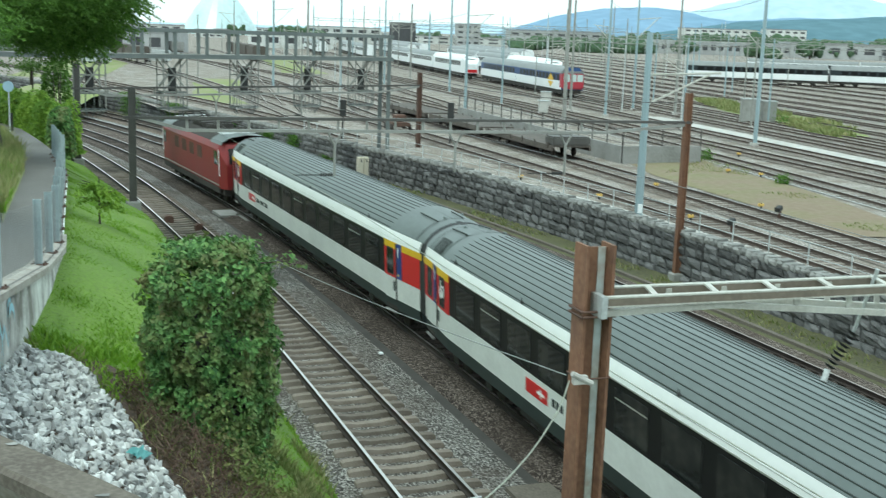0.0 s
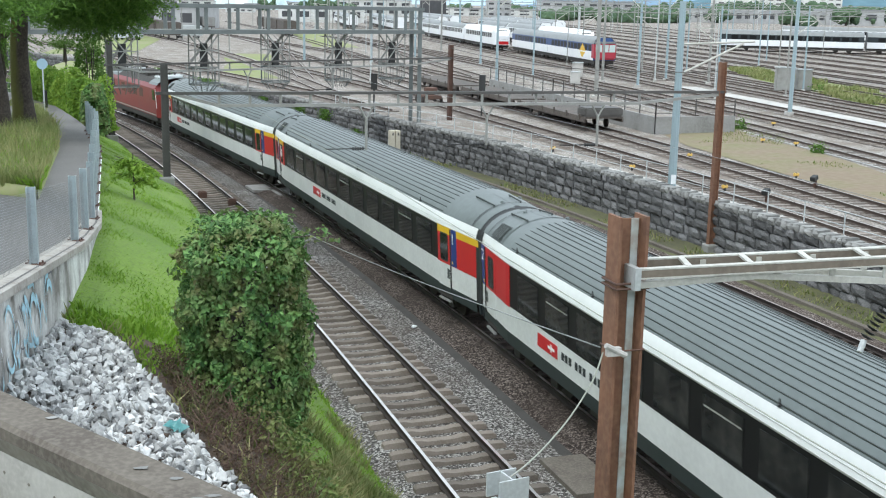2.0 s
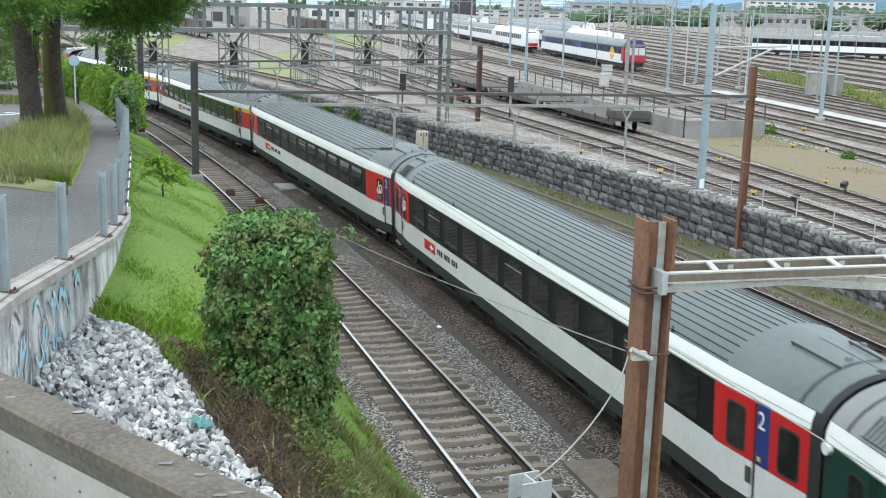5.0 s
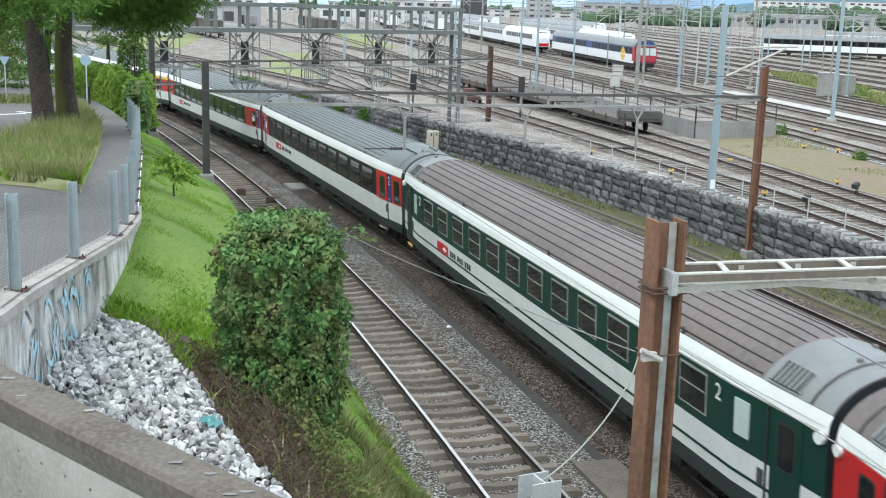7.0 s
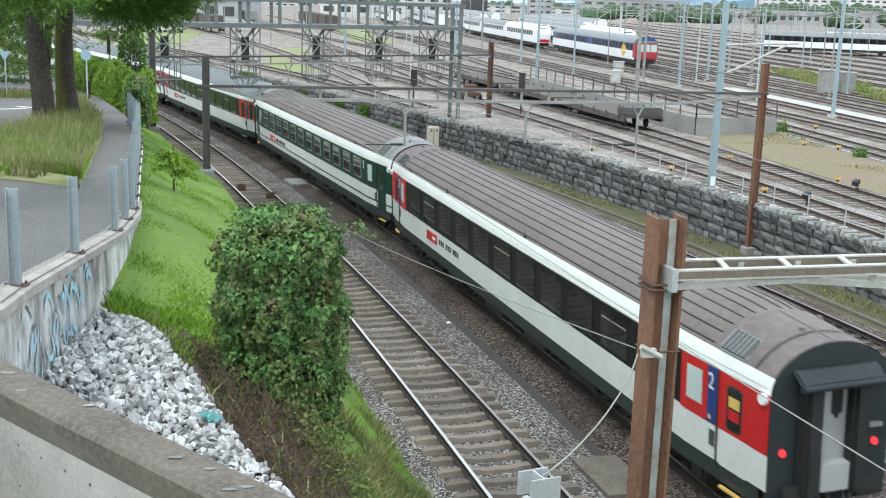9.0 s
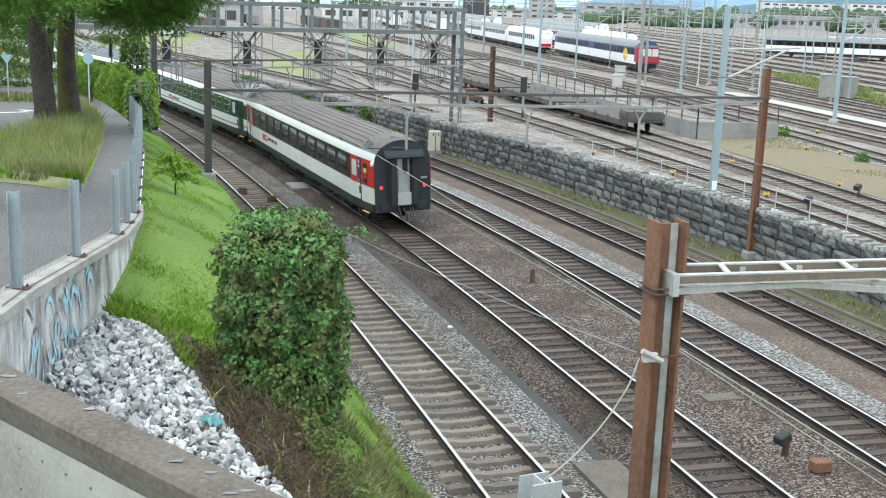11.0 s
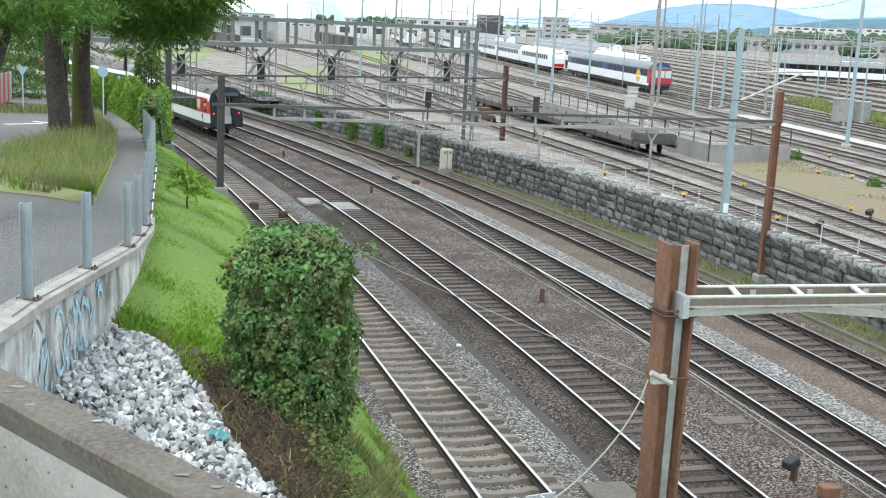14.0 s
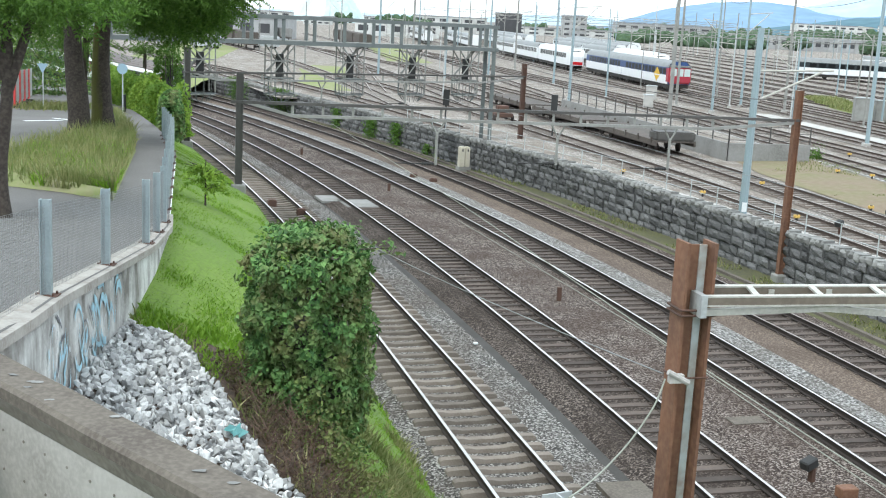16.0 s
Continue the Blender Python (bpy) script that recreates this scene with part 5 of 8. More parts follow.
def shrub():
    b = thing("shrub", "dense dark green bramble-covered shrub on the bank", "shrub")
    r = random.Random(4)
    bx, by, z0, z1 = -2.05, 17.0, 0.85, 6.05
    cs, ns = [], []
    while len(cs) < 34000:
        f = r.random() ** 0.85
        z = z0 + (z1 - z0) * f
        a = r.uniform(0, 6.28319)
        w = lerp(f, (0, 0.1, 0.3, 0.55, 0.75, 0.92, 1.0), (0.5, 0.7, 0.86, 0.98, 1.04, 0.99, 0.66))
        w *= 1 + 0.2 * noise.noise((math.cos(a) * 1.6, math.sin(a) * 1.6, z * 1.1)) + 0.4 * noise.noise((math.cos(a) * 4.0, math.sin(a) * 4.0, z * 3.0))
        # rounded square outline
        sq = 1 / max(abs(math.cos(a)), abs(math.sin(a))) ** 0.35
        dep = r.random() ** 1.6 * 0.36 - 0.06
        q = (w - dep) * sq
        if f > 0.93 and r.random() < 0.8:
            q *= math.sqrt(r.random())
        cs.append((bx + math.cos(a) * q * 0.85 + (1 - f) * 0.1, by + math.sin(a) * q * 0.8 - (1 - f) * 1.0, z - dep * 0.3 + 0.12 * noise.noise((a * 3, z, 7))))
        ns.append((math.cos(a), math.sin(a), 0.5 + (2 if f > 0.9 else 0)))
    leaf_cloud(cs, ns, 0.095, M["leaf_bush"], "foliage", b, seed=3, aspect=0.66, droop=0.6)
    # added dark ball: stands for the shade seen through gaps in the leaves
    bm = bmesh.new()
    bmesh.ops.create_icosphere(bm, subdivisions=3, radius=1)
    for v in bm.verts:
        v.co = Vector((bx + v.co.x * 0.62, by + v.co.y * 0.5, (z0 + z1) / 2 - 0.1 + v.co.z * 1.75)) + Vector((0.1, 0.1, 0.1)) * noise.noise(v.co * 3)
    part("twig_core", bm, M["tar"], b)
    for k in range(26):
        a = r.uniform(0, 6.28319)
        q = r.uniform(0.5, 1.25)
        s = Vector((bx + r.uniform(-0.3, 0.3), by + r.uniform(-0.3, 0.3), z0 + r.uniform(-0.3, 2.8)))
        e = Vector((bx + math.cos(a) * q, by + math.sin(a) * q, s.z + r.uniform(-0.3, 0.9)))
        bm = bmesh.new()
        tube(bm, s, e, 0.016, 0.006, 5)
        part("twig", bm, M["bark"], b)
    cs, ns = [], []
    for _ in range(2600):
        f = r.random()
        x, y = -1.55 + 1.1 * f + r.gauss(0, 0.28), 15.9 - 1.7 * f + r.gauss(0, 0.35)
        cs.append((x, y, z_bank(x, y) + 0.05 + abs(r.gauss(0, 0.34)) * (1 - 0.5 * f)))
        ns.append((0.2, -0.5, 0.8))
    leaf_cloud(cs, ns, 0.075, M["leaf_straggle"], "straggling_leaves", b, "olive leaves straggling down the slope", 17, aspect=0.6)
    # stray shoots with leaves: to the side at the top and low on the bank
    cs, ns = [], []
    for (ax, ay, az), (ex, ey, ez) in (((-1.3, 16.9, 5.75), (-0.72, 16.9, 5.8)), ((-2.6, 16.4, 3.3), (-3.35, 15.6, 3.75)), ((-2.5, 16.3, 2.9), (-2.9, 15.4, 3.5)), ((-1.6, 16.3, 2.3), (-1.0, 15.6, 2.0)), ((-1.9, 16.0, 2.6), (-1.75, 15.2, 2.7))):
        bm = bmesh.new()
        tube(bm, (ax, ay, az), (ex, ey, ez), 0.012, 0.004, 5)
        part("shoot", bm, M["bark"], b)
        for i in range(60):
            t = r.random()
            cs.append((ax + (ex - ax) * t + r.uniform(-.14, .14), ay + (ey - ay) * t + r.uniform(-.14, .14), az + (ez - az) * t + r.uniform(-.12, .14)))
            ns.append((0, -0.4, 1))
    leaf_cloud(cs, ns, 0.1, M["leaf_bush"], "stray_leaves", b, "paler leaves on stray shoots", 9, aspect=0.6)


shrub()

# climbing plants on the stone wall
def creeper(s, hgt, wid, n, seed):
    x, y, h = LINE[4].at(s, wall_off(s) - 0.1)
    p = thing("creeper", "light green plant growing up the stone wall", "plant", "wall plants")
    r = random.Random(seed)
    cs, ns = [], []
    for _ in range(n):
        u, z = r.gauss(0, 0.4) * wid, r.random() ** 0.8 * hgt
        d_ = r.uniform(-0.35, 0.1) * (1 - 0.4 * z / hgt)
        cs.append((x - math.sin(h) * u + math.cos(h) * d_, y + math.cos(h) * u + math.sin(h) * d_, -0.3 + z))
        ns.append((-1, -0.6, 0.5))
    leaf_cloud(cs, ns, 0.14, M["leaf_tree"], "foliage", p, seed=seed, aspect=0.6)
    for k in range(5):
        bm = bmesh.new()
        u = r.uniform(-0.4, 0.4) * wid
        tube(bm, (x - math.sin(h) * u, y + math.cos(h) * u, -0.4), (x - math.sin(h) * u * 1.3, y + math.cos(h) * u * 1.3, hgt * 0.7), 0.015, 0.006, 5)
        part("stem", bm, M["bark"], p)


for s_, h_, w_, n_ in ((57.5, 1.7, 1.2, 900), (62.5, 1.5, 1.6, 900), (70, 1.6, 1.2, 700), (84, 2.2, 3.5, 1500), (96, 2.4, 4, 1500), (112, 2.6, 5, 1500), (52, 0.8, 1.0, 300)):
    creeper(s_, h_, w_, n_, int(s_))


def sapling(x, y, h, spread, n, label, seed):
    b = thing("sapling", label, "sapling")
    z = z_bank(x, y)
    r = random.Random(seed)
    bm = bmesh.new()
    tube(bm, (x, y, z - 0.1), (x, y, z + h), 0.03, 0.01, 6)
    part("stem", bm, M["bark"], b)
    cs, ns = [], []
    for k in range(n):
        a = r.uniform(0, 6.28319)
        z1 = z + h * r.uniform(0.45, 1.05)
        q = spread * r.uniform(0.7, 1.2)
        bm = bmesh.new()
        e = (x + math.cos(a) * q, y + math.sin(a) * q, z1 + 0.05)
        tube(bm, (x, y, z1 - 0.15), e, 0.01, 0.004, 5)
        part("branch", bm, M["bark"], b)
        for i in range(26):
            t = (i + 1) / 26
            for sd in (-1, 1):
                cs.append((x + math.cos(a) * q * t - math.sin(a) * 0.09 * sd, y + math.sin(a) * q * t + math.cos(a) * 0.09 * sd, z1 - 0.15 + 0.35 * t - 0.5 * t * t + r.uniform(-.04, .04)))
                ns.append((0, 0, 1))
    leaf_cloud(cs, ns, 0.17, M["leaf_hedge"], "foliage", b, seed=seed, aspect=0.4)


sapling(-6.4, 30.0, 1.25, 0.6, 13, "small green sumac sapling in the grass", 5)


def hedge(name, label, line, wid, hgt, n, seed, mat="leaf_hedge"):
    b = thing(name, label, "hedge")
    r = random.Random(seed)
    cs, ns = [], []
    L = len(line) - 1
    for _ in range(n):
        u = r.random() * L
        i = min(int(u), L - 1)
        f = u - i
        c = Vector(line[i]).lerp(Vector(line[i + 1]), f)
        a = r.uniform(-0.3, 3.44)
        k = 1 + 0.28 * noise.noise((c.x * 0.6, c.y * 0.6, a)) + 0.15 * noise.noise((c.x * 2, c.y * 2, a * 2))
        k -= 0.5 * r.random() ** 2
        cs.append((c.x + math.cos(a) * wid * k, c.y + r.uniform(-.3, .3), c.z + max(0.05, math.sin(a)) ** 0.7 * hgt * k))
        ns.append((math.cos(a), -0.4, math.sin(a) + 0.2))
    leaf_cloud(cs, ns, 0.2, M[mat], "foliage", b, seed=seed, aspect=0.55)
    for p in line:
        for k in range(4):
            bm = bmesh.new()
            q = Vector((p[0] + r.uniform(-0.3, 0.3), p[1] + r.uniform(-1, 1), p[2] - 1.2))
            tube(bm, q, q + Vector((r.uniform(-0.2, 0.2), r.uniform(-0.4, 0.4), hgt * 0.9 + 0.9)), 0.04, 0.015, 5)
            part("stem", bm, M["bark"], b)


hedge("hedge", "bright green overgrown hedge beside the footpath", [(-14.9, 62.5, 1.9), (-17.9, 67.5, 1.8), (-20.9, 73.5, 1.7), (-24.4, 82, 1.4)], 0.9, 2.9, 27000, 7)
hedge("hedge", "dark green trimmed hedge end above the track", [(-12.85, 52.4, 2.95), (-13.2, 54.4, 2.95)], 0.56, 2.05, 7000, 8, "leaf_bush")
hedge("bush", "grey-green loose bush growing over the hedge", [(-17.3, 70.5, 2.6), (-18.2, 72.5, 2.6)], 0.85, 4.3, 3200, 28, "leaf_tree")
hedge("hedge", "dark green hedge behind the street", [(-34, 78, 2.4), (-26.3, 80.5, 2.3)], 1.5, 4.0, 9000, 18, "leaf_bush")
hedge("hedge", "tall light green hedge beyond the street", [(-44, 86, 2.2), (-28.5, 88, 2.2)], 1.5, 6.5, 11000, 19)


def tree(x, y, z, r0, lean, crown, n, label, seed, top=11.0):
    b = thing("tree", label, "tree", "street trees")
    r = random.Random(seed)
    bm = bmesh.new()
    n_s, rings = 14, []
    for k in range(n_s):
        f = k / (n_s - 1)
        rad = r0 * (1.35 - 0.35 * min(1, f * 6)) * (1 - 0.45 * f)
        c = Vector((x + lean[0] * f + 0.05 * math.sin(f * 7 + seed), y + lean[1] * f, z - 0.2 + (top * 0.62) * f))
        rings.append([bm.verts.new(c + Vector((math.cos(a), math.sin(a), 0)) * rad * (1 + 0.12 * noise.noise((math.cos(a) * 2, math.sin(a) * 2, f * 5 + seed)))) for a in np.linspace(0, 6.28319, 17)[:-1]])
    for u, v in zip(rings, rings[1:]):
        for i in range(16):
            bm.faces.new((u[i], u[(i + 1) % 16], v[(i + 1) % 16], v[i]))
    part("trunk", bm, M["bark_moss"] if "moss" in label else M["bark"], b, smooth=True)
    cs, ns = [], []
    fork = Vector((x + lean[0], y + lean[1], z + top * 0.58))
    for cx, cy, cz, rad, share in crown:
        c = Vector((cx, cy, cz))
        bm = bmesh.new()
        s = Vector((x + lean[0] * 0.75, y + lean[1] * 0.75, z + top * r.uniform(0.36, 0.55)))
        m_ = s.lerp(c, 0.5) + Vector((0, 0, 0.5))
        tube(bm, s, m_, 0.13, 0.08, 7)
        tube(bm, m_, c, 0.08, 0.03, 7)
        part("limb", bm, M["bark"], b)
        # sprays of leaflets hanging round the limb's end
        for _ in range(int(n * share / 14)):
            dv = Vector((r.gauss(0, 1), r.gauss(0, 1), r.gauss(0, 1))).normalized()
            q = c + Vector((dv.x * rad[0], dv.y * rad[1], dv.z * rad[2])) * (r.random() ** 0.45) * (1 + 0.35 * noise.noise(dv * 2.3 + Vector((cx, cy, cz))))
            out = Vector((dv.x, dv.y, -0.35 - 0.3 * r.random())).normalized()
            ln = r.uniform(0.35, 0.65)
            sd = out.cross(Vector((0, 0, 1)))
            for i in range(7):
                for sg in (-1, 1):
                    p = q + out * ln * (i / 6) + sd * 0.07 * sg
                    cs.append(tuple(p))
                    ns.append((0.1 * sg, 0, 1))
    leaf_cloud(cs, ns, 0.13, M["leaf_tree"], "crown", b, seed=seed, aspect=0.42, droop=0.5)
    return b


tree(-13.75, 42.5, 4.05, 0.42, (-0.5, 0.6), [(-13, 40, 10.4, (2.6, 2.2, 1.5), 1), (-10, 38, 10.2, (2.0, 2.2, 1.3), 1), (-17, 42, 10.6, (2.5, 2.5, 1.6), 1), (-12, 44, 12, (3.5, 3, 1.6), 1)], 15000,
     "tall street tree with dark bark and leafy crown", 1)
tree(-13.45, 44.3, 4.0, 0.42, (0.15, -0.4), [(-9.6, 41.5, 9.0, (1.6, 1.8, 1.0), 1), (-8.6, 40, 9.9, (1.8, 1.9, 1.0), 1), (-12, 47, 10.5, (2.5, 2.5, 1.5), 1), (-10.8, 43, 8.7, (1.3, 1.5, 0.8), 0.6)], 15000,
     "tall street tree with moss-green bark and leafy crown", 2)
tree(-9.05, 23.0, 4.9, 0.17, (0.1, 0.3), [(-9.6, 23, 9.1, (1.5, 1.6, 0.6), 1), (-8.0, 23.5, 9.2, (1.2, 1.5, 0.5), 0.7)], 7000, "young street tree with a slim trunk on the verge", 3, 6.5)
tree(-22.5, 70, 2.7, 0.25, (0.3, 0.3), [(-22, 69, 7.2, (2.6, 2.5, 2.0), 1), (-25, 70, 8, (2.6, 2.5, 2.2), 1), (-19.5, 71, 8.5, (2.0, 2.5, 1.6), 1)], 9000, "street tree behind the hedge with light green leaves", 4, 9)
tree(-27.5, 66, 3.0, 0.28, (0.0, 0.3), [(-28, 65, 7.5, (3.0, 2.5, 2.5), 1), (-25.5, 64, 8.6, (2.6, 2.5, 2.0), 1), (-31, 67, 8, (3.0, 2.5, 2.4), 1)], 9000, "leafy street tree beyond the road", 6, 9)


# signs, barrier, street marks
def round_sign(x, y, top, label, mat, tri=False, turn=0):
    p = thing("traffic_sign", label, "traffic sign", m=pose(x, y, z_path(y), 0, 0, turn))
    bm = bmesh.new()
    tube(bm, (0, 0, -0.1), (0, 0, top + 0.25), 0.035, n=8)
    part("pole", bm, M["galv"], p)
    bm = bmesh.new()
    if tri:
        a = [bm.verts.new((u, v, w)) for v in (-0.06, -0.04) for u, w in ((-0.3, top + 0.25), (0.3, top + 0.25), (0, top - 0.28))]
        bm.faces.new(a[:3]); bm.faces.new(a[3:][::-1])
        for i in range(3):
            bm.faces.new((a[i], a[(i + 1) % 3], a[3 + (i + 1) % 3], a[3 + i]))
    else:
        tube(bm, (0, -0.06, top), (0, -0.04, top), 0.27, n=20)
    part("plate", bm, mat, p)


round_sign(-17.0, 59.5, 2.45, "round traffic sign seen from its grey-blue back", M["signblue"])
round_sign(-22.5, 63.5, 2.2, "triangular give way sign on a pole", M["signblue"], True)
bm = bmesh.new()
tube(bm, (-14.3, 47, 3.7), (-14.3, 47, 8.4), 0.07, 0.05, 8)
box(bm, -14.6, -14.15, 46.8, 46.95, 8.1, 8.4)
tagged(part("lamp_post", bm, M["galv"]), "grey steel lamp post beside the trees", "lamp post")
for i in range(4):
    f = thing("site_fence", "red and grey construction fence panel at the street", "barrier", "construction fence", pose(-23.84 - i * 0.84, 62.8 + i * 2.99, z_path(62.8 + i * 2.99), 0, 0, 105.7))
    bm = bmesh.new()
    box(bm, 0, 1.0, -0.03, 0.03, 0.1, 1.9)
    part("panel", bm, M["barrier"], f, "bright red panel")
    bm = bmesh.new()
    box(bm, 1.05, 2.9, -0.02, 0.02, 0.15, 1.85)
    part("mesh_panel", bm, M["galv"], f)
    bm = bmesh.new()
    box(bm, -0.1, 0.2, -0.3, 0.3, 0, 0.1)
    part("foot", bm, M["black"], f)
for pts_ in ([(-19.2, 51.5), (-18.2, 53.5), (-17.9, 53.2), (-18.9, 51.2)], [(-18.9, 55.0), (-17.6, 54.0), (-17.7, 53.6), (-19.0, 54.6)]):
    bm = bmesh.new()
    bm.faces.new([bm.verts.new((x, y, z_path(y) + 0.012)) for x, y in pts_])
    tagged(part("road_marking", bm, M["signwhite"]), "white painted mark on the asphalt", "road marking", kind="structure")

# bridge deck under the camera, on its abutments
deck = thing("bridge_deck", "plain concrete road bridge over the tracks", "bridge", kind="structure")
bm = bmesh.new()
box(bm, -9.0, 32.0, -8.0, 1.0, 6.85, 7.45)
part("slab", bm, M["concrete"], deck)
for x0_, x1_ in ((-9.0, -4.2), (27.0, 32.0)):
    bm = bmesh.new()
    box(bm, x0_, x1_, -7.5, 0.5, -0.6, 6.85)
    part("abutment", bm, M["concrete"], deck)

tree(-20.0, 75, 2.5, 0.06, (0, 0), [(-20, 75, 6.3, (0.8, 0.8, 0.5), 1)], 1400, "slim young tree with light green leaves over the hedge", 9, 5.6)
bm = bmesh.new()
tube(bm, (0, 0, -0.1), (0, 0, 0.95), 0.13, 0.12, 10)
tagged(part("bollard", bm, M["black"]), "dark stubby bollard beside the footpath", "bollard").matrix_basis = pose(-18.4, 64.6, z_path(64.6))

pts = [(r_.gauss(-22.3, 0.9), r_.gauss(64.5, 1.4), 0) for _ in range(1500)]
blades("weeds", [(x, y, z_path(y) - 0.02) for x, y, _ in pts], 0.1, 0.5, 0.03, M["blade_dry"], "yellow-green weeds at the street corner", "weeds", 33, 0.9)


# ---- the train ----
SIDE = [(1.38, 0.72), (1.41, 1.07), (1.41, 1.76), (1.40, 2.86)]
CURVE = [(1.40, 2.86), (1.375, 3.02), (1.31, 3.18), (1.2, 3.32), (1.02, 3.48), (0.78, 3.62), (0.5, 3.72), (0.25, 3.77), (0.0, 3.785)]


def shell(bm, prof, y0, y1, both=True, out=0.0):
    """A skin along the coach over a half profile and its mirror image."""
    for sg in ((-1, 1) if both else (-1,)):
        a = [bm.verts.new((sg * (x + out), y0, z)) for x, z in prof]
        b = [bm.verts.new((sg * (x + out), y1, z)) for x, z in prof]
        for i in range(len(prof) - 1):
            bm.faces.new((a[i], a[i + 1], b[i + 1], b[i]))
    return bm


def panel(bm, y0, y1, z0, z1, d=0.008, side=None, x=1.41):
    if side is None:
        TWO_SIDED.add(id(bm))
    for sg in ((-1, 1) if side is None else (side,)):
        box(bm, min(sg * (x - 0.03), sg * (x + d)), max(sg * (x - 0.03), sg * (x + d)), y0, y1, z0, z1)
    return bm


def digit(ch, size, mat, parent, y, z, x=-1.436):
    cu = bpy.data.curves.new("digit", "FONT")
    cu.body, cu.size, cu.extrude = ch, size, 0.004
    tmp = bpy.data.objects.new("digit", cu)
    me = bpy.data.meshes.new_from_object(tmp)
    bpy.data.objects.remove(tmp)
    me.materials.clear()
    me.materials.append(mat)
    for sg in (-1, 1):
        ob = new("class_number", me)
        ob.parent = parent
        # reads from outside of the coach on either side
        ob.matrix_basis = pose(sg * abs(x), y + (0.12 if sg < 0 else -0.12) * size / 0.4, z, 90, 0, -90 if sg < 0 else 90)


def bogie(parent, y):
    b = part("bogie", bmesh.new(), M["under"], parent)
    bm = bmesh.new()
    for sg in (-1, 1):
        box(bm, sg * 1.02 - 0.08, sg * 1.02 + 0.08, y - 1.6, y + 1.6, 0.45, 0.7)
        for dy in (-1.25, 1.25):
            box(bm, sg * 1.02 - 0.12, sg * 1.02 + 0.12, y + dy - 0.2, y + dy + 0.2, 0.32, 0.62)
    box(bm, -1.0, 1.0, y - 0.3, y + 0.3, 0.45, 0.72)
    part("bogie_frame", bm, M["under"], b)
    for dy in (-1.25, 1.25):
        bm = bmesh.new()
        for sg in (-1, 1):
            tube(bm, (sg * 0.69, y + dy, 0.455), (sg * 0.82, y + dy, 0.455), 0.455, n=20)
        tube(bm, (-0.7, y + dy, 0.455), (0.7, y + dy, 0.455), 0.08, n=8)
        part("wheelset", bm, M["rail"], b)


def rounded(bm, y0, y1, z0, z1, d, side, r=0.09, x=1.41):
    """A thin plate with rounded corners on a side wall."""
    cor = [(y1 - r, z1 - r, 0), (y0 + r, z1 - r, 90), (y0 + r, z0 + r, 180), (y1 - r, z0 + r, 270)]
    ring = [(cy + r * math.cos(radians(a + q)), cz + r * math.sin(radians(a + q))) for cy, cz, a in cor for q in (0, 30, 60, 90)]
    a = [bm.verts.new((side * (x - 0.02), u, v)) for u, v in ring]
    b = [bm.verts.new((side * (x + d), u, v)) for u, v in ring]
    bm.faces.new(b)
    for i in range(len(ring)):
        bm.faces.new((a[i], a[(i + 1) % len(ring)], b[(i + 1) % len(ring)], b[i]))


def scrawl(c, ys, z0, z1):
    """White loops scratched on a door window."""
    r = random.Random(7)
    for k in range(6):
        cy, cz = r.uniform(ys[0] + 0.1, ys[1] - 0.1), r.uniform(z0 + 0.1, z1 - 0.1)
        a0, sp, ra = r.uniform(0, 6), r.choice((-1, 1)) * r.uniform(2.5, 5), r.uniform(0.06, 0.16)
        bm = bmesh.new()
        pts = []
        for i in range(9):
            t = i / 8
            y = min(max(cy + ra * math.cos(a0 + sp * t), ys[0] + 0.03), ys[1] - 0.03)
            z = min(max(cz + ra * 1.3 * math.sin(a0 + sp * t), z0), z1)
            pts.append((y, z))
        for (ya, za), (yb, zb) in zip(pts, pts[1:]):
            bar(bm, (-1.436, ya, za), (-1.436, yb, zb), 0.02, 0.03)
        part("scrawl", bm, M["stripe"], c)


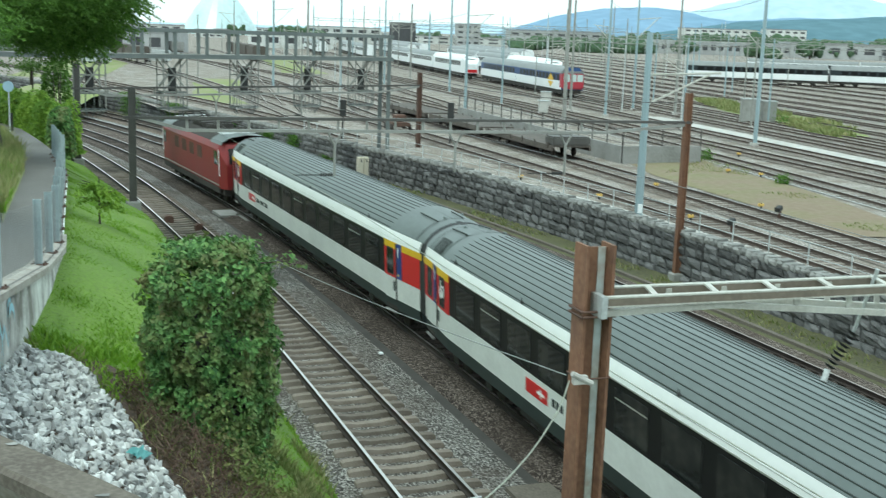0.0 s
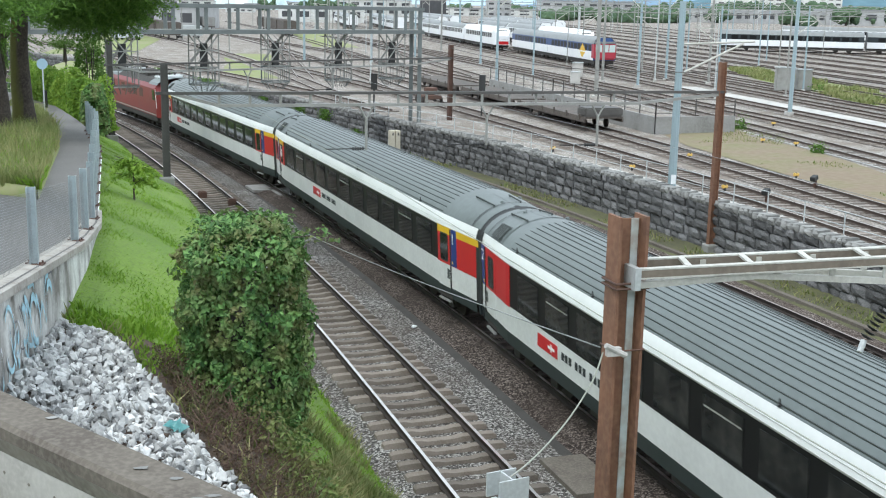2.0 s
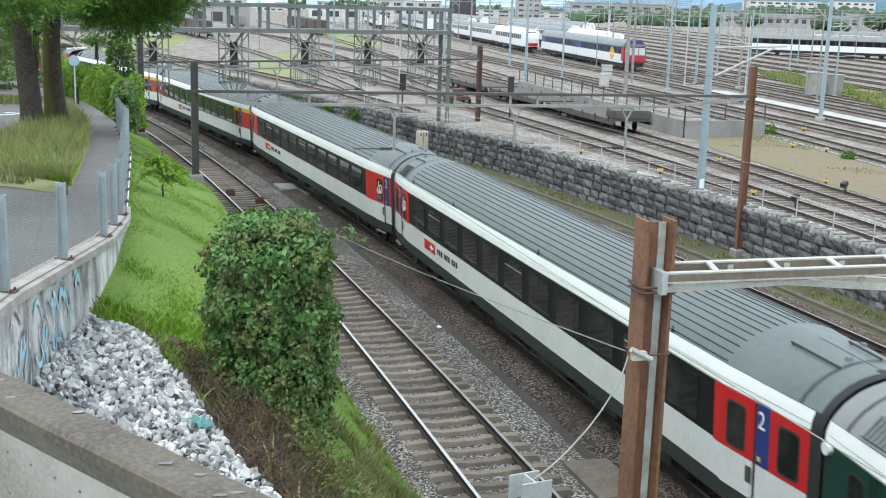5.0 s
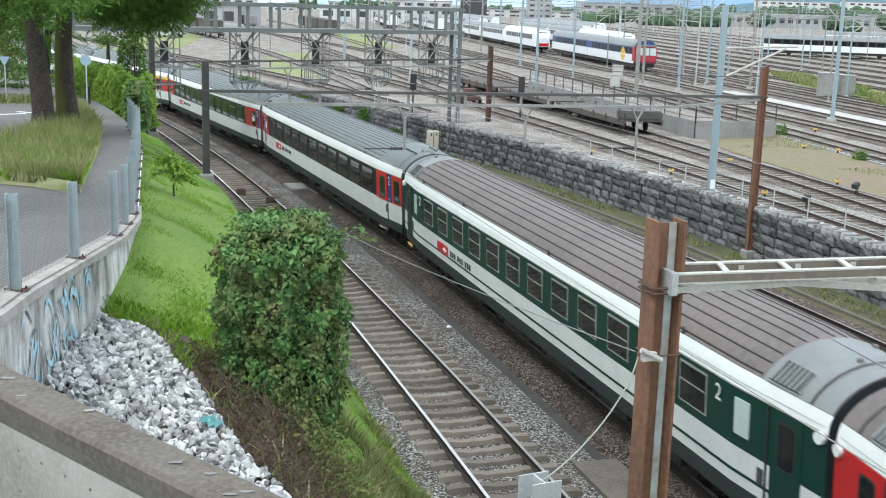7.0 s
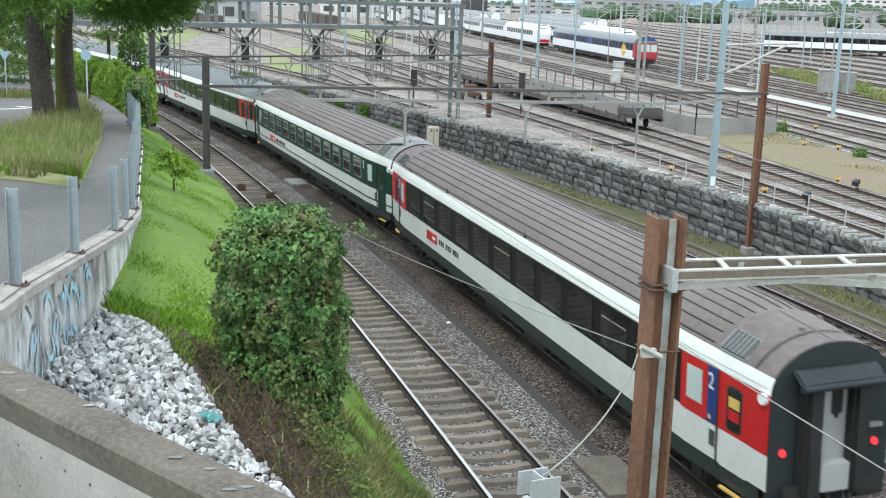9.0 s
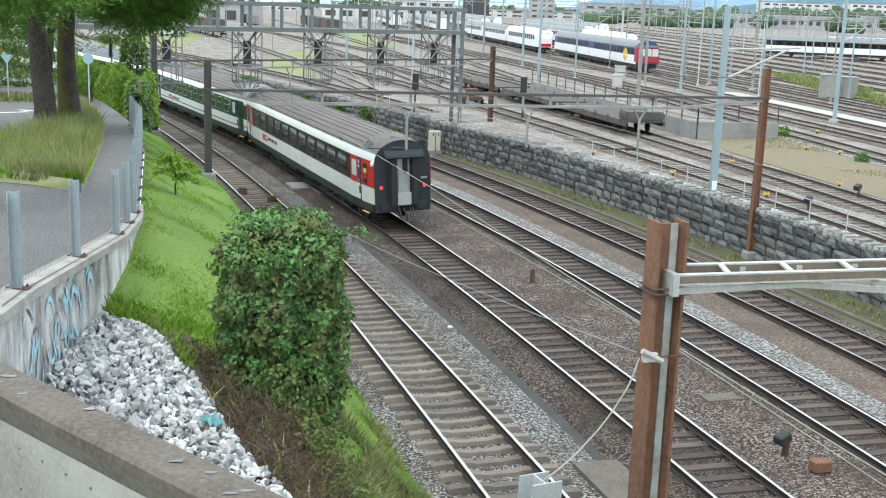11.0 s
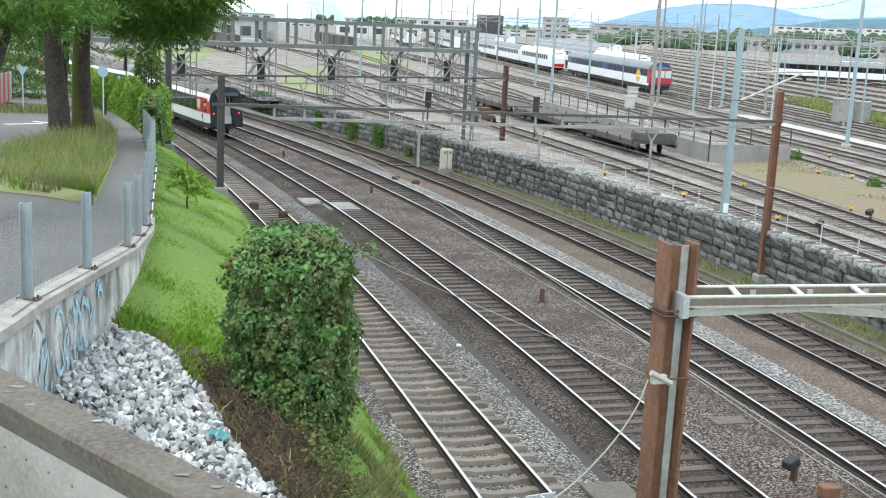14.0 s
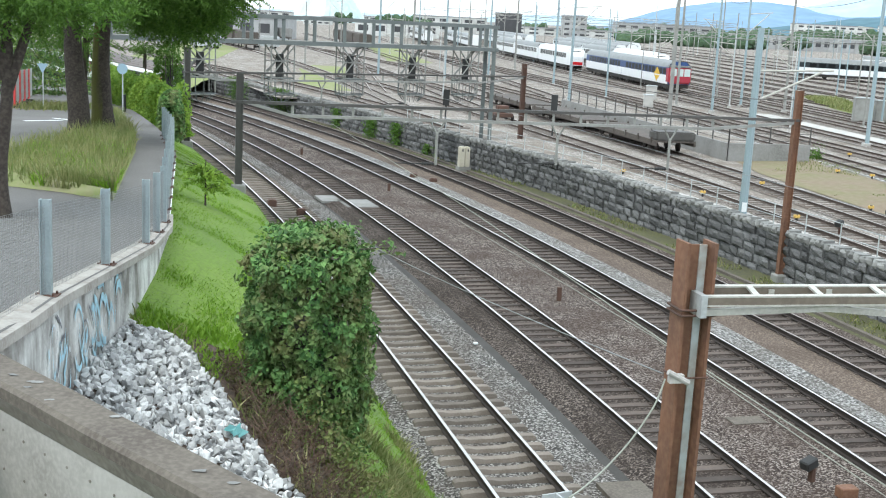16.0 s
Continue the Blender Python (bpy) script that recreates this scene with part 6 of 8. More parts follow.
def tail_end(c):
    """The open rear of the last coach: a set-back door between bellows, the rolled hood and lit tail lamps."""
    h = 26.1 / 2
    bm = bmesh.new()
    box(bm, -0.34, 0.34, -h - 0.03, -h - 0.005, 1.3, 3.1)
    d = part("rear_door", bm, M["bldg_grey"], c, "pale grey rear gangway door")
    bm = bmesh.new()
    box(bm, -0.02, 0.24, -h - 0.045, -h - 0.03, 2.3, 3.0)
    bmesh.ops.bevel(bm, geom=[e for e in bm.edges if abs(e.verts[0].co.y - e.verts[1].co.y) > 0.005], offset=0.09, segments=3, affect="EDGES")
    part("rear_window", bm, M["rubber"], d)
    bm = bmesh.new()
    box(bm, -0.22, -0.19, -h - 0.05, -h - 0.03, 1.4, 3.0)
    part("door_edge", bm, M["frame"], d)
    bm = bmesh.new()
    bar(bm, (-0.34, -h - 0.12, 1.28), (0.34, -h - 0.12, 1.28), 0.22, 0.5)
    part("bridge_plate", bm, M["bldg_grey"], c, "raised pale gangway bridge plate")
    bm = bmesh.new()
    for sg in (-1, 1):
        box(bm, sg * 0.55 - 0.2, sg * 0.55 + 0.2, -h - 0.3, -h, 0.95, 3.12)
    bmesh.ops.bevel(bm, geom=list(bm.edges), offset=0.07, segments=2, affect="EDGES")
    part("bellows", bm, M["rubber"], c, "folded black rubber bellows")
    bm = bmesh.new()
    box(bm, -0.98, 0.98, -0.2, 0.2, -0.05, 0.05, Matrix.Translation((0, -h - 0.2, 3.2)) @ pose(0, 0, 0, 38, 0, 0))
    bmesh.ops.bevel(bm, geom=list(bm.edges), offset=0.04, segments=2, affect="EDGES")
    tube(bm, (-0.98, -h - 0.37, 3.06), (0.98, -h - 0.37, 3.06), 0.07, n=12)
    part("rubber_hood", bm, M["endgrey"], c, "dark rubber hood over the gangway")
    bm = bmesh.new()
    for a, b in (((-0.3, -h - 0.1, 0.95), (-0.2, -h - 0.35, 0.5)), ((0.3, -h - 0.1, 0.95), (0.25, -h - 0.35, 0.45)), ((-0.1, -h, 0.95), (0.0, -h - 0.45, 0.7)), ((0.0, -h - 0.45, 0.7), (0.02, -h - 0.4, 0.35)), ((0.45, -h - 0.1, 1.0), (0.4, -h - 0.3, 0.5))):
        tube(bm, a, b, 0.045, 0.035, 8)
    part("brake_hose", bm, M["black"], c, "black brake hoses and screw coupling")
    for u in (-1.08, 1.08):
        bm = bmesh.new()
        tube(bm, (u, -h - 0.03, 1.76), (u, -h, 1.76), 0.07, n=14)
        part("tail_lamp", bm, M["tail"], c, "lit red tail lamp")
    bm = bmesh.new()
    box(bm, 0.9, 1.2, -h - 0.08, -h, 2.05, 2.12)
    part("lamp_bracket", bm, M["frame"], c)
    for z, mt in ((2.36, "signal_yellow"), (2.12, "red")):
        bm = bmesh.new()
        box(bm, -1.438, -1.42, -h + 0.82, -h + 1.14, z - 0.1, z + 0.1)
        part("door_notice", bm, M[mt], c)


# the vestibules, metres inward from the coach end: number strip, grab rail, door and side windows, scrawled windows
VESTIBULES = {"outer": ((0.36, 0.74), (0.76, 0.8), [(1.0, 1.52)], (0,)), "inner": ((1.42, 1.78), (1.8, 1.84), [(2.02, 2.5)], ()),
              "split": ((1.14, 1.48), (1.5, 1.53), [(0.46, 0.94), (1.82, 2.36)], (1,)), "plain": ((1.14, 1.48), (1.5, 1.53), [(1.82, 2.3), (0.4, 0.88)], ()), "edge": ((0.08, 0.42), (0.44, 0.48), [(0.78, 1.28)], ()),
              "old": ((1.5, 1.82), (1.47, 1.5), [(0.78, 1.18)], ())}


def taper(c, h):
    """Draw in the last metres of a coach towards its ends, roof and sides."""
    for ob in c.children_recursive:
        me = ob.data
        if not me.vertices or max(abs(v.co.y) for v in me.vertices) < h - 2.5 or ob.name.startswith(("class_number", "wheelset", "bogie")):
            if ob.name.startswith("class_number"):
                f = max(0, (abs(ob.matrix_basis.translation.y) - (h - 2.5)) / 2.5)
                ob.matrix_basis.translation.x *= 1 - 0.14 * f
            continue
        bm = bmesh.new()
        bm.from_mesh(me)
        for k in (-1, 1):
            for q in (2.5, 1.2):
                if min(v.co.y for v in bm.verts) < k * (h - q) < max(v.co.y for v in bm.verts):
                    bmesh.ops.bisect_plane(bm, geom=list(bm.verts) + list(bm.edges) + list(bm.faces), plane_co=(0, k * (h - q), 0), plane_no=(0, 1, 0))
        for v in bm.verts:
            f = max(0.0, (abs(v.co.y) - (h - 2.5)) / 2.5)
            v.co.x *= 1 - 0.14 * f
            v.co.z -= 0.1 * f * max(0.0, v.co.z - 2.7)
        bm.to_mesh(me)
        bm.free()


def coach(kind, front, back, label, logo_at, layouts=("old", "old")):
    """kind: modern, green or old. front (far) and back (near) ends: first or second."""
    L = 26.1
    h = L / 2
    c = thing("passenger_coach", label, "train coach", "coaches of the train")
    green, old = kind == "green", kind != "modern"
    bodymat = M["green"] if green else M["white"]
    rib, roofm = (M["rib_brown"], M["roof_brown"]) if old else (M["rib"], M["roof"])
    # lower body, window band, roof edge, roof
    bm = bmesh.new()
    shell(bm, SIDE[:2], -h + 0.2, h - 0.2)
    part("skirt", bm, M["skirt"], c)
    bm = bmesh.new()
    shell(bm, SIDE[1:3], -h, h)
    part("body", bm, M["white"], c)
    bm = bmesh.new()
    shell(bm, SIDE[2:4], -h, h)
    part("window_band", bm, M["green"] if green else M["band"], c)
    bm = bmesh.new()
    shell(bm, CURVE[:3], -h, h, out=0.004)
    part("roof_edge", bm, M["stripe"], c, "white painted roof edge", smooth=True)
    bm = bmesh.new()
    shell(bm, CURVE[2:], -h, h)
    bmesh.ops.remove_doubles(bm, verts=bm.verts, dist=0.001)
    part("roof", bm, roofm, c, smooth=True)
    bm = bmesh.new()
    box(bm, -1.3, 1.3, -h + 0.4, h - 0.4, 0.68, 1.1)
    part("floor", bm, M["under"], c)
    # lengthwise roof ribs
    span = (-h + (2.6 if not old else 1.9), h - (2.6 if not old else 1.9))
    seg = [(Vector((a[0], 0, a[1])), Vector((b[0], 0, b[1]))) for a, b in zip(CURVE[2:], CURVE[3:])]
    total = sum((b - a).length for a, b in seg)
    count = 6 if old else 9
    for k in range(count):
        d = total * (k + 0.35) / count
        for a, b in seg:
            if d <= (b - a).length:
                q = a.lerp(b, d / (b - a).length)
                break
            d -= (b - a).length
        for sg in (-1, 1):
            bm = bmesh.new()
            w = 0.016 if old else 0.011
            box(bm, sg * q.x - w, sg * q.x + w, span[0], span[1], q.z - 0.03, q.z + 0.016)
            part("roof_rib", bm, rib, c)
    for sg in (-1, 1):
        bm = bmesh.new()
        shell(bm, [(x, z) for x, z in CURVE[2:]], min(sg * (h - 0.02), sg * (h - 1.8)), max(sg * (h - 0.02), sg * (h - 1.8)), out=0.012)
        for v in bm.verts:
            v.co.z += 0.012
        part("roof_end", bm, M["roof_end"] if green else roofm, c, smooth=True)
        bm = bmesh.new()
        y = sg * (h - 1.25)
        if kind == "modern" and sg < 0:
            continue
        edge = pose(-1.13, y, 3.385, 0, -41, 0)
        box(bm, -0.27, 0.27, -0.42, 0.42, -0.06, 0.06, edge)
        bmesh.ops.bevel(bm, geom=list(bm.edges), offset=0.05, segments=2, affect="EDGES")
        v_ = part("roof_vent", bm, M["roof_end"] if old else M["rib"], c)
        for i in range(6):
            bm = bmesh.new()
            box(bm, -0.23, 0.23, -0.36 + i * 0.12, -0.31 + i * 0.12, 0.05, 0.075, edge)
            part("vent_slat", bm, M["rib"], v_)
    # seam along the white roof edge
    bm = bmesh.new()
    panel(bm, -h + 0.1, h - 0.1, 2.96, 2.966, 0.012, x=1.386)
    part("edge_seam", bm, M["frame"], c)
    # low handrails and small caps on the roof ends
    for sg in (-1, 1):
        for u, ln in (((-0.55, 1.3), (0.35, 0.9)) if not old else ()):
            bm = bmesh.new()
            zr = float(np.interp(abs(u), [q[0] for q in CURVE[::-1]], [q[1] for q in CURVE[::-1]])) + 0.06
            bar(bm, (u, sg * (h - 0.5), zr), (u, sg * (h - 0.5 - ln), zr), 0.03, 0.04)
            for q in (0.55, 0.45 + ln):
                bar(bm, (u, sg * (h - q), zr - 0.1), (u, sg * (h - q), zr), 0.03, 0.03)
            part("roof_rail", bm, rib, c)
        for u, q in ((-0.2, 0.7), (0.75, 1.5)):
            bm = bmesh.new()
            zr = float(np.interp(abs(u), [k[0] for k in CURVE[::-1]], [k[1] for k in CURVE[::-1]]))
            tube(bm, (u, sg * (h - q), zr - 0.05), (u, sg * (h - q), zr + 0.07), 0.09, 0.05, 10)
            part("roof_cap", bm, roofm, c)
        bm = bmesh.new()
        shell(bm, [(x, z) for x, z in CURVE[2:]], min(sg * (h - 0.5), sg * (h - 0.55)), max(sg * (h - 0.5), sg * (h - 0.55)), out=0.03)
        for v in bm.verts:
            v.co.z += 0.03
        part("roof_seam", bm, rib, c)
    # thin rain gutter
    for sg in (-1, 1):
        bm = bmesh.new()
        box(bm, sg * 1.395 - 0.02, sg * 1.395 + 0.02, -h, h, 2.83, 2.86)
        part("gutter", bm, M["frame"], c)
    # windows
    n = 12 if green else 11
    w0, w1 = (-h + 3.1, h - 3.1)
    pitch = (w1 - w0) / n
    for k in range(n):
        y = w0 + pitch * (k + 0.5)
        hw = 0.52 if green else 0.66
        win = part("window", bmesh.new(), M["frame"], c)
        for sg in (-1, 1):
            if green:
                bm = bmesh.new()
                panel(bm, y - hw, y + hw, 1.93, 2.74, 0.012, sg)
                part("window_frame", bm, M["frame"], win)
                bm = bmesh.new()
                panel(bm, y - hw + 0.04, y + hw - 0.04, 1.97, 2.7, 0.018, sg)
                part("pane", bm, M["pane"], win)
                bm = bmesh.new()
                panel(bm, y - hw + 0.04, y + hw - 0.04, 2.36, 2.39, 0.024, sg)
                part("glazing_bar", bm, M["frame"], win)
            else:
                bm = bmesh.new()
                panel(bm, y - hw, y + hw, 1.84, 2.72, 0.01, sg)
                part("pane", bm, M["pane"], win)
                if k % 4 == 1:
                    bm = bmesh.new()
                    panel(bm, y - hw + 0.05, y + hw - 0.05, 2.5, 2.53, 0.016, sg)
                    part("glazing_bar", bm, M["frame"], win)
    # ends: coloured vestibules with door, number strip and yellow class band
    for sg, cls, lay in ((1, front, layouts[0]), (-1, back, layouts[1])):
        e0, e1 = sorted((sg * (h - 0.01), sg * (h - 2.75)))
        strip, rail, wins, scrawled = VESTIBULES[lay]

        def span_of(a, b):
            return sorted((sg * (h - a), sg * (h - b)))

        if not green:
            bm = bmesh.new()
            panel(bm, e0, e1, 1.74, 2.84, 0.009)
            part("vestibule_panel", bm, M["red"], c, "red vestibule panel")
        door = part("door", bmesh.new(), M["red"], c)
        bm = bmesh.new()
        d0, d1 = wins[0][0] - 0.2, wins[0][1] + 0.2
        panel(bm, *span_of(d0, d1), 1.05, 1.735 if not green else 2.8, 0.012)
        part("door_leaf", bm, M["green"] if green else M["white"], door)
        if not green:
            bm = bmesh.new()
            panel(bm, *span_of(d0, d1), 1.745, 2.82, 0.013)
            part("door_upper", bm, M["red"], door)
        for w_i, (a, b) in enumerate(wins):
            for sd in (-1, 1):
                bm = bmesh.new()
                rounded(bm, *span_of(a - 0.035, b + 0.035), 1.81, 2.66, 0.017, sd)
                part("door_gasket", bm, M["black"], door)
                bm = bmesh.new()
                rounded(bm, *span_of(a, b), 1.85, 2.62, 0.022, sd)
                part("door_window", bm, M["pane"], door)
            if w_i in scrawled:
                scrawl(c, span_of(a, b), 2.02, 2.6)
        bm = bmesh.new()
        panel(bm, *span_of(*rail), 1.0, 2.82, 0.03)
        part("door_rail", bm, M["black"], door)
        bm = bmesh.new()
        panel(bm, *span_of(rail[1] + 0.06, rail[1] + 0.22), 1.32, 1.62, 0.016)
        part("door_button", bm, M["rib"], door)
        bm = bmesh.new()
        panel(bm, *span_of(d0, d1), 0.72, 1.0, -0.02)
        part("door_step", bm, M["under"], door)
        bm = bmesh.new()
        panel(bm, *span_of(d0 + 0.06, d1 - 0.06), 0.62, 0.66, 0.05)
        part("step_edge", bm, M["signal_yellow"] if old else M["frame"], door)
        if not green:
            bm = bmesh.new()
            panel(bm, *span_of(*strip), 1.75, 2.84, 0.015)
            part("number_strip", bm, M["blue"], c, "dark blue strip")
            bm = bmesh.new()
            panel(bm, *span_of(strip[1] - 0.13, strip[1] - 0.05), 1.82, 1.9, 0.02)
            part("strip_mark", bm, M["signal_yellow"], c)
        digit("1" if cls == "first" else "2", 0.44, M["stripe"], c, sg * (h - (sum(strip) / 2 if not green else 2.95)), 2.42)
        if old:
            bm = bmesh.new()
            panel(bm, *span_of(2.0, 2.42 if green else 2.5), 2.0, 2.66, 0.02)
            part("lavatory_window", bm, M["milky"], c, "milky lavatory window")
        if cls == "first":
            bm = bmesh.new()
            panel(bm, *span_of(0.01, min(strip)), 2.64, 2.85, 0.014)
            panel(bm, *span_of(max(strip), 2.74), 2.64, 2.85, 0.014)
            part("class_band", bm, M["yellow"], c, "yellow first class band")
        # end wall, gangway and buffers
        bm = bmesh.new()
        prof = [(-x, z) for x, z in SIDE[:-1]] + [(-x, z) for x, z in CURVE] + [(x, z) for x, z in CURVE[::-1][1:]] + [(x, z) for x, z in SIDE[::-1][1:]]
        y0, y1 = sorted((sg * h, sg * (h - 0.08)))
        a = [bm.verts.new((x * 0.995, y0, z)) for x, z in prof]
        b = [bm.verts.new((x * 0.995, y1, z)) for x, z in prof]
        bm.faces.new(a); bm.faces.new(b[::-1])
        for i in range(len(prof)):
            bm.faces.new((a[i], a[(i + 1) % len(prof)], b[(i + 1) % len(prof)], b[i]))
        part("end_wall", bm, M["endgrey"], c, "dark grey end wall")
        bm = bmesh.new()
        y0, y1 = sorted((sg * h, sg * (h + 0.17)))
        for b_ in ((-0.8, -0.34, 0.95, 3.2), (0.34, 0.8, 0.95, 3.2), (-0.84, 0.84, 3.1, 3.34)):
            box(bm, b_[0], b_[1], y0, y1, b_[2], b_[3])
        bmesh.ops.bevel(bm, geom=list(bm.edges), offset=0.06, segments=2, affect="EDGES")
        part("gangway", bm, M["rubber"], c, "black rubber gangway")
        if kind == "modern":
            bm = bmesh.new()
            ring = [(x + 0.02, z) for x, z in SIDE[1:-1] + CURVE[:-1]] + [(0, CURVE[-1][1] + 0.02)]
            shell(bm, ring, min(sg * (h - 0.14), sg * (h + 0.15)), max(sg * (h - 0.14), sg * (h + 0.15)))
            bmesh.ops.remove_doubles(bm, verts=bm.verts, dist=0.001)
            part("bellows_collar", bm, M["rubber"], c, "black rubber collar between coaches", smooth=True)
        for u in (-0.875, 0.875):
            bf = part("buffer", bmesh.new(), M["under"], c)
            bm = bmesh.new()
            tube(bm, (u, sg * (h - 0.2), 1.0), (u, sg * (h + 0.1), 1.0), 0.1, n=10)
            part("buffer_stem", bm, M["under"], bf)
            bm = bmesh.new()
            box(bm, u - 0.26, u + 0.26, min(sg * (h + 0.1), sg * (h + 0.14)), max(sg * (h + 0.1), sg * (h + 0.14)), 0.83, 1.17)
            bmesh.ops.bevel(bm, geom=list(bm.edges), offset=0.03, segments=2, affect="EDGES")
            part("buffer_head", bm, M["black"], bf)
        bm = bmesh.new()
        tube(bm, (0, sg * h, 0.95), (0, sg * (h + 0.12), 0.7), 0.06, n=8)
        part("coupling", bm, M["black"], c)
        bm = bmesh.new()
        tube(bm, (-1.3, sg * (h - 0.14), 2.75), (-1.5, sg * (h - 0.14), 2.75), 0.11, 0.11, 12)
        if old:
            part("end_lamp", bm, M["stripe"], c, "white round lamp")
        else:
            bm.free()
        bogie(c, sg * 9.3)
    # dark line on the white of the green coach
    if green:
        bm = bmesh.new()
        panel(bm, -h, h, 1.27, 1.33, 0.006)
        part("lining", bm, M["green"], c)
    # plain maker's mark: a red field and bars in place of the lettering
    for sg in (-1, 1):
        y = logo_at
        bm = bmesh.new()
        panel(bm, y - 0.6, y + 0.6, 1.3, 1.62, 0.012, sg)
        part("red_mark", bm, M["red"], c)
        bm = bmesh.new()
        panel(bm, y - 0.45, y - 0.05, 1.425, 1.495, 0.016, sg)
        panel(bm, y - 0.28, y - 0.22, 1.36, 1.56, 0.0165, sg)
        part("mark_shape", bm, M["stripe"], c)
        yy = y - 0.85
        for k in range(3):
            for i in range(3):
                bm = bmesh.new()
                panel(bm, yy - 0.13, yy, 1.38, 1.56, 0.012, sg)
                part("lettering_bar", bm, M["endgrey"], c)
                yy -= 0.21
            yy -= 0.14
    # small boxes under the floor
    r = random.Random(3)
    for y in (-5.2, -2.0, 1.6, 4.8):
        bm = bmesh.new()
        box(bm, -1.2, 1.2, y - r.uniform(0.5, 1.2), y + r.uniform(0.5, 1.2), 0.4, 0.78)
        bmesh.ops.bevel(bm, geom=list(bm.edges), offset=0.04, segments=1, affect="EDGES")
        part("under_box", bm, M["under"], c)
    # little aerial hooks on the roof edge
    for y in (-8.5, -1.5, 5.5, 10):
        bm = bmesh.new()
        tube(bm, (-1.3, y, 3.2), (-1.31, y, 3.34), 0.02, 0.012, 6)
        box(bm, -1.34, -1.27, y - 0.02, y + 0.02, 3.2, 3.24)
        part("lifting_hook", bm, M["black"], c)
    if kind != "modern" and back == "tail":
        tail_end(c)
    taper(c, h)
    return c


def locomotive():
    L = 14.4
    h = L / 2
    c = thing("electric_locomotive", "red electric locomotive with grey roof gear hauling the train", "locomotive")
    bm = bmesh.new()
    prof = [(1.42, 0.95), (1.45, 1.2), (1.45, 2.95), (1.3, 3.25), (0.9, 3.5), (0, 3.6)]
    shell(bm, prof[:4], -h + 0.7, h - 0.7)
    for sg in (-1, 1):
        a = [bm.verts.new((x, sg * (h - 0.7), z)) for x, z in ((-1.45, 0.95), (-1.45, 2.95), (-1.3, 3.25), (1.3, 3.25), (1.45, 2.95), (1.45, 0.95))]
        b = [bm.verts.new((x, sg * (h - q), z)) for x, z, q in ((-1.2, 0.95, 0), (-1.2, 2.2, 0), (-1.1, 3.2, 0.45), (1.1, 3.2, 0.45), (1.2, 2.2, 0), (1.2, 0.95, 0))]
        for i in range(5):
            bm.faces.new((a[i], a[i + 1], b[i + 1], b[i]))
        bm.faces.new(b)
    part("body", bm, M["locored"], c)
    bm = bmesh.new()
    shell(bm, prof[3:], -h + 0.6, h - 0.6)
    part("roof", bm, M["under"], c)
    for sg in (-1, 1):
        bm = bmesh.new()
        y0, y1 = sorted((sg * (h - 0.35), sg * (h - 2.6)))
        shell(bm, [(1.34, 3.2), (1.22, 3.36), (0.85, 3.55), (0, 3.65)], y0, y1, out=0.02)
        part("cab_roof", bm, M["roof"], c, "grey cab roof")
        for u in (-0.95, 0.95):
            bm = bmesh.new()
            tube(bm, (u * 1.52, sg * (h - 0.6), 1.6), (u * 1.52, sg * (h - 0.62), 2.95), 0.025, n=6)
            part("handrail", bm, M["stripe"], c, "white cab handrail")
        for q in (1.9, 2.5):
            bm = bmesh.new()
            box(bm, -0.9, 0.9, sg * (h - q) - 0.12, sg * (h - q) + 0.12, 3.6, 3.72)
            part("insulator_row", bm, M["signwhite"], c, "pale roof insulators")
    bm = bmesh.new()
    shell(bm, [(1.43, 0.7), (1.43, 1.0)], -h + 0.6, h - 0.6, out=0.01)
    box(bm, -1.3, 1.3, -h + 0.3, h - 0.3, 0.6, 1.0)
    part("underframe", bm, M["under"], c)
    bm = bmesh.new()
    panel(bm, -h + 0.75, h - 0.75, 1.08, 1.15, 0.01, x=1.45)
    part("pale_line", bm, M["frame"], c)
    for y in (-2.6, -0.8, 1.0, 2.8):
        bm = bmesh.new()
        panel(bm, y - 0.5, y + 0.5, 2.15, 2.8, 0.01, x=1.45)
        part("grille", bm, M["rust_dark"], c)
    for sg in (-1, 1):
        bm = bmesh.new()
        panel(bm, min(sg * (h - 0.85), sg * (h - 1.5)), max(sg * (h - 0.85), sg * (h - 1.5)), 2.15, 2.85, 0.012, x=1.45)
        part("cab_window", bm, M["pane"], c)
        bm = bmesh.new()
        for u in (-0.6, 0.6):
            a = [bm.verts.new((u + dx, sg * (h - q + 0.012), z)) for dx, z, q in ((-0.45, 2.25, 0.02), (0.45, 2.25, 0.02), (0.4, 3.0, 0.37), (-0.4, 3.0, 0.37))]
            bm.faces.new(a)
        part("windscreen", bm, M["pane"], c)
        for u in (-0.875, 0.875):
            bm = bmesh.new()
            tube(bm, (u, sg * (h - 0.1), 1.0), (u, sg * (h + 0.45), 1.0), 0.1, n=10)
            tube(bm, (u, sg * (h + 0.45), 1.0), (u, sg * (h + 0.5), 1.0), 0.24, n=14)
            part("buffer", bm, M["black"], c)
        bogie(c, sg * 3.9)
        # folded pantograph
        bm = bmesh.new()
        y = sg * 4.0
        for a, b in (((-0.6, y - 0.9, 3.85), (0.6, y - 0.9, 3.85)), ((-0.6, y - 0.9, 3.85), (-0.4, y + 0.9, 3.95)), ((0.6, y - 0.9, 3.85), (0.4, y + 0.9, 3.95)), ((-0.8, y + 0.9, 4.0), (0.8, y + 0.9, 4.0)), ((-0.8, y + 0.7, 4.0), (0.8, y + 0.7, 4.0))):
            tube(bm, a, b, 0.035, n=6)
        for u in (-0.55, 0.55):
            for q in (-0.7, 0.7):
                tube(bm, (u, y + q, 3.45), (u, y + q, 3.85), 0.07, 0.05, 8)
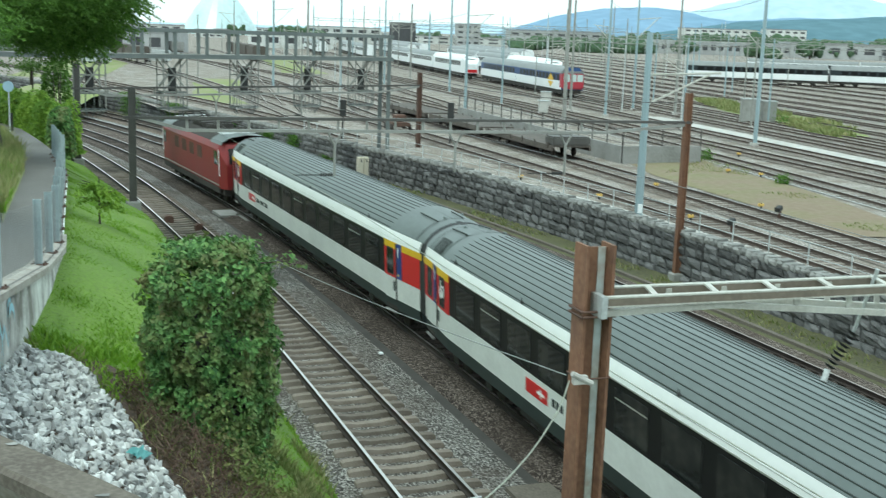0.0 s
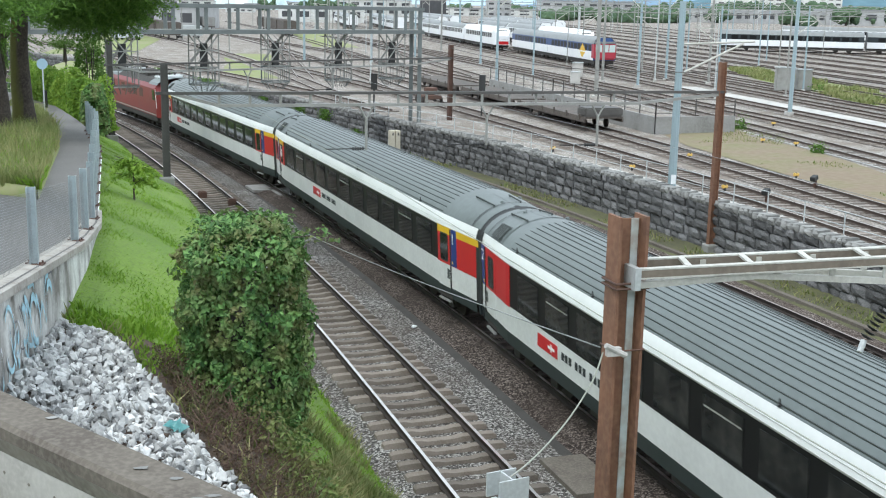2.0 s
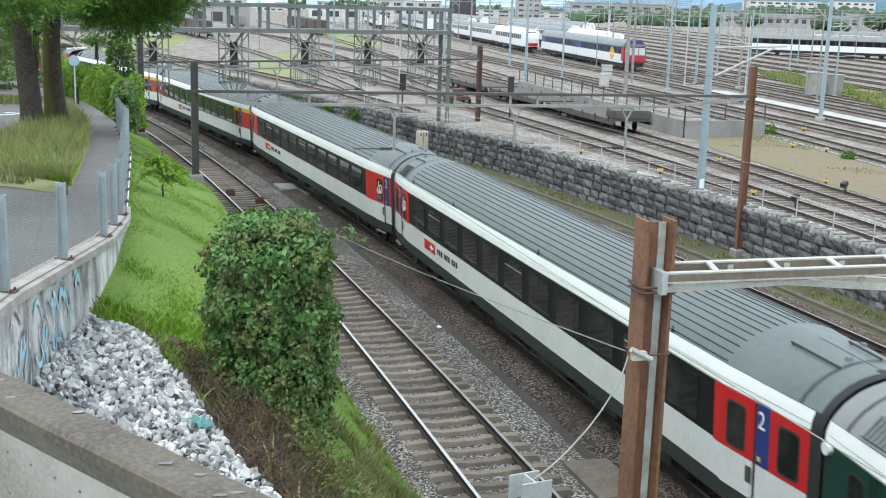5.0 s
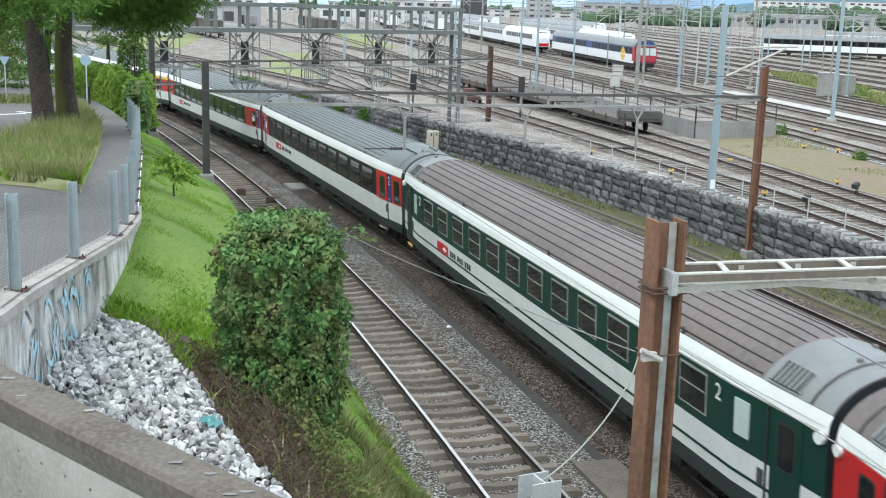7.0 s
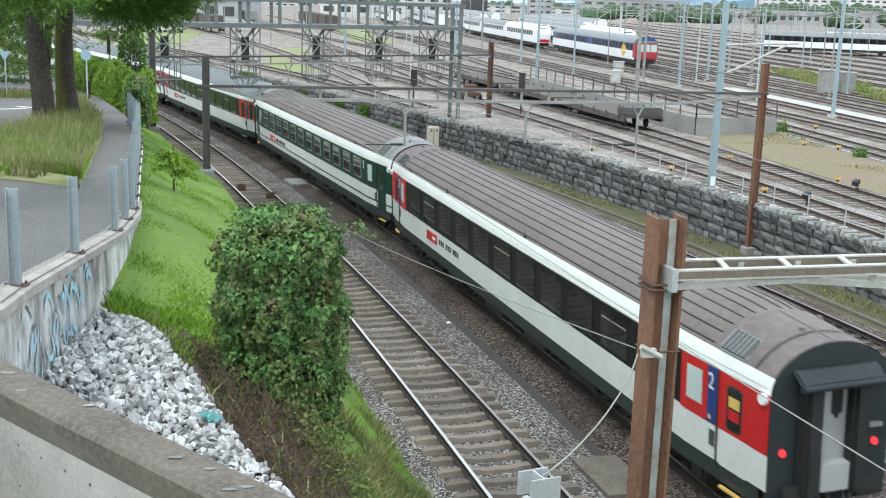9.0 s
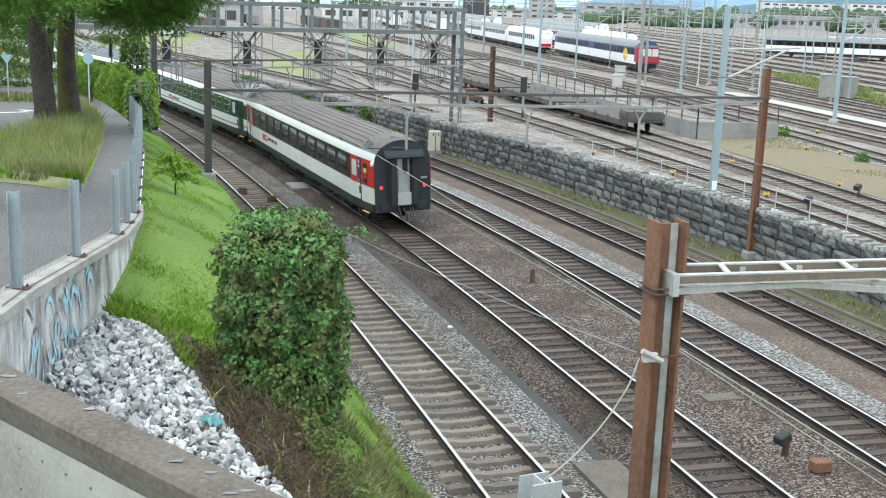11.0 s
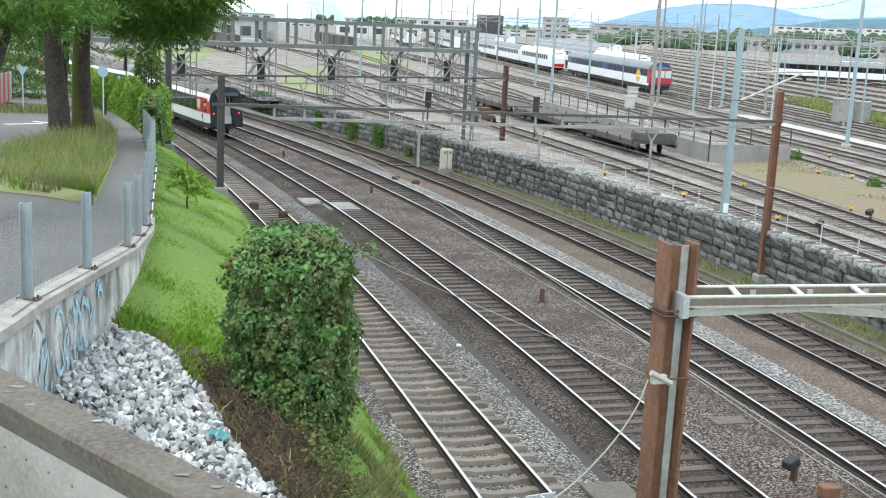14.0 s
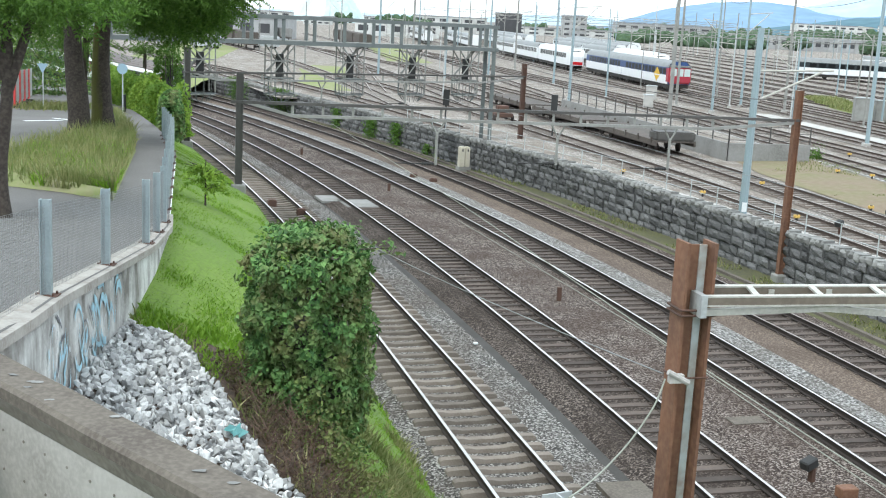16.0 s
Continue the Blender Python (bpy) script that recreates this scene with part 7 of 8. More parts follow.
        part("pantograph", bm, M["under"], c)
    for y in (-1.5, 0, 1.4):
        bm = bmesh.new()
        box(bm, -0.7, 0.7, y - 0.5, y + 0.5, 3.5, 3.8)
        bmesh.ops.bevel(bm, geom=list(bm.edges), offset=0.06, segments=2, affect="EDGES")
        part("roof_box", bm, M["under"], c)
    return c


loco = locomotive()
first_a = coach("modern", "first", "first", "white and black first class coach with yellow bands", 8.2, ("split", "inner"))
first_b = coach("modern", "first", "first", "white and black first class coach with ribbed grey roof", 4.4, ("split", "inner"))
second_a = coach("modern", "second", "second", "white and black second class coach with red ends", 7.8, ("edge", "outer"))
second_b = coach("modern", "second", "second", "white and black second class coach with scrawled door windows", 7.8, ("split", "plain"))
green_c = coach("green", "second", "second", "dark green second class coach with brown ribbed roof", 7.5)
last_c = coach("old", "second", "tail", "last coach with brown roof and red tail lamps", 7.0)
TRAIN = [(loco, 14.4, 34.6), (first_a, 26.1, 13.2), (first_b, 26.1, -13.2), (second_a, 26.1, -39.6), (second_b, 26.1, -66.0), (green_c, 26.1, -92.4), (last_c, 26.1, -118.8)]


# ---- the yard ----
def yard_x(x0, m, c, y):
    return x0 + m * (y - 70) + c * (y - 70) ** 2 / 2


# x at y = 70, slope, bend, first and last y of each yard track
YARD = [(10.1, -0.262, -0.0016, 25, 150), (14.5, -0.225, -0.0012, 25, 170), (25.4, -0.12, -0.0009, 30, 260), (30.2, -0.17, -0.0003, 35, 260), (34.2, -0.14, 0, 40, 420), (39.4, -0.12, 0, 45, 500), (46.0, -0.11, 0, 60, 500),
        (50, -0.1, 0, 70, 500), (55, -0.09, 0, 75, 500), (60, -0.085, 0, 80, 500), (65, -0.08, 0, 85, 500), (71, -0.07, 0, 90, 500), (77, -0.06, 0, 95, 500), (84, -0.05, 0, 100, 500), (91, -0.05, 0, 110, 500), (100, -0.04, 0, 120, 500), (110, -0.03, 0, 130, 500),
        (4.9, -0.33, -0.003, 84, 165), (20.3, -0.2, -0.001, 76, 260), (-3.0, -0.3, -0.002, 105, 240), (2.0, -0.2, -0.001, 98, 300), (8.0, -0.17, -0.0006, 105, 350), (13.0, -0.15, -0.0003, 120, 400), (18.0, -0.14, 0, 125, 420), (43.0, -0.115, 0, 50, 500), (-2.0, -0.12, 0, 118, 420), (36.6, -0.118, 0, 125, 500), (34.6, -0.118, 0, 188, 500)]
for i_, (x0, m_, c_, y0, y1) in enumerate(YARD):
    up = 0.004 * (i_ % 7)
    tr = thing("yard_track", "rusty yard track with dull rails on dark sleepers", "railway track", "yard tracks")
    pts = [(yard_x(x0, m_, c_, y), float(y), math.atan(-(m_ + c_ * (y - 70)))) for y in np.arange(y0, y1, 4.0)]
    for sd in (-0.7525, 0.7525):
        part("rail", rail_mesh([(x + sd * math.cos(h), y + sd * math.sin(h), YARD_Z + 0.2, h) for x, y, h in pts], M["old_rail_top"], M["yard_rail"]), None, tr)
    bm = bmesh.new()
    for y in np.arange(y0, min(y1, 200), 0.65 if y0 < 60 else 1.3):
        x, h = yard_x(x0, m_, c_, y), math.atan(-(m_ + c_ * (y - 70)))
        box(bm, -1.25, 1.25, -0.12, 0.12, -0.1, 0.04, pose(x, float(y), YARD_Z + 0.02 + up, 0, 0, math.degrees(h)))
    sl = part("sleeper_row", bm, M["yard_sleeper"], tr)
    sl["kind"] = "stuff"
    rows = [[(x - 1.5 * math.cos(h), y - 1.5 * math.sin(h), YARD_Z + 0.025 + up), (x + 1.5 * math.cos(h), y + 1.5 * math.sin(h), YARD_Z + 0.025 + up)] for x, y, h in pts]
    # beds farther out take the ballast tone that has haze mixed in
    sheet("track_bed", rows, M["yard_pale" if i_ in (2, 9, 14) else "yard_bed" if i_ in (0, 1, 3, 17, 18) else "yard_hazed"], tr)

# service path behind the wall
rows = [[(LINE[4].at(s, wall_off(s) + 0.75)[0], LINE[4].at(s, wall_off(s) + 0.75)[1], YARD_Z + 0.04), (LINE[4].at(s, wall_off(s) + 1.9)[0], LINE[4].at(s, wall_off(s) + 1.9)[1], YARD_Z + 0.04)] for s in np.arange(-30, 90, 2.0)]
tagged(sheet("service_path", rows, M["concrete"]), "pale concrete service path behind the wall", "path", kind="structure")


# concrete ramp wall with a fence on it
cw = thing("wall_ramp", "pale concrete wall with a thin steel fence on top", "wall", kind="structure")
RW = [(17.1, 72.0), (15.6, 79.0), (13.2, 90.0), (9.8, 106.0)]
bm = bmesh.new()
for a, b in zip(RW, RW[1:]):
    bar(bm, (*a, YARD_Z + 0.55), (*b, YARD_Z + 0.55), 0.25, 1.1)
bar(bm, (17.1, 72.0, YARD_Z + 0.55), (22.6, 73.6, YARD_Z + 0.55), 0.25, 1.1)
part("wall_body", bm, M["pit"], cw)
for a, b in list(zip(RW, RW[1:])) + [((17.1, 72.0), (22.6, 73.6))]:
    n_ = max(2, int(math.hypot(b[0] - a[0], b[1] - a[1]) / 2.2))
    for i in range(n_ + 1):
        x, y = a[0] + (b[0] - a[0]) * i / n_, a[1] + (b[1] - a[1]) * i / n_
        bm = bmesh.new()
        tube(bm, (x, y, YARD_Z), (x, y, YARD_Z + 2.2), 0.045, n=6)
        part("fence_post", bm, M["darkbeam"], cw)
    for z in (1.3, 1.75, 2.15):
        bm = bmesh.new()
        tube(bm, (*a, YARD_Z + z), (*b, YARD_Z + z), 0.02, n=5)
        part("fence_bar", bm, M["darkbeam"], cw)


# flat wagon on the second yard track
def flat_wagon(y0, n, track_i):
    x0, m_, c_, _, _ = YARD[track_i]
    for k in range(n):
        y = y0 + k * 13.2
        h = math.atan(-(m_ + c_ * (y - 70)))
        w = thing("flat_wagon", "empty rusty flat wagon standing in the yard", "flat wagon", "flat wagons", pose(yard_x(x0, m_, c_, y), y, YARD_Z + 0.2, 0, 0, math.degrees(h)))
        bm = bmesh.new()
        box(bm, -1.35, 1.35, -6.2, 6.2, 0.68, 0.8)
        part("deck", bm, M["wagon"], w)
        for sg in (-1, 1):
            bm = bmesh.new()
            box(bm, sg * 1.3 - 0.06, sg * 1.3 + 0.06, -6.2, 6.2, 0.45, 0.68)
            part("sole_bar", bm, M["wagon"], w)
            for i in range(6):
                bm = bmesh.new()
                box(bm, sg * 1.38 - 0.04, sg * 1.38 + 0.04, -5.6 + i * 2.2, -5.48 + i * 2.2, 0.6, 0.95)
                part("stake", bm, M["wagon"], w)
            for q in (-4, 4):
                for u in (-0.75, 0.75):
                    bm = bmesh.new()
                    tube(bm, (u - 0.06, sg * 0.9 + q, 0.3), (u + 0.06, sg * 0.9 + q, 0.3), 0.3, n=16)
                    part("wheel", bm, M["rail"], w)
        if k == 0:
            bm = bmesh.new()
            box(bm, -1.3, 1.3, -6.25, -4.9, 0.8, 1.35)
            bmesh.ops.bevel(bm, geom=list(bm.edges), offset=0.08, segments=2, affect="EDGES")
            part("tarpaulin", bm, M["darkbeam"], w, "dark folded load at the wagon end")


flat_wagon(78.6, 3, 1)


# ---- masts in the yard ----
def yard_mast(x, y, h, r, mat, label, arm=0.0, z=YARD_Z):
    p = thing("catenary_mast", label, "catenary mast", "yard masts", pose(x, y, z))
    bm = bmesh.new()
    tube(bm, (0, 0, -0.2), (0, 0, h), r, r * 0.72, 8)
    part("shaft", bm, mat, p)
    bm = bmesh.new()
    box(bm, -r * 1.8, r * 1.8, -r * 1.8, r * 1.8, -0.2, 0.25)
    part("foundation", bm, M["concrete"], p)
    if arm:
        bm = bmesh.new()
        tube(bm, (0, 0, h * 0.78), (arm, 0, h * 0.8), 0.05, n=6)
        tube(bm, (0, 0, h * 0.62), (arm * 0.85, 0, h * 0.79), 0.05, n=6)
        part("cantilever", bm, M["truss"], p)
    return p


bigmast = yard_mast(12.6, 49.3, 8.1, 0.19, M["bluemast"], "blue-grey tubular steel mast behind the stone wall", 3.2)
bm = bmesh.new()
box(bm, -0.1, 0.1, -0.22, -0.18, 0.35, 0.75)
part("plate", bm, M["signwhite"], bigmast)
r_ = random.Random(2)
MASTS = [(22.9, 121, 12.5, 0.2), (10.9, 111.8, 12, 0.2), (30.9, 86.8, 13.0, 0.24), (33.9, 120.2, 12.6, 0.2), (25.2, 114.4, 12.4, 0.2), (30.8, 126, 12.6, 0.2), (18.4, 99.9, 13.0, 0.26), (16.5, 128, 8.5, 0.15), (12.5, 150, 12, 0.2), (9.4, 190, 12.0, 0.22), (4.5, 165, 12.5, 0.2),
         (-1.5, 150, 12.5, 0.22), (-5.5, 145, 12.5, 0.22), (-10, 150, 12.5, 0.22), (29, 100, 8.0, 0.14), (36.5, 104, 8.2, 0.14), (41, 112, 8.2, 0.14), (44.5, 125, 8.4, 0.14), (48, 140, 8.4, 0.14), (38, 145, 8.5, 0.14), (33, 150, 8.5, 0.14), (27, 158, 8.5, 0.14), (52, 160, 9, 0.15), (58, 175, 9, 0.15),
         (44, 180, 9, 0.15), (35, 190, 9, 0.15), (62, 210, 10, 0.16), (50, 230, 10, 0.16), (28, 220, 11, 0.17), (15, 230, 11, 0.18), (2, 220, 12, 0.18), (-8, 240, 12, 0.2), (75, 250, 11, 0.18), (60, 280, 12, 0.18), (40, 300, 12, 0.18), (20, 310, 13, 0.2), (90, 300, 12, 0.18), (0, 320, 13, 0.2), (105, 330, 13, 0.2), (70, 350, 13, 0.2), (32, 380, 13, 0.2)]
for i, (x, y, h, r) in enumerate(MASTS):
    yard_mast(x, y, h, r * 0.72, M["bluemast"] if i % 3 else M["greybeam"], "slim grey steel catenary mast among the yard tracks", (2.5 if i % 4 == 1 else 0.0))
# spanning cross-beams with light lattice between groups of masts
def cross_span(a, b, z, label):
    p = thing("yard_portal", label, "portal beam", "yard portals")
    a, b = Vector((*a, z)), Vector((*b, z))
    for dz in (0, 0.5):
        bm = bmesh.new()
        bar(bm, a + Vector((0, 0, dz)), b + Vector((0, 0, dz)), 0.08, 0.08)
        part("chord", bm, M["greybeam"], p)
    n_ = int((b - a).length / 1.6)
    for i in range(n_):
        u, v = a.lerp(b, i / n_), a.lerp(b, (i + 1) / n_)
        bm = bmesh.new()
        bar(bm, u, v + Vector((0, 0, 0.5)), 0.05, 0.05)
        part("lacing_bar", bm, M["greybeam"], p)


cross_span((10.9, 111.8), (33.9, 120.2), 8.6, "pale lattice beam spanning the yard tracks")
cross_span((33.9, 120.2), (70, 128), 8.6, "pale lattice beam over the outer yard tracks")
cross_span((4.5, 165), (44, 180), 9.4, "pale lattice beam spanning the yard tracks far off")
cross_span((44, 180), (90, 190), 9.4, "pale lattice beam spanning the tracks far off")
cross_span((-8, 240), (60, 255), 10.5, "thin lattice beam across the distant yard")
for x, y, h in ((70, 128, 10), (90, 190, 11), (60, 255, 12)):
    yard_mast(x, y, h, 0.16, M["greybeam"], "slim grey steel mast carrying a lattice beam")
for i, (pa, pb) in enumerate((((12.6, 49.3, 7.6), (22.9, 121, 10.5)), ((13.1, 44.6, 6.8), (4.56, 78.9, 6.2)), ((30.9, 86.8, 12.5), (33.9, 120.2, 12.2)), ((25.2, 114.4, 12.6), (30.8, 126, 12.6)), ((10.9, 111.8, 11), (9.4, 190, 11)), ((30.9, 86.8, 9), (22.9, 121, 9)))):
    cable("overhead_wire", "thin dark overhead wire between masts", [pa, pb], 0.02, M["darkbeam"], 0.5)


# ---- trains standing in the yard ----
def standing(name, x0, m_, y0, L, bodymat, lowmat, label, nose=False, stripe=None, front=None, wdark=True):
    y = y0 + L / 2
    x = x0 + m_ * (y - 70)
    h = math.atan(-m_)
    c = thing(name, label, "railway vehicle", "parked trains", pose(x, y, YARD_Z + 0.2, 0, 0, math.degrees(h)))
    l = L / 2 - 0.2
    bm = bmesh.new()
    prof = [(1.4, 0.9), (1.42, 1.2), (1.42, 2.0)]
    shell(bm, prof, -l, l)
    part("lower_body", bm, lowmat, c)
    bm = bmesh.new()
    shell(bm, [(1.42, 2.0), (1.42, 2.95)], -l, l)
    for sg in (-1, 1):
        a = [bm.verts.new((u * 1.42, sg * l, z)) for u, z in ((-1, 0.9), (-1, 2.95), (-0.6, 3.7), (0.6, 3.7), (1, 2.95), (1, 0.9))]
        bm.faces.new(a)
    part("upper_body", bm, bodymat, c)
    bm = bmesh.new()
    shell(bm, [(1.42, 2.95), (1.25, 3.4), (0.8, 3.7), (0, 3.8)], -l, l)
    part("roof", bm, M["roof_end"] if not nose else M["panel_white"], c, smooth=True)
    bm = bmesh.new()
    box(bm, -1.25, 1.25, -l, l, 0.45, 0.95)
    part("underframe", bm, M["under"], c)
    for q in (-l * 0.72, l * 0.72):
        bm = bmesh.new()
        for dy in (-1.2, 1.2):
            for u in (-0.76, 0.76):
                tube(bm, (u - 0.06, q + dy, 0.45), (u + 0.06, q + dy, 0.45), 0.45, n=12)
        box(bm, -1.0, 1.0, q - 1.6, q + 1.6, 0.4, 0.6)
        part("bogie", bm, M["under"], c)
    k = -l + 1.6
    while k < l - 1.6:
        bm = bmesh.new()
        panel(bm, k - 0.62, k + 0.62, 2.05, 2.8, 0.012, x=1.42)
        part("window", bm, M["band"], c)
        k += 1.65
    if front is not None:
        bm = bmesh.new()
        box(bm, -1.43, 1.43, -l - 0.5, -l + 1.0, 1.0, 3.1)
        bmesh.ops.bevel(bm, geom=list(bm.edges), offset=0.2, segments=3, affect="EDGES")
        part("cab", bm, front, c)
        # the pale reflection on the glass is a milky paint colour
        bm = bmesh.new()
        box(bm, -1.25, 1.25, -l - 0.52, -l - 0.4, 1.95, 2.85)
        part("windscreen", bm, M["milky"], c, "windscreen with a pale reflection painted in")
        for u in (-0.42, 0.42):
            bm = bmesh.new()
            box(bm, u - 0.05, u + 0.05, -l - 0.54, -l - 0.42, 1.95, 2.85)
            part("screen_pillar", bm, front, c)
        bm = bmesh.new()
        box(bm, -1.44, 1.44, -l - 0.45, -l + 1.0, 2.98, 3.25)
        bmesh.ops.bevel(bm, geom=list(bm.edges), offset=0.1, segments=2, affect="EDGES")
        part("cab_roof", bm, M["roof_end"], c)
    if nose:
        bm = bmesh.new()
        for i in range(6):
            f, g = i / 6, (i + 1) / 6
            for sg in (-1, 1):
                a = [bm.verts.new((sg * 1.42 * (1 - 0.45 * q * q), -l - 2.0 * q, z)) for q, z in ((f, 0.9), (g, 0.9), (g, 3.4 - 1.0 * g * g), (f, 3.4 - 1.0 * f * f))]
                bm.faces.new(a)
            a = [bm.verts.new((sg * 1.42 * (1 - 0.45 * q * q), -l - 2.0 * q, 3.4 - 1.0 * q * q)) for sg, q in ((-1, f), (1, f), (1, g), (-1, g))]
            bm.faces.new(a)
        a = [bm.verts.new((sg * 0.78, -l - 2.0, z)) for sg, z in ((-1, 0.9), (1, 0.9), (1, 2.4), (-1, 2.4))]
        bm.faces.new(a)
        part("nose", bm, M["panel_white"], c)
        bm = bmesh.new()
        box(bm, -0.85, 0.85, -l - 2.03, -l - 1.95, 1.0, 1.5)
        part("red_front", bm, M["red"], c)
        bm = bmesh.new()
        bar(bm, (0, -l - 1.98, 1.8), (0, -l - 0.9, 3.25), 1.5, 0.06)
        part("windscreen", bm, M["band"], c)
    if stripe:
        for sg in (-1, 1):
            for tri in (((3.4, 1.95), (6.2, 1.95), (4.8, 2.85)), ((3.6, 1.8), (6.0, 1.8), (4.8, 1.05))):
                bm = bmesh.new()
                a = [bm.verts.new((sg * 1.44, -l + u, z)) for u, z in tri]
                b = [bm.verts.new((sg * 1.40, -l + u, z)) for u, z in tri]
                bm.faces.new(a)
                for q in range(3):
                    bm.faces.new((a[q], a[(q + 1) % 3], b[(q + 1) % 3], b[q]))
                part("side_mark", bm, stripe, c, "yellow marking on the side")
    return c


LX, LM_ = 36.6, -0.118
standing("control_car", LX, LM_, 145.5, 23, M["trainblue"], M["panel_white"], "blue and white railcar with red cab end", front=M["cab_red"], stripe=M["yellow"])
standing("railcar", LX, LM_, 168, 23, M["trainblue"], M["panel_white"], "blue and white railcar coupled behind the control car")
for i in range(3):
    standing("electric_multiple_unit", LX - 2.0, LM_, 196 + i * 27, 26, M["panel_white"], M["panel_white"], "white electric multiple unit with dark windows in the yard", nose=(i == 0))
for i in range(3):
    standing("electric_multiple_unit", 46.0, -0.11, 190 + i * 27, 26, M["panel_white"], M["panel_white"], "white electric multiple unit parked on another track", nose=(i == 0))
for i, (x0, y0) in enumerate(((52, 255), (58, 270), (40, 330), (25, 300), (48, 360), (15, 330), (66, 300))):
    for k in range(3):
        standing("parked_coach", x0, -0.09, y0 + k * 26.5, 26, M["panel_white"], M["panel_white"], "white passenger coach parked far off in the yard")


def side_coach(x, y, turn, bodymat, label):
    c = standing("parked_coach", 0, 0, 0, 26, bodymat, M["panel_white"], label)
    c.matrix_basis = pose(x, y, YARD_Z + 0.2, 0, 0, turn)
    return c


for i in range(5):
    side_coach(76 + i * 26, 216 - i * 5.0, 74.5, M["endgrey"], "dark-windowed white coach parked across the far yard")
for i in range(4):
    side_coach(108 + i * 26, 275 - i * 5.0, 74.5, M["panel_white"], "white coach in a distant row of trains")

# rails under the coaches that stand across the yard
for x0_, y0_, x1_, y1_ in ((60, 219, 200, 192), (92, 278, 220, 253.4)):
    tr = thing("yard_track", "rusty yard track across the far yard", "railway track", "yard tracks")
    h_ = math.atan2(-(x1_ - x0_), y1_ - y0_)
    for sd in (-0.7525, 0.7525):
        part("rail", rail_mesh([(x0_ + (x1_ - x0_) * f + sd * math.cos(h_), y0_ + (y1_ - y0_) * f + sd * math.sin(h_), YARD_Z + 0.2, h_) for f in (0, 0.5, 1)], M["old_rail_top"], M["rail"]), None, tr)

# more slim masts scattered over the yard
for i in range(60):
    y = r_.uniform(105, 420)
    x = r_.uniform(-0.12, 0.4) * y
    if x < x_wall(min(y, 160)) + 6:
        continue
    k_ = min(YARD, key=lambda q: abs(yard_x(q[0], q[1], q[2], y) - x))
    x = yard_x(k_[0], k_[1], k_[2], y) + 2.3
    yard_mast(x, y, r_.choice((7.5, 8.0, 8.5, 11.5)), r_.uniform(0.06, 0.1), M["greybeam"] if i % 3 else M["galv"], "slim pale steel catenary mast among the yard tracks", r_.choice((0, 2.4, -2.4)))


# white vans and low sheds at the far side of the tracks
def van(x, y, turn):
    v = thing("van", "grey delivery van parked beyond the tracks", "van", "parked vans", pose(x, y, YARD_Z, 0, 0, turn))
    bm = bmesh.new()
    prof = [(-2.6, 0.4), (-2.6, 2.2), (-2.4, 2.4), (1.1, 2.4), (1.9, 1.5), (2.6, 1.25), (2.7, 0.4)]
    a = [bm.verts.new((-0.95, y_, z_)) for y_, z_ in prof]
    b = [bm.verts.new((0.95, y_, z_)) for y_, z_ in prof]
    bm.faces.new(a); bm.faces.new(b[::-1])
    for i in range(len(prof)):
        bm.faces.new((a[i], a[(i + 1) % 7], b[(i + 1) % 7], b[i]))
    part("body", bm, M["galv"], v)
    bm = bmesh.new()
    bar(bm, (0, 1.15, 2.33), (0, 1.86, 1.56), 1.7, 0.03)
    part("windscreen", bm, M["band"], v)
    for y_ in (-1.7, 1.7):
        for u in (-0.85, 0.85):
            bm = bmesh.new()
            tube(bm, (u - 0.1, y_, 0.35), (u + 0.1, y_, 0.35), 0.35, n=12)
            part("wheel", bm, M["rubber"], v)


for i, (x, y) in enumerate(((-46, 215), (-38, 232))):
    van(x, y, 70 + i * 9)
for x0_, w_, y0_, y1_ in ((-34, 9, 110, 150), (-16, 6, 118, 170), (-46, 12, 160, 240), (-12, 8, 200, 300)):
    tagged(sheet("weedy_patch", [[(x0_ + u * w_ + 1.5 * noise.noise((y * 0.1, u, 0)) - 0.12 * (y - y0_), float(y), YARD_Z + 0.03) for u in (0, 0.5, 1)] for y in np.linspace(y0_, y1_, 9)], M["weedsoil"]), "yellow-green weeds between far tracks", "weeds", kind="structure")

# cabinets, yellow signals and dwarf signals of the yard
for x, y, w, h in ((39.2, 112.3, 1.8, 2.3), (41.3, 112.9, 1.4, 2.1), (21.5, 128.5, 1.1, 1.6), (19.2, 116.0, 0.9, 1.3)):
    c = thing("relay_cabinet", "grey steel relay cabinet in the yard", "cabinet", "relay cabinets", pose(x, y, YARD_Z))
    bm = bmesh.new()
    box(bm, -w / 2, w / 2, -0.4, 0.4, 0.1, h)
    bmesh.ops.bevel(bm, geom=list(bm.edges), offset=0.04, segments=2, affect="EDGES")
    part("case", bm, M["greybeam"] if w > 1.2 else M["concrete"], c)
    bm = bmesh.new()
    box(bm, -w / 2 - 0.05, w / 2 + 0.05, -0.45, 0.45, h, h + 0.08)
    part("lid", bm, M["galv"], c)
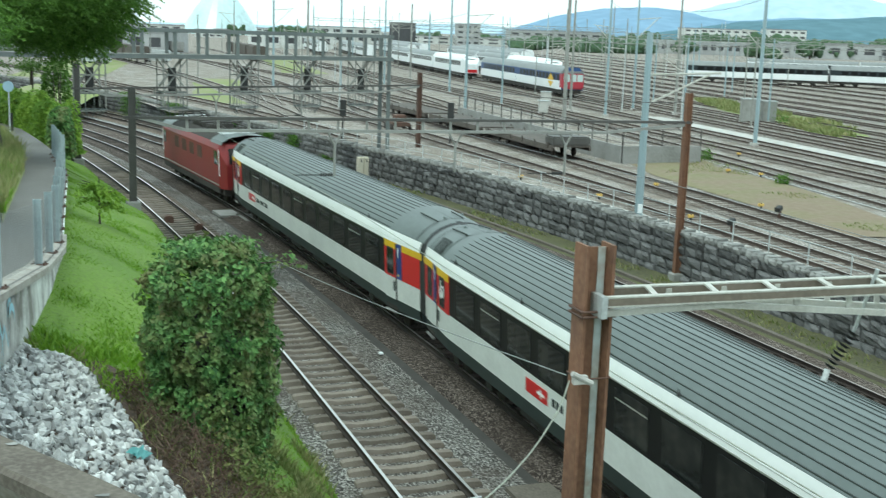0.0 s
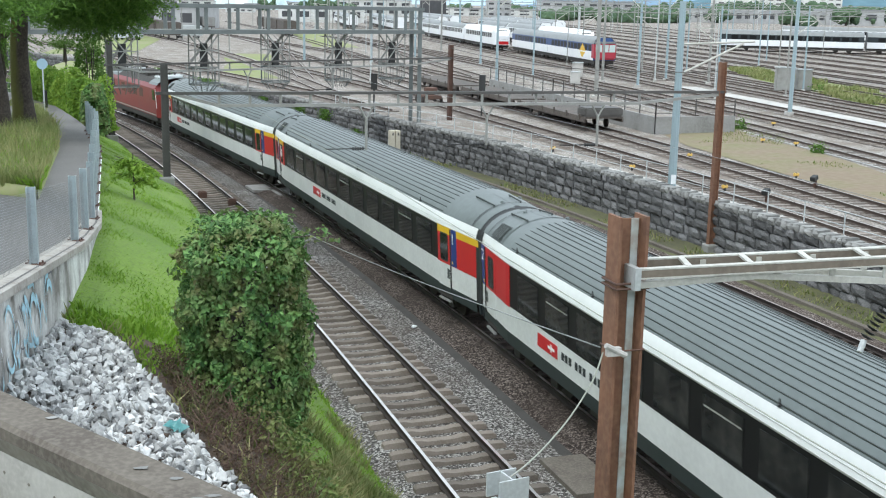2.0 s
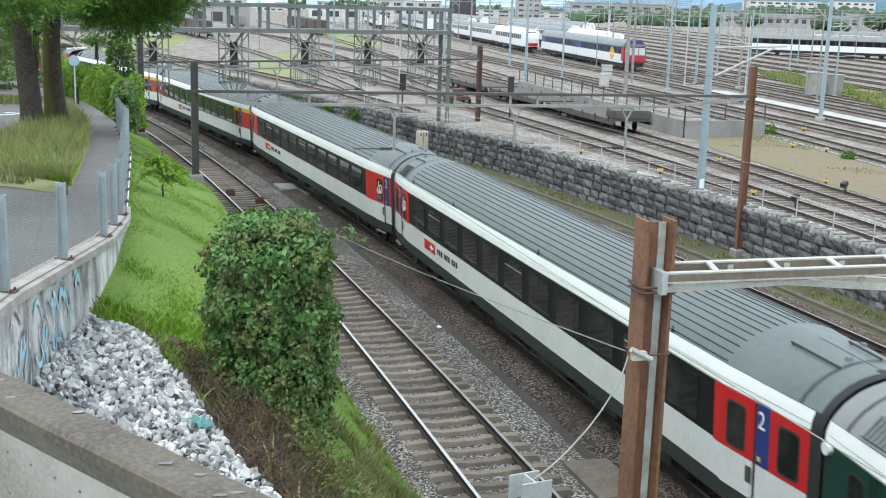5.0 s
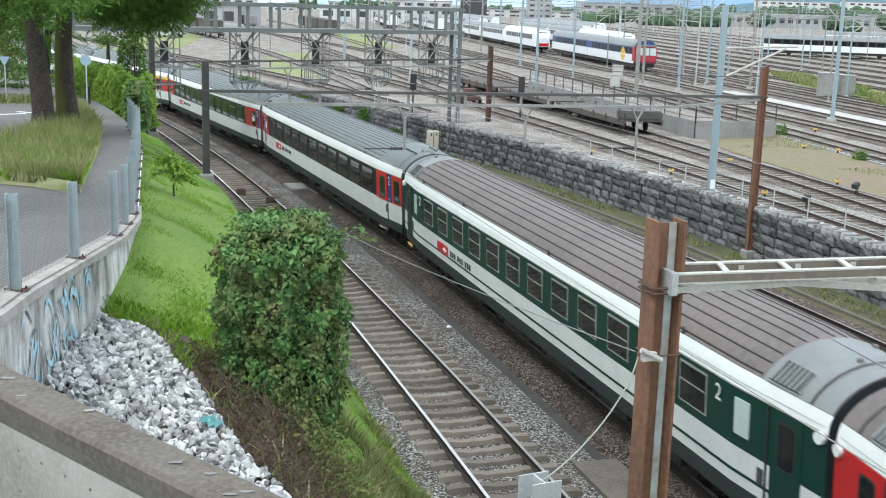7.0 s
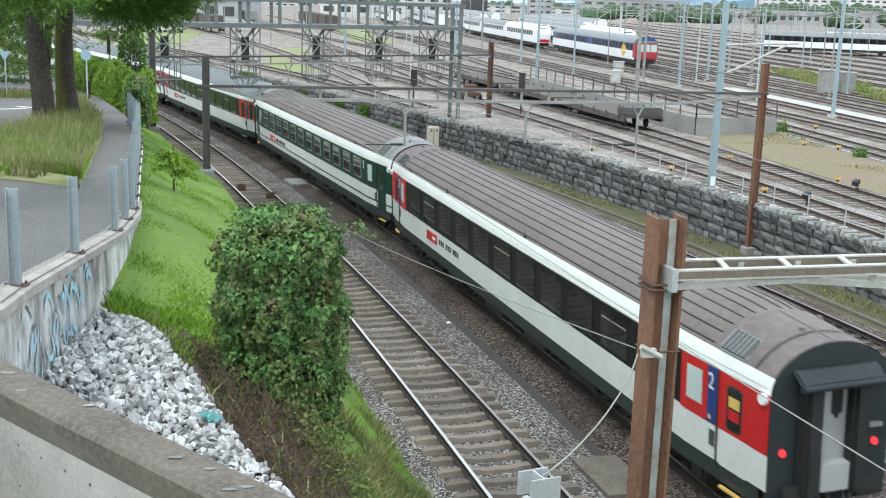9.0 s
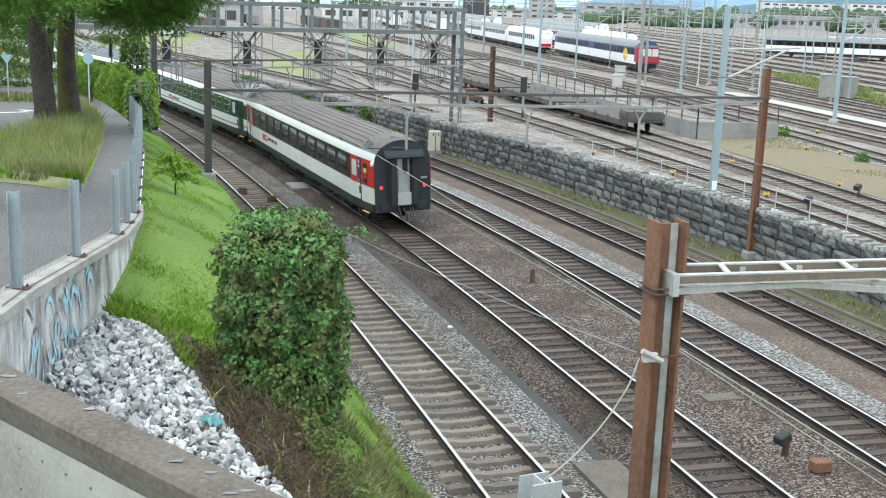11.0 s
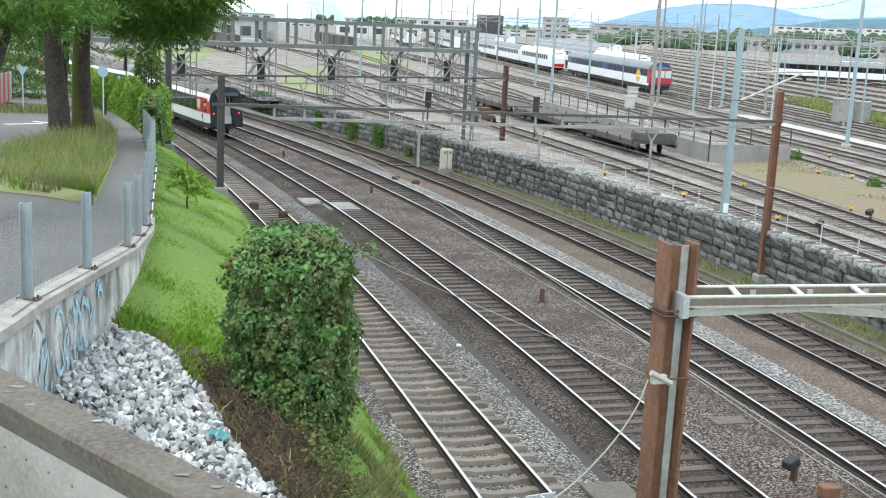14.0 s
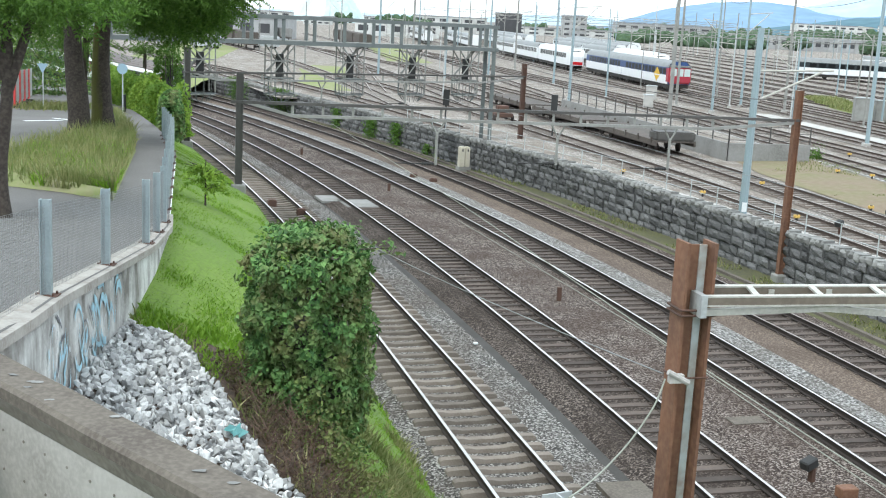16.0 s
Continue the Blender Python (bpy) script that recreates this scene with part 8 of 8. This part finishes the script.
for x, y in ((12.2, 55.6), (9.3, 62.5), (16.3, 60.4), (22.7, 68.0), (26.8, 78.3), (24.2, 66.5), (15.0, 49.5), (19.6, 53.5)):
    c = thing("ground_signal", "small yellow ground marker between yard tracks", "ground signal", "ground signals", pose(x, y, YARD_Z, 0, 0, 20))
    bm = bmesh.new()
    tube(bm, (0, 0, 0), (0, 0, 0.3), 0.06, n=6)
    part("stub", bm, M["black"], c)
    bm = bmesh.new()
    box(bm, -0.14, 0.14, -0.08, 0.08, 0.14, 0.29)
    bmesh.ops.bevel(bm, geom=list(bm.edges), offset=0.03, segments=2, affect="EDGES")
    part("head", bm, M["signal_yellow"], c)
dwarf_signal(15.9, 46.5, 40, YARD_Z)
dwarf_signal(19.4, 50.5, 40, YARD_Z)
dwarf_signal(15.3, 51.8, 40, YARD_Z)
for x, y in ((-0.6, 81.5), (7.0, 82.0)):
    c = thing("light_signal", "dark railway light signal on a post", "signal", "light signals", pose(x, y, YARD_Z))
    bm = bmesh.new()
    tube(bm, (0, 0, 0), (0, 0, 2.4), 0.06, n=6)
    part("pole", bm, M["black"], c)
    bm = bmesh.new()
    box(bm, -0.22, 0.22, -0.12, 0.12, 1.8, 2.9)
    part("head", bm, M["black"], c)
# orange work trolley by the gantry
c = thing("work_trolley", "orange-brown track trolley standing by the gantry", "trolley", m=pose(3.6, 90.5, YARD_Z + 0.2, 0, 0, 18))
bm = bmesh.new()
box(bm, -0.7, 0.7, -1.0, 1.0, 0.3, 0.65)
box(bm, -0.45, 0.45, -0.7, 0.0, 0.65, 1.2)
bmesh.ops.bevel(bm, geom=list(bm.edges), offset=0.06, segments=1, affect="EDGES")
part("body", bm, M["rust_dark"], c)
for y in (-0.7, 0.7):
    for u in (-0.75, 0.75):
        bm = bmesh.new()
        tube(bm, (u - 0.05, y, 0.25), (u + 0.05, y, 0.25), 0.25, n=14)
        part("wheel", bm, M["rail"], c)


pts = []
for _ in range(5200):
    y = r_.uniform(46, 76)
    x = lerp(y, (46, 60, 66, 76), (21.4, 19.0, 18.0, 22.8)) + r_.random() * lerp(y, (46, 60, 72, 76), (4.2, 5.4, 4.8, 0.8))
    if noise.noise((x * 0.35, y * 0.3, 4)) > 0.22 or (y > 69 and r_.random() < 0.4):
        pts.append((x, y, YARD_Z + 0.02))
blades("weeds", pts, 0.04, 0.18, 0.025, M["blade_dry"], "sparse dry weeds on the brown yard soil", "weeds", 61, 1.2)
pts = []
for _ in range(9000):
    y = r_.uniform(97, 152)
    x = lerp(y, (97, 107, 120, 138, 155), (40.7, 41.2, 42.2, 42.8, 46)) + r_.random() * lerp(y, (97, 107, 138, 155), (3.6, 6.6, 6.8, 3))
    if noise.noise((x * 0.25, y * 0.12, 9)) > -0.1:
        pts.append((x, y, YARD_Z + 0.03))
blades("weeds", pts, 0.1, 0.6, 0.07, M["blade_dry"], "yellow-green weeds between the yard tracks", "weeds", 62, 1.0)
for x, y, h_ in ((24.4, 63.5, 0.55), (23.6, 75.5, 0.8), (42.5, 112, 1.2)):
    b_ = thing("weed_bush", "small green weed bush growing in the yard", "bush", "yard bushes", pose(x, y, YARD_Z))
    cs_ = [(r_.gauss(0, 0.35) * h_, r_.gauss(0, 0.35) * h_, abs(r_.gauss(0.3, 0.35)) * h_) for _ in range(260)]
    leaf_cloud(cs_, [(0, -0.3, 1)] * 260, 0.16, M["leaf_tree"], "foliage", b_, seed=int(x), aspect=0.5)


# rows of grimy freight wagons far back on the yard tracks
def freight_wagon(x, y, turn, mat, label):
    w = thing("freight_wagon", label, "freight wagon", "parked freight wagons", pose(x, y, YARD_Z + 0.2, 0, 0, turn))
    bm = bmesh.new()
    box(bm, -1.35, 1.35, -6.0, 6.0, 1.0, 3.1)
    bmesh.ops.bevel(bm, geom=list(bm.edges), offset=0.15, segments=2, affect="EDGES")
    part("body", bm, mat, w)
    bm = bmesh.new()
    box(bm, -1.2, 1.2, -6.3, 6.3, 0.75, 1.0)
    part("underframe", bm, M["wagon"], w)
    for q in (-4.4, 4.4):
        for u in (-0.75, 0.75):
            bm = bmesh.new()
            tube(bm, (u - 0.06, q, 0.45), (u + 0.06, q, 0.45), 0.45, n=12)
            part("wheel", bm, M["rail"], w)


for x0, m_, c_, ys, mt, lab in ((2.0, -0.2, -0.001, (222, 236, 250), "wagon", "grimy dark freight wagon parked far off"), (8.0, -0.17, -0.0006, (285, 299, 313), "pit", "pale grey covered freight wagon parked far off"), (13.0, -0.15, -0.0003, (262, 276, 290, 304), "wagon", "grimy dark freight wagon parked far off")):
    for y in ys:
        freight_wagon(yard_x(x0, m_, c_, y), y, math.degrees(math.atan(-(m_ + c_ * (y - 70)))), M[mt], lab)
r_ = random.Random(77)
for i in range(16):
    yard_mast(r_.uniform(-75, 5), r_.uniform(170, 400), r_.choice((8.5, 9.0, 12.0)), 0.1, M["greybeam"], "slim pale steel mast among the far tracks", r_.choice((0, 2.4, -2.4)))


# ---- the distance: buildings, trees, hills ----
def building(x, y, w, d, h, mat, label, storeys, bays, roofmat=None, name="building"):
    b = thing(name, label, "building", m=pose(x, y, YARD_Z))
    bm = bmesh.new()
    box(bm, -w / 2, w / 2, -d / 2, d / 2, -1, h)
    part("wall", bm, mat, b)
    bm = bmesh.new()
    box(bm, -w / 2 - 0.3, w / 2 + 0.3, -d / 2 - 0.3, d / 2 + 0.3, h, h + max(0.4, h * 0.05))
    part("roof", bm, roofmat or M["roofing"], b)
    for s in range(storeys):
        for k in range(bays):
            bm = bmesh.new()
            x0 = -w / 2 + w * (k + 0.2) / bays
            z0 = h * (s + 0.35) / storeys
            box(bm, x0, x0 + w * 0.6 / bays, -d / 2 - 0.06, -d / 2, z0, z0 + h * 0.4 / storeys)
            part("window", bm, M["bldg_dark"], b)
    return b


building(471, 1500, 95, 30, 22, M["bldg_white"], "long white apartment building on the horizon", 4, 9)
building(560, 1500, 50, 30, 24, M["bldg_white"], "white apartment block on the horizon", 4, 5)
building(25, 600, 13, 12, 11, M["bldg_dark"], "dark square office block beyond the yard", 4, 5, M["bldg_dark"])
building(68, 700, 14, 14, 12, M["bldg_grey"], "grey office block beyond the yard", 4, 3)
building(190, 640, 110, 18, 7.0, M["bldg_grey"], "long shed with a pale white roof behind the yard", 1, 24, M["panel_white"])
building(300, 640, 120, 20, 8, M["bldg_grey"], "long grey brown shed behind the yard", 1, 12)
building(-66, 300, 44, 40, 5.5, M["bldg_grey"], "low grey train shed behind the gantry", 1, 10)
building(-110, 330, 50, 40, 10, M["bldg_grey"], "grey depot building with a pale roof", 2, 6)
building(-22, 430, 30, 20, 5, M["bldg_white"], "white low building beyond the yard", 1, 5)
building(-5, 640, 40, 20, 8, M["bldg_white"], "pale low building on the horizon", 2, 6)
building(130, 760, 60, 20, 10, M["bldg_grey"], "grey buildings beyond the yard", 2, 8)
for i in range(34):
    x, y = r_.uniform(-160, 330), r_.uniform(620, 1000)
    building(x, y, r_.uniform(14, 40), 14, r_.uniform(2.5, 5.0) * y / 750, M[r_.choice(("bldg_white", "bldg_grey", "bldg_white"))], "small pale town building on the horizon", 2, 4)
# pale glass tower with a pointed outline
tw = thing("glass_tower", "pale turquoise pointed glass tower on the horizon", "tower", m=pose(-100, 900, YARD_Z))
bm = bmesh.new()
for k in range(9):
    f, g = k / 9, (k + 1) / 9
    r0, r1 = 27 * (1 - f) ** 0.7 + 3, 27 * (1 - g) ** 0.7 + 3
    bm = bmesh.new()
    tube(bm, (0, 0, f * 34), (0, 0, g * 34), r0, r1, 24, caps=(k == 8))
    part("storey", bm, M["glass_tower"], tw)

r_ = random.Random(31)
def clump_tree(x, y, w, h, seed):
    t = thing("distant_tree", "dark green broad-leaved tree beyond the yard", "tree", "distant trees", pose(x, y, YARD_Z))
    r = random.Random(seed)
    bm = bmesh.new()
    tube(bm, (0, 0, -0.5), (0, 0, h * 0.5), w * 0.04, w * 0.03, 6)
    part("trunk", bm, M["bark"], t)
    bm = bmesh.new()
    for k in range(34):
        a, q = r.uniform(0, 6.28), r.random() ** 0.5
        f = r.uniform(0.25, 1)
        c = Vector((math.cos(a) * q * w * 0.42, math.sin(a) * q * w * 0.3, h * f * 0.86))
        s = w * r.uniform(0.06, 0.15)
        res = bmesh.ops.create_icosphere(bm, subdivisions=2, radius=s, matrix=Matrix.Translation(c))
        for v in res["verts"]:
            v.co += (v.co - c) * 0.5 * noise.noise(v.co * (2.2 / s))
    part("crown", bm, M["far_leaf"], t)


for i in range(60):
    x = r_.uniform(85, 420)
    y = r_.uniform(560, 900)
    clump_tree(x, y, r_.uniform(14, 30), r_.uniform(5, 10) * (0.6 + 0.6 * min(1, (x - 85) / 120)) * y / 750, 100 + i)
for i in range(14):
    clump_tree(r_.uniform(-90, 60), r_.uniform(600, 800), r_.uniform(10, 18), r_.uniform(5, 8), 200 + i)


def hills(name, label, y, pts, mat, depth=900):
    rows = []
    xs = np.linspace(pts[0][0], pts[-1][0], 140)
    top = [lerp(x, [p[0] for p in pts], [p[1] for p in pts]) * (1 + 0.05 * noise.noise((x * 0.004, 0, y)) + 0.03 * noise.noise((x * 0.02, 1, y))) for x in xs]
    rows = [[(float(x), y + f * depth + 60 * noise.noise((x * 0.005, f * 2, 0)), YARD_Z - 3 + t * (1 - (1 - f) ** 2) + (6 * noise.noise((x * 0.01, f * 5, 2)) if 0 < f < 1 else 0)) for f in np.linspace(0, 1, 9)] for x, t in zip(xs, top)]
    tagged(sheet(name, rows, mat), label, "hills", kind="structure")


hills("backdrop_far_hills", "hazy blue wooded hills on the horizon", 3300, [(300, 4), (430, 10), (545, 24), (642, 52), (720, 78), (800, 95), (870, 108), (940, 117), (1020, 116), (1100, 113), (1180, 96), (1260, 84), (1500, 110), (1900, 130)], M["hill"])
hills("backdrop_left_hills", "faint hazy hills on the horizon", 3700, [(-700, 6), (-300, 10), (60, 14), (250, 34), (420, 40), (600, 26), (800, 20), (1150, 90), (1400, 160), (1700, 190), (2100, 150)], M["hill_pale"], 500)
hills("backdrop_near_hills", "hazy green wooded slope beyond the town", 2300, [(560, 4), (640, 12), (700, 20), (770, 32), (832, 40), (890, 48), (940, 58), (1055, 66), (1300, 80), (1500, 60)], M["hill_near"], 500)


# ---- what moves ----
def train_s(t):
    """How far the joint behind the first coach has come along the track."""
    ts, ss = [r[0] for r in TRAIN_ROWS], [r[1] for r in TRAIN_ROWS]
    c = np.polyfit(ts, ss, 6)
    return float(np.polyval(c, t))


LEAN = 2.8


def motions():
    for ob, L, off in TRAIN:
        rows = []
        for t in np.arange(0, 16.01, 0.25):
            s = train_s(t) + off
            a, b = LINE[2].at(s - L * 0.36), LINE[2].at(s + L * 0.36)
            h_ = math.atan2(a[0] - b[0], b[1] - a[1])
            # the canted track leans the coaches into the bend, about the middle of their sides
            rows.append((float(t), pose((a[0] + b[0]) / 2, (a[1] + b[1]) / 2, 0.0, 0, 0, math.degrees(h_)) @ pose(0, 0, 2.3) @ pose(0, 0, 0, 0, -LEAN, 0) @ pose(0, 0, -2.3)))
        walk(ob, rows)


motions()
